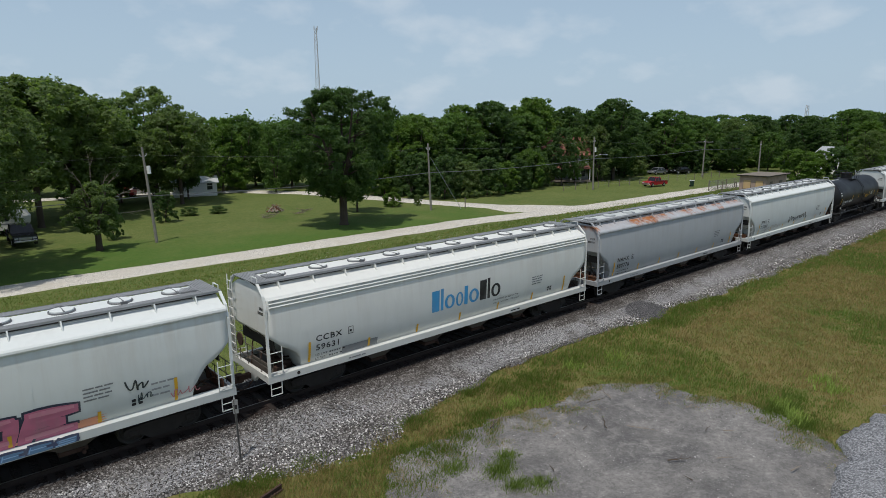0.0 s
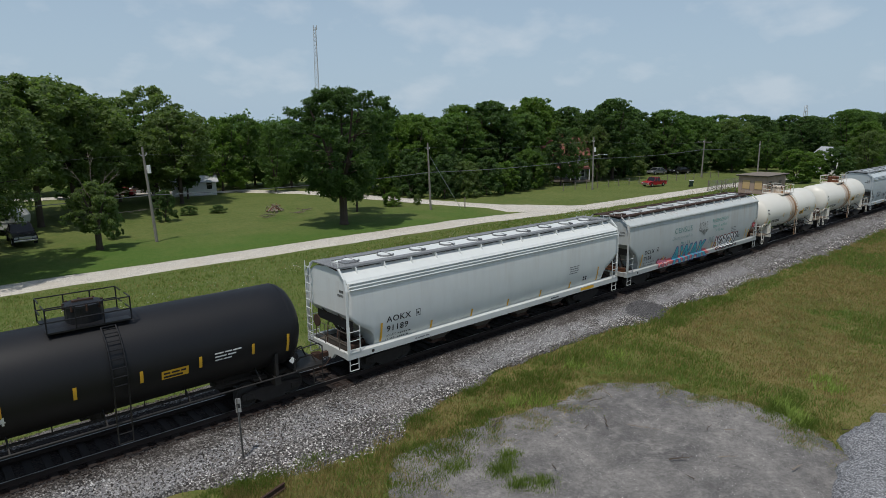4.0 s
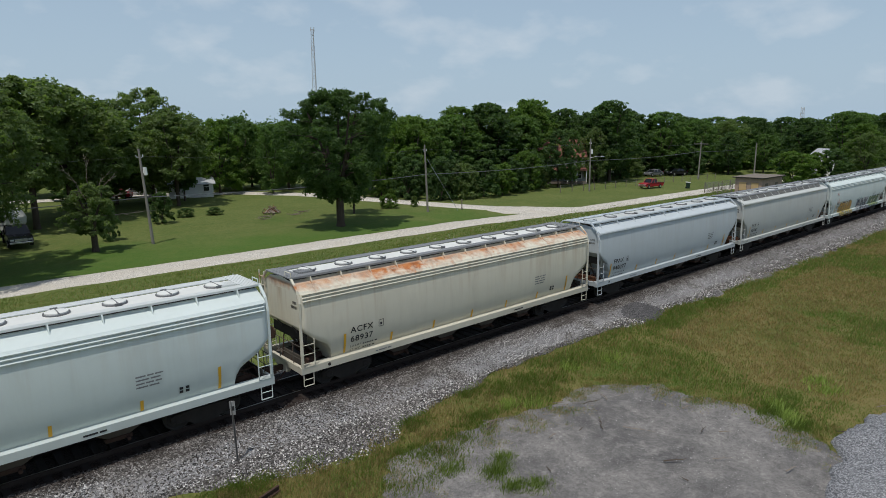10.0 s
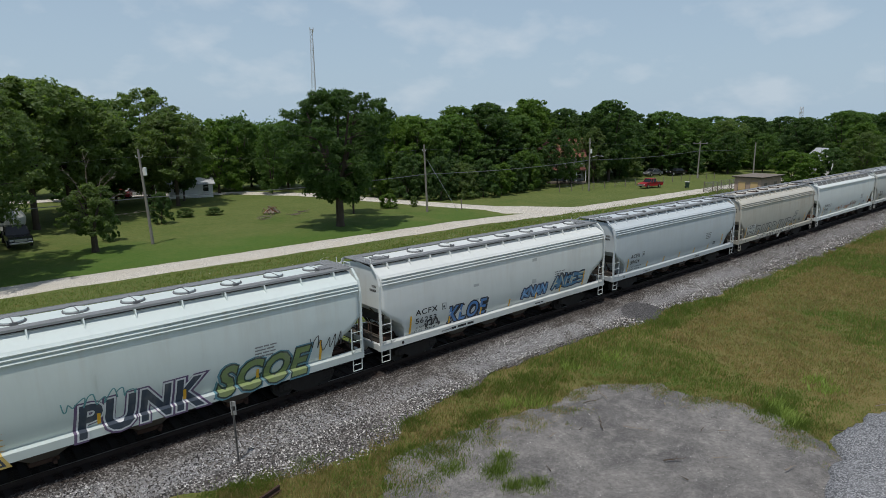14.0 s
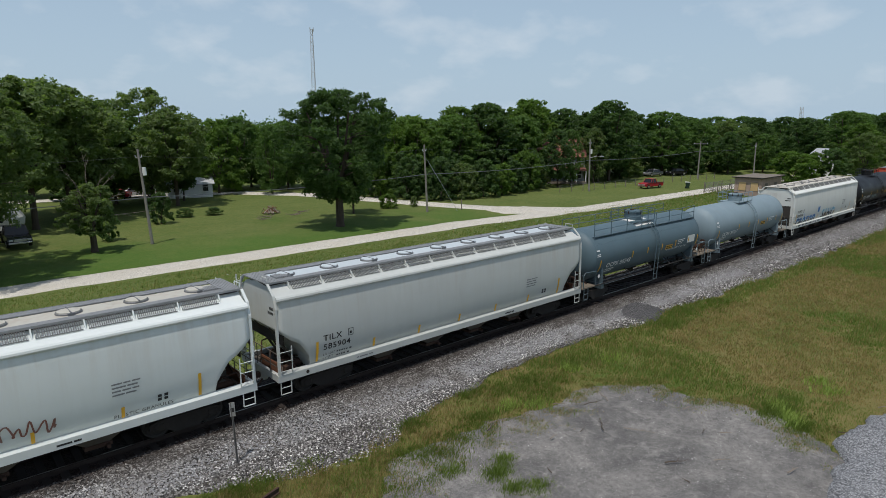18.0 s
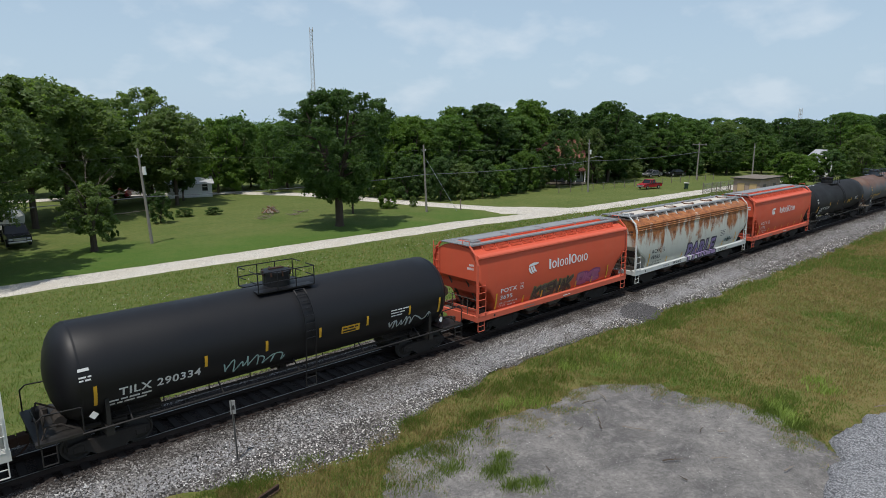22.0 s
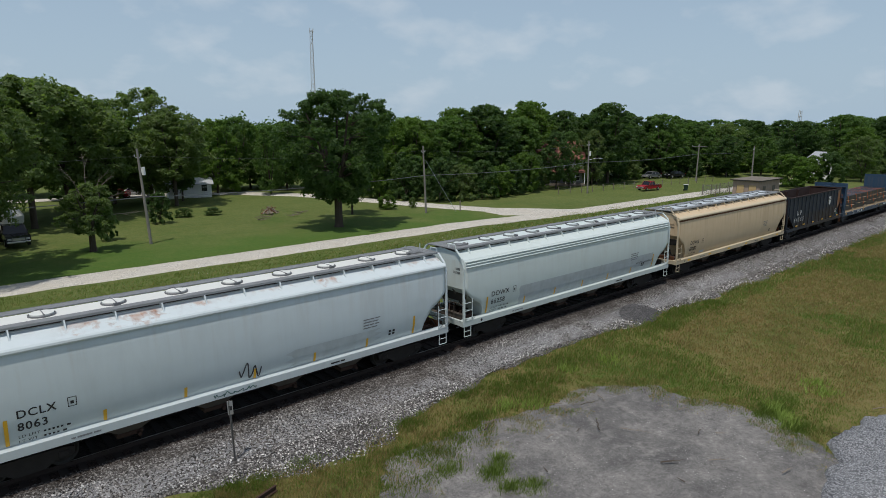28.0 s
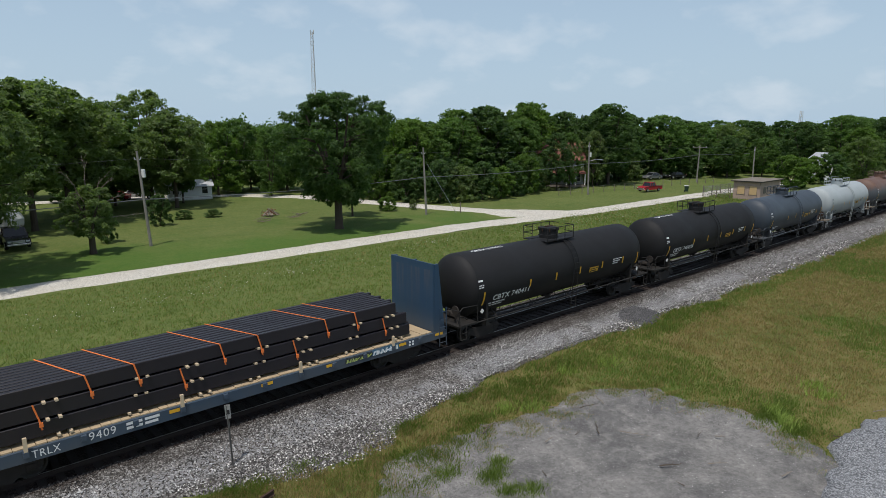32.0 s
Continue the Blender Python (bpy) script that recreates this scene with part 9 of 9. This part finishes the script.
# ---- vehicles ----
def vehicle(name, kind, paint, x, y, turn, label, size=1.0):
    """A car, pickup or van; local +x is its front."""
    v = new(name)
    tagged(v, label, "vehicle")
    v.matrix_basis = pose(x, y, 0.06, 0, 0, turn) @ Matrix.Scale(size, 4)
    if kind == "pickup":
        L, w, body_top, cab = 2.85, 0.98, 1.08, [(-0.75, 1.08), (-0.62, 1.80), (0.62, 1.82), (1.15, 1.10)]
    elif kind == "van":
        L, w, body_top, cab = 2.5, 0.96, 1.15, [(-2.3, 1.15), (-2.2, 2.05), (1.1, 2.05), (1.75, 1.2)]
    else:
        L, w, body_top, cab = 2.3, 0.88, 0.92, [(-1.55, 0.92), (-0.95, 1.42), (0.45, 1.44), (1.10, 0.94)]
    bm = bmesh.new()
    prof = [(-L, 0.45), (-L + 0.03, body_top - 0.08), (-L + 0.15, body_top), (cab[-1][0], body_top + 0.02), (L - 0.5, body_top - 0.06), (L - 0.08, body_top - 0.22), (L, 0.55), (L - 0.1, 0.36), (-L + 0.1, 0.36)]
    loft(bm, [[(px, yy * f, pz) for px, pz in prof] for yy, f in ((-w, 0.93), (-w, 1.0), (w, 1.0), (w, 0.93))])
    part("body", bm, paint, v)
    bm = bmesh.new()
    loft(bm, [[(px, yy * (1.0 if pz < body_top + 0.1 else 0.84), pz) for px, pz in cab] for yy in (-w + 0.04, w - 0.04)])
    c = part("cab_glass", bm, GLASS_DARK, v, "dark tinted windows")
    bm = bmesh.new()
    box(bm, cab[1][0] + 0.02, -w * 0.82, cab[1][1] - 0.015, cab[2][0] - 0.02, w * 0.82, cab[1][1] + 0.05, 0.02)
    part("roof", bm, paint, c)
    for sy in (-1, 1):
        bm = bmesh.new()
        for q in (cab[0], cab[-1]):
            t = cab[1] if q is cab[0] else cab[2]
            rod(bm, (q[0], sy * (w - 0.03), q[1]), (t[0], sy * (w * 0.83), t[1]), 0.05, 4)
        mx = (cab[0][0] + cab[-1][0]) / 2
        rod(bm, (mx, sy * (w - 0.03), cab[0][1]), (mx, sy * w * 0.83, cab[1][1]), 0.05, 4)
        part("window_pillars", bm, paint, c)
        for px in (-L * 0.60, L * 0.63):
            bm = bmesh.new()
            disc(bm, (px, sy * (w - 0.08), 0.34), (0, 1, 0), 0.36, 0.24, 16)
            wh = part("wheel", bm, TYRE, v)
            bm = bmesh.new()
            disc(bm, (px, sy * (w + 0.03), 0.34), (0, 1, 0), 0.21, 0.04, 12)
            part("rim", bm, CHROME, wh)
        bm = bmesh.new()
        box(bm, L - 0.13, sy * (w - 0.26) - 0.16, 0.68, L + 0.005, sy * (w - 0.26) + 0.16, 0.84, 0.02)
        part("headlight", bm, CERAMIC, v)
        bm = bmesh.new()
        box(bm, -L - 0.012, sy * (w - 0.14) - 0.08, 0.66, -L + 0.05, sy * (w - 0.14) + 0.08, 0.95, 0.02)
        part("tail_light", bm, plain("red_lens", (0.30, 0.01, 0.01), 0.2), v)
    for s in (-1, 1):
        bm = bmesh.new()
        box(bm, s * L - 0.07, -w + 0.05, 0.40, s * L + 0.07, w - 0.05, 0.56, 0.03)
        part("bumper", bm, CHROME if kind == "pickup" else paint, v)
    if kind == "pickup":
        bm = bmesh.new()
        box(bm, -L + 0.14, -w + 0.12, body_top - 0.02, -0.86, w - 0.12, body_top + 0.012)
        part("load_bed", bm, UNDER, v)
        bm = bmesh.new()
        box(bm, L - 0.02, -0.5, 0.62, L + 0.03, 0.5, 0.86, 0.01)
        part("grille", bm, CHROME, v)
    return v


C_RED = plain("red_car_paint", (0.32, 0.010, 0.018), 0.3, 0, 0.15, 2)
C_BLACK = plain("black_car_paint", (0.012, 0.012, 0.014), 0.2, 0, 0.1, 2)
C_WHITE = plain("white_car_paint", (0.65, 0.65, 0.64), 0.3, 0, 0.12, 2)
C_GREY = plain("grey_car_paint", (0.16, 0.165, 0.17), 0.3, 0, 0.12, 2)
vehicle("red_pickup", "pickup", C_RED, 100.3, 57.6, 172, "red pickup truck parked on the grass", 0.86)
vehicle("black_pickup", "pickup", C_BLACK, 8.0, 71.6, -90, "black pickup truck parked under the trees")
vehicle("dark_sedan", "sedan", C_GREY, 124.5, 71.0, 170, "dark grey saloon car parked under trees")
vehicle("dark_sedan", "sedan", C_BLACK, 130.0, 68.5, 160, "black saloon car parked under trees")
vehicle("white_van", "van", C_WHITE, 29.8, 109, 165, "white van parked among the trees")
vehicle("red_car", "sedan", C_RED, 26.0, 108.5, 150, "red saloon car parked among the trees")


def camper():
    c = new("camper_trailer")
    tagged(c, "weathered white camper trailer under the trees", "camper")
    c.matrix_basis = pose(6.6, 79.7, 0.0, 0, 0, -38)
    skin = plain("weathered_white_aluminium", (0.56, 0.56, 0.54), 0.5, 0.1, 0.4, 2)
    bm = bmesh.new()
    prof = [(-3.2, 0.55), (-3.3, 1.6), (-3.0, 2.75), (2.7, 2.8), (3.3, 1.9), (3.2, 1.2), (2.7, 0.55)]
    loft(bm, [[(x, y, z) for x, z in prof] for y in (-1.15, 1.15)])
    body = part("body", bm, skin, c)
    for x in (-2.2, 0.2, 2.0):
        bm = bmesh.new()
        box(bm, x - 0.4, -1.18, 1.55, x + 0.4, -1.152, 2.15, 0.01)
        part("window", bm, GLASS_DARK, c)
    bm = bmesh.new()
    box(bm, -1.3, -1.175, 0.7, -0.6, -1.152, 2.4, 0.01)
    part("door", bm, skin, c)
    bm = bmesh.new()
    box(bm, -3.2, -1.165, 1.15, 3.1, -1.152, 1.32)
    part("side_stripe", bm, C_GREY, c)
    for x in (-0.5, 0.4):
        for y in (-1.05, 1.05):
            bm = bmesh.new()
            disc(bm, (x, y, 0.33), (0, 1, 0), 0.33, 0.22, 14)
            part("wheel", bm, TYRE, c)
    bm = bmesh.new()
    rail_of(bm, [(2.7, 0.5, 0.55), (4.2, 0, 0.5), (2.7, -0.5, 0.55)], 0.05)
    rod(bm, (4.1, 0, 0.0), (4.1, 0, 0.55), 0.04, 6)
    part("drawbar", bm, UNDER, c)


camper()


def wheeled_bin(x, y):
    b = new("wheeled_bin")
    tagged(b, "dark green wheeled rubbish bin with a pale lid beside the road", "bin")
    b.matrix_basis = pose(x, y, 0.04, 0, 0, 30)
    green = plain("dark_green_plastic", (0.012, 0.035, 0.022), 0.45, 0, 0.15, 3)
    bm = bmesh.new()
    loft(bm, [[(-a, -a, z), (a, -a, z), (a, a, z), (-a, a, z)] for z, a in ((0.06, 0.27), (1.0, 0.36))])
    part("tub", bm, green, b)
    bm = bmesh.new()
    loft(bm, [[(-0.40, -0.40, z0), (0.40, -0.40, z0), (0.40, 0.42, z1), (-0.40, 0.42, z1)] for z0, z1 in ((1.01, 1.01), (1.06, 1.12))])
    part("lid", bm, plain("pale_grey_plastic", (0.62, 0.63, 0.62), 0.5, 0, 0.15, 3), b, "pale grey lid")
    for s in (-1, 1):
        bm = bmesh.new()
        disc(bm, (s * 0.31, 0.30, 0.13), (1, 0, 0), 0.13, 0.06, 12)
        part("wheel", bm, TYRE, b)


wheeled_bin(104.0, 52.6)


# ---- small things near the line ----
def line_marker():
    m = new("line_marker")
    tagged(m, "weathered metal marker post with a small plate, in the ballast", "marker post")
    m.matrix_basis = pose(7.12, 18.35, 0.0, 0, -1.6, 0)
    steel = plain("weathered_grey_post", (0.16, 0.155, 0.15), 0.7, 0.4, 0.5, 8)
    bm = bmesh.new()
    prof = [(-0.035, 0.0), (-0.03, -0.02), (-0.012, -0.02), (-0.008, 0.012), (0.008, 0.012), (0.012, -0.02), (0.03, -0.02), (0.035, 0.0), (0.014, 0.022), (-0.014, 0.022)]
    loft(bm, [[(x, y, z) for x, y in prof] for z in (-0.3, 2.28)])
    part("post", bm, steel, m)
    bm = bmesh.new()
    box(bm, -0.012, -0.10, 1.80, 0.012, 0.07, 2.27, 0.004, pose(0, 0, 0, 0, 0, 62))
    p = part("plate", bm, plain("faded_plate", (0.34, 0.34, 0.34), 0.5, 0.3, 0.4, 6), m)
    bm = bmesh.new()
    box(bm, -0.016, -0.07, 1.95, 0.016, 0.04, 2.10, 0, pose(0, 0, 0, 0, 0, 62))
    part("plate_print", bm, LETTER_BLACK, p)


line_marker()


def scrap_rail():
    bm = bmesh.new()
    prof = [(-0.07, 0), (0.07, 0), (0.07, 0.012), (0.012, 0.03), (0.010, 0.125), (0.036, 0.135), (0.036, 0.172), (-0.036, 0.172), (-0.036, 0.135), (-0.010, 0.125), (-0.012, 0.03), (-0.07, 0.012)]
    loft(bm, [[(x, y, z) for y, z in prof] for x in (-2.2, 0.0)])
    r = part("scrap_rail", bm, RUST_DARK)
    r.matrix_basis = pose(7.42, 16.1, 0.04, 0, 0, 18)
    tagged(r, "short length of rusty rail lying in the grass", "scrap rail")


scrap_rail()


def stick(x, y, long, turn, r0, seed):
    g = random.Random(seed)
    bm = bmesh.new()
    pts = [Vector((0, 0, 0.02))]
    for k in range(4):
        pts.append(pts[-1] + Vector((long / 4, g.uniform(-0.07, 0.07) * long, g.uniform(-0.01, 0.02))))
    for k in range(4):
        rod(bm, pts[k], pts[k + 1], r0 * (1 - 0.18 * k), 5, r0 * (1 - 0.18 * (k + 1)))
    rod(bm, pts[2], pts[2] + Vector((long * 0.18, long * 0.16, 0.03)), r0 * 0.5, 4, r0 * 0.2)
    s = part("fallen_stick", bm, TWIG if seed % 2 else BARK)
    s.matrix_basis = pose(x, y, 0.05, 0, 0, turn)
    tagged(s, "dead stick lying on the gravel", "stick", "sticks on the gravel")


for k, (x, y, long, turn) in enumerate(((19.1, 13.4, 0.9, -20), (20.1, 13.0, 0.8, 60), (17.9, 11.7, 0.9, 40), (18.6, 11.3, 1.1, -60), (17.2, 12.2, 0.4, 20), (21.6, 10.6, 0.35, -30), (20.3, 9.2, 0.5, 10), (20.8, 8.8, 0.4, -40), (17.5, 9.1, 0.8, -28), (18.8, 8.1, 0.7, -32), (17.0, 8.0, 0.3, 80), (16.0, 12.6, 0.4, 0), (22.0, 12.3, 0.6, 30), (15.2, 14.9, 0.9, -15), (14.8, 14.5, 0.7, 25), (18.3, 14.3, 0.5, -50), (14.3, 11.2, 0.3, 70), (19.8, 6.2, 0.5, -20), (23.9, 6.0, 0.6, -50), (27.2, 5.6, 0.9, -35))):
    stick(x, y, long, turn, 0.018 + 0.004 * (k % 3), k)


def brush_pile():
    p = new("brush_pile")
    tagged(p, "heap of cut logs and brush on the lawn", "brush pile")
    p.matrix_basis = pose(36.4, 75.4, 0.0)
    g = random.Random(3)
    for k in range(26):
        a = g.uniform(0, 6.28)
        lo = Vector((1.5 * math.cos(a) * g.uniform(0.4, 1), 1.2 * math.sin(a), 0.06))
        hi = Vector((g.uniform(-0.9, 0.9), g.uniform(-0.6, 0.6), g.uniform(0.35, 1.0)))
        bm = bmesh.new()
        rod(bm, lo, hi, g.uniform(0.04, 0.10), 6, 0.03)
        part("log", bm, RUST if k % 3 == 0 else TWIG, p)


brush_pile()
for k, (x, y) in enumerate(((34.2, 72.0), (37.6, 71.2), (39.6, 73.0), (33.0, 70.4))):
    g = random.Random(k)
    bm = bmesh.new()
    for q in range(14):
        a = g.uniform(0, 6.28)
        rod(bm, (g.uniform(-0.5, 0.5), g.uniform(-0.4, 0.4), 0.03), (1.2 * math.cos(a), 0.7 * math.sin(a), g.uniform(0.1, 0.4)), 0.03, 4, 0.01)
    b = part("cut_branch", bm, TWIG)
    b.matrix_basis = pose(x, y, 0)
    tagged(b, "cut leafless branches lying on the lawn", "branches", "cut branches on the lawn", "stuff")

# ties under the rails, each its own
bm = bmesh.new()
box(bm, -0.115, -1.30, 0.36, 0.115, 1.30, 0.545, 0.012)
tie_0 = part("tie", bm, CREO)
tie_0.matrix_basis = pose(-10, MID, 0)
tagged(tie_0, "dark creosoted wooden railway tie", "railway tie", "ties under the rails")
for k in range(1, 298):
    t = new("tie", tie_0.data)
    t.matrix_basis = pose(-10 + 0.508 * k, MID + 0.03 * math.sin(k * 3.7), 0.012 * math.sin(k * 1.3), 0, 0, 0.8 * math.sin(k * 2.9))
    tagged(t, "dark creosoted wooden railway tie", "railway tie", "ties under the rails")


def along(t):
    """How far the train has gone by t seconds."""
    ts = (0, 2, 4, 6, 8, 10, 12, 14, 16, 18, 20, 22, 24, 26, 28, 30, 32)
    ss = (0, 36.53, 73.12, 109.75, 146.39, 183.45, 220.77, 258.03, 295.36, 332.94, 370.70, 408.64, 446.64, 484.48, 522.19, 559.77, 597.39)
    return float(np.interp(t, ts, ss))


def motions():
    """The train rolls by; its wheels turn while they pass before the camera."""
    marks = [2.0 * k for k in range(17)]
    for thing, x in CARS:
        walk(thing, [(t, pose(x - along(t), MID, RAIL)) for t in marks])
    place = dict((id(thing), x) for thing, x in CARS)
    for wheel, car, offset in WHEELSETS:
        x0 = place[id(car)] + offset
        ticks = [k for k in range(0, 961) if -6.0 < x0 - along(k / 30) < 46.0]
        if not ticks:
            walk(wheel, [(0, pose(offset, 0, R_WHEEL)), (32, pose(offset, 0, R_WHEEL))])
            continue
        turn = lambda k: Matrix.Translation((offset, 0, R_WHEEL)) @ Matrix.Rotation(-(along(k / 30) - along(ticks[0] / 30)) / R_WHEEL, 4, "Y")
        rows = [(k / 30, turn(k)) for k in ticks]
        if ticks[0] > 0:
            rows.insert(0, (0, turn(ticks[0])))
        if ticks[-1] < 960:
            rows.append((32, turn(ticks[-1])))
        walk(wheel, rows)


motions()
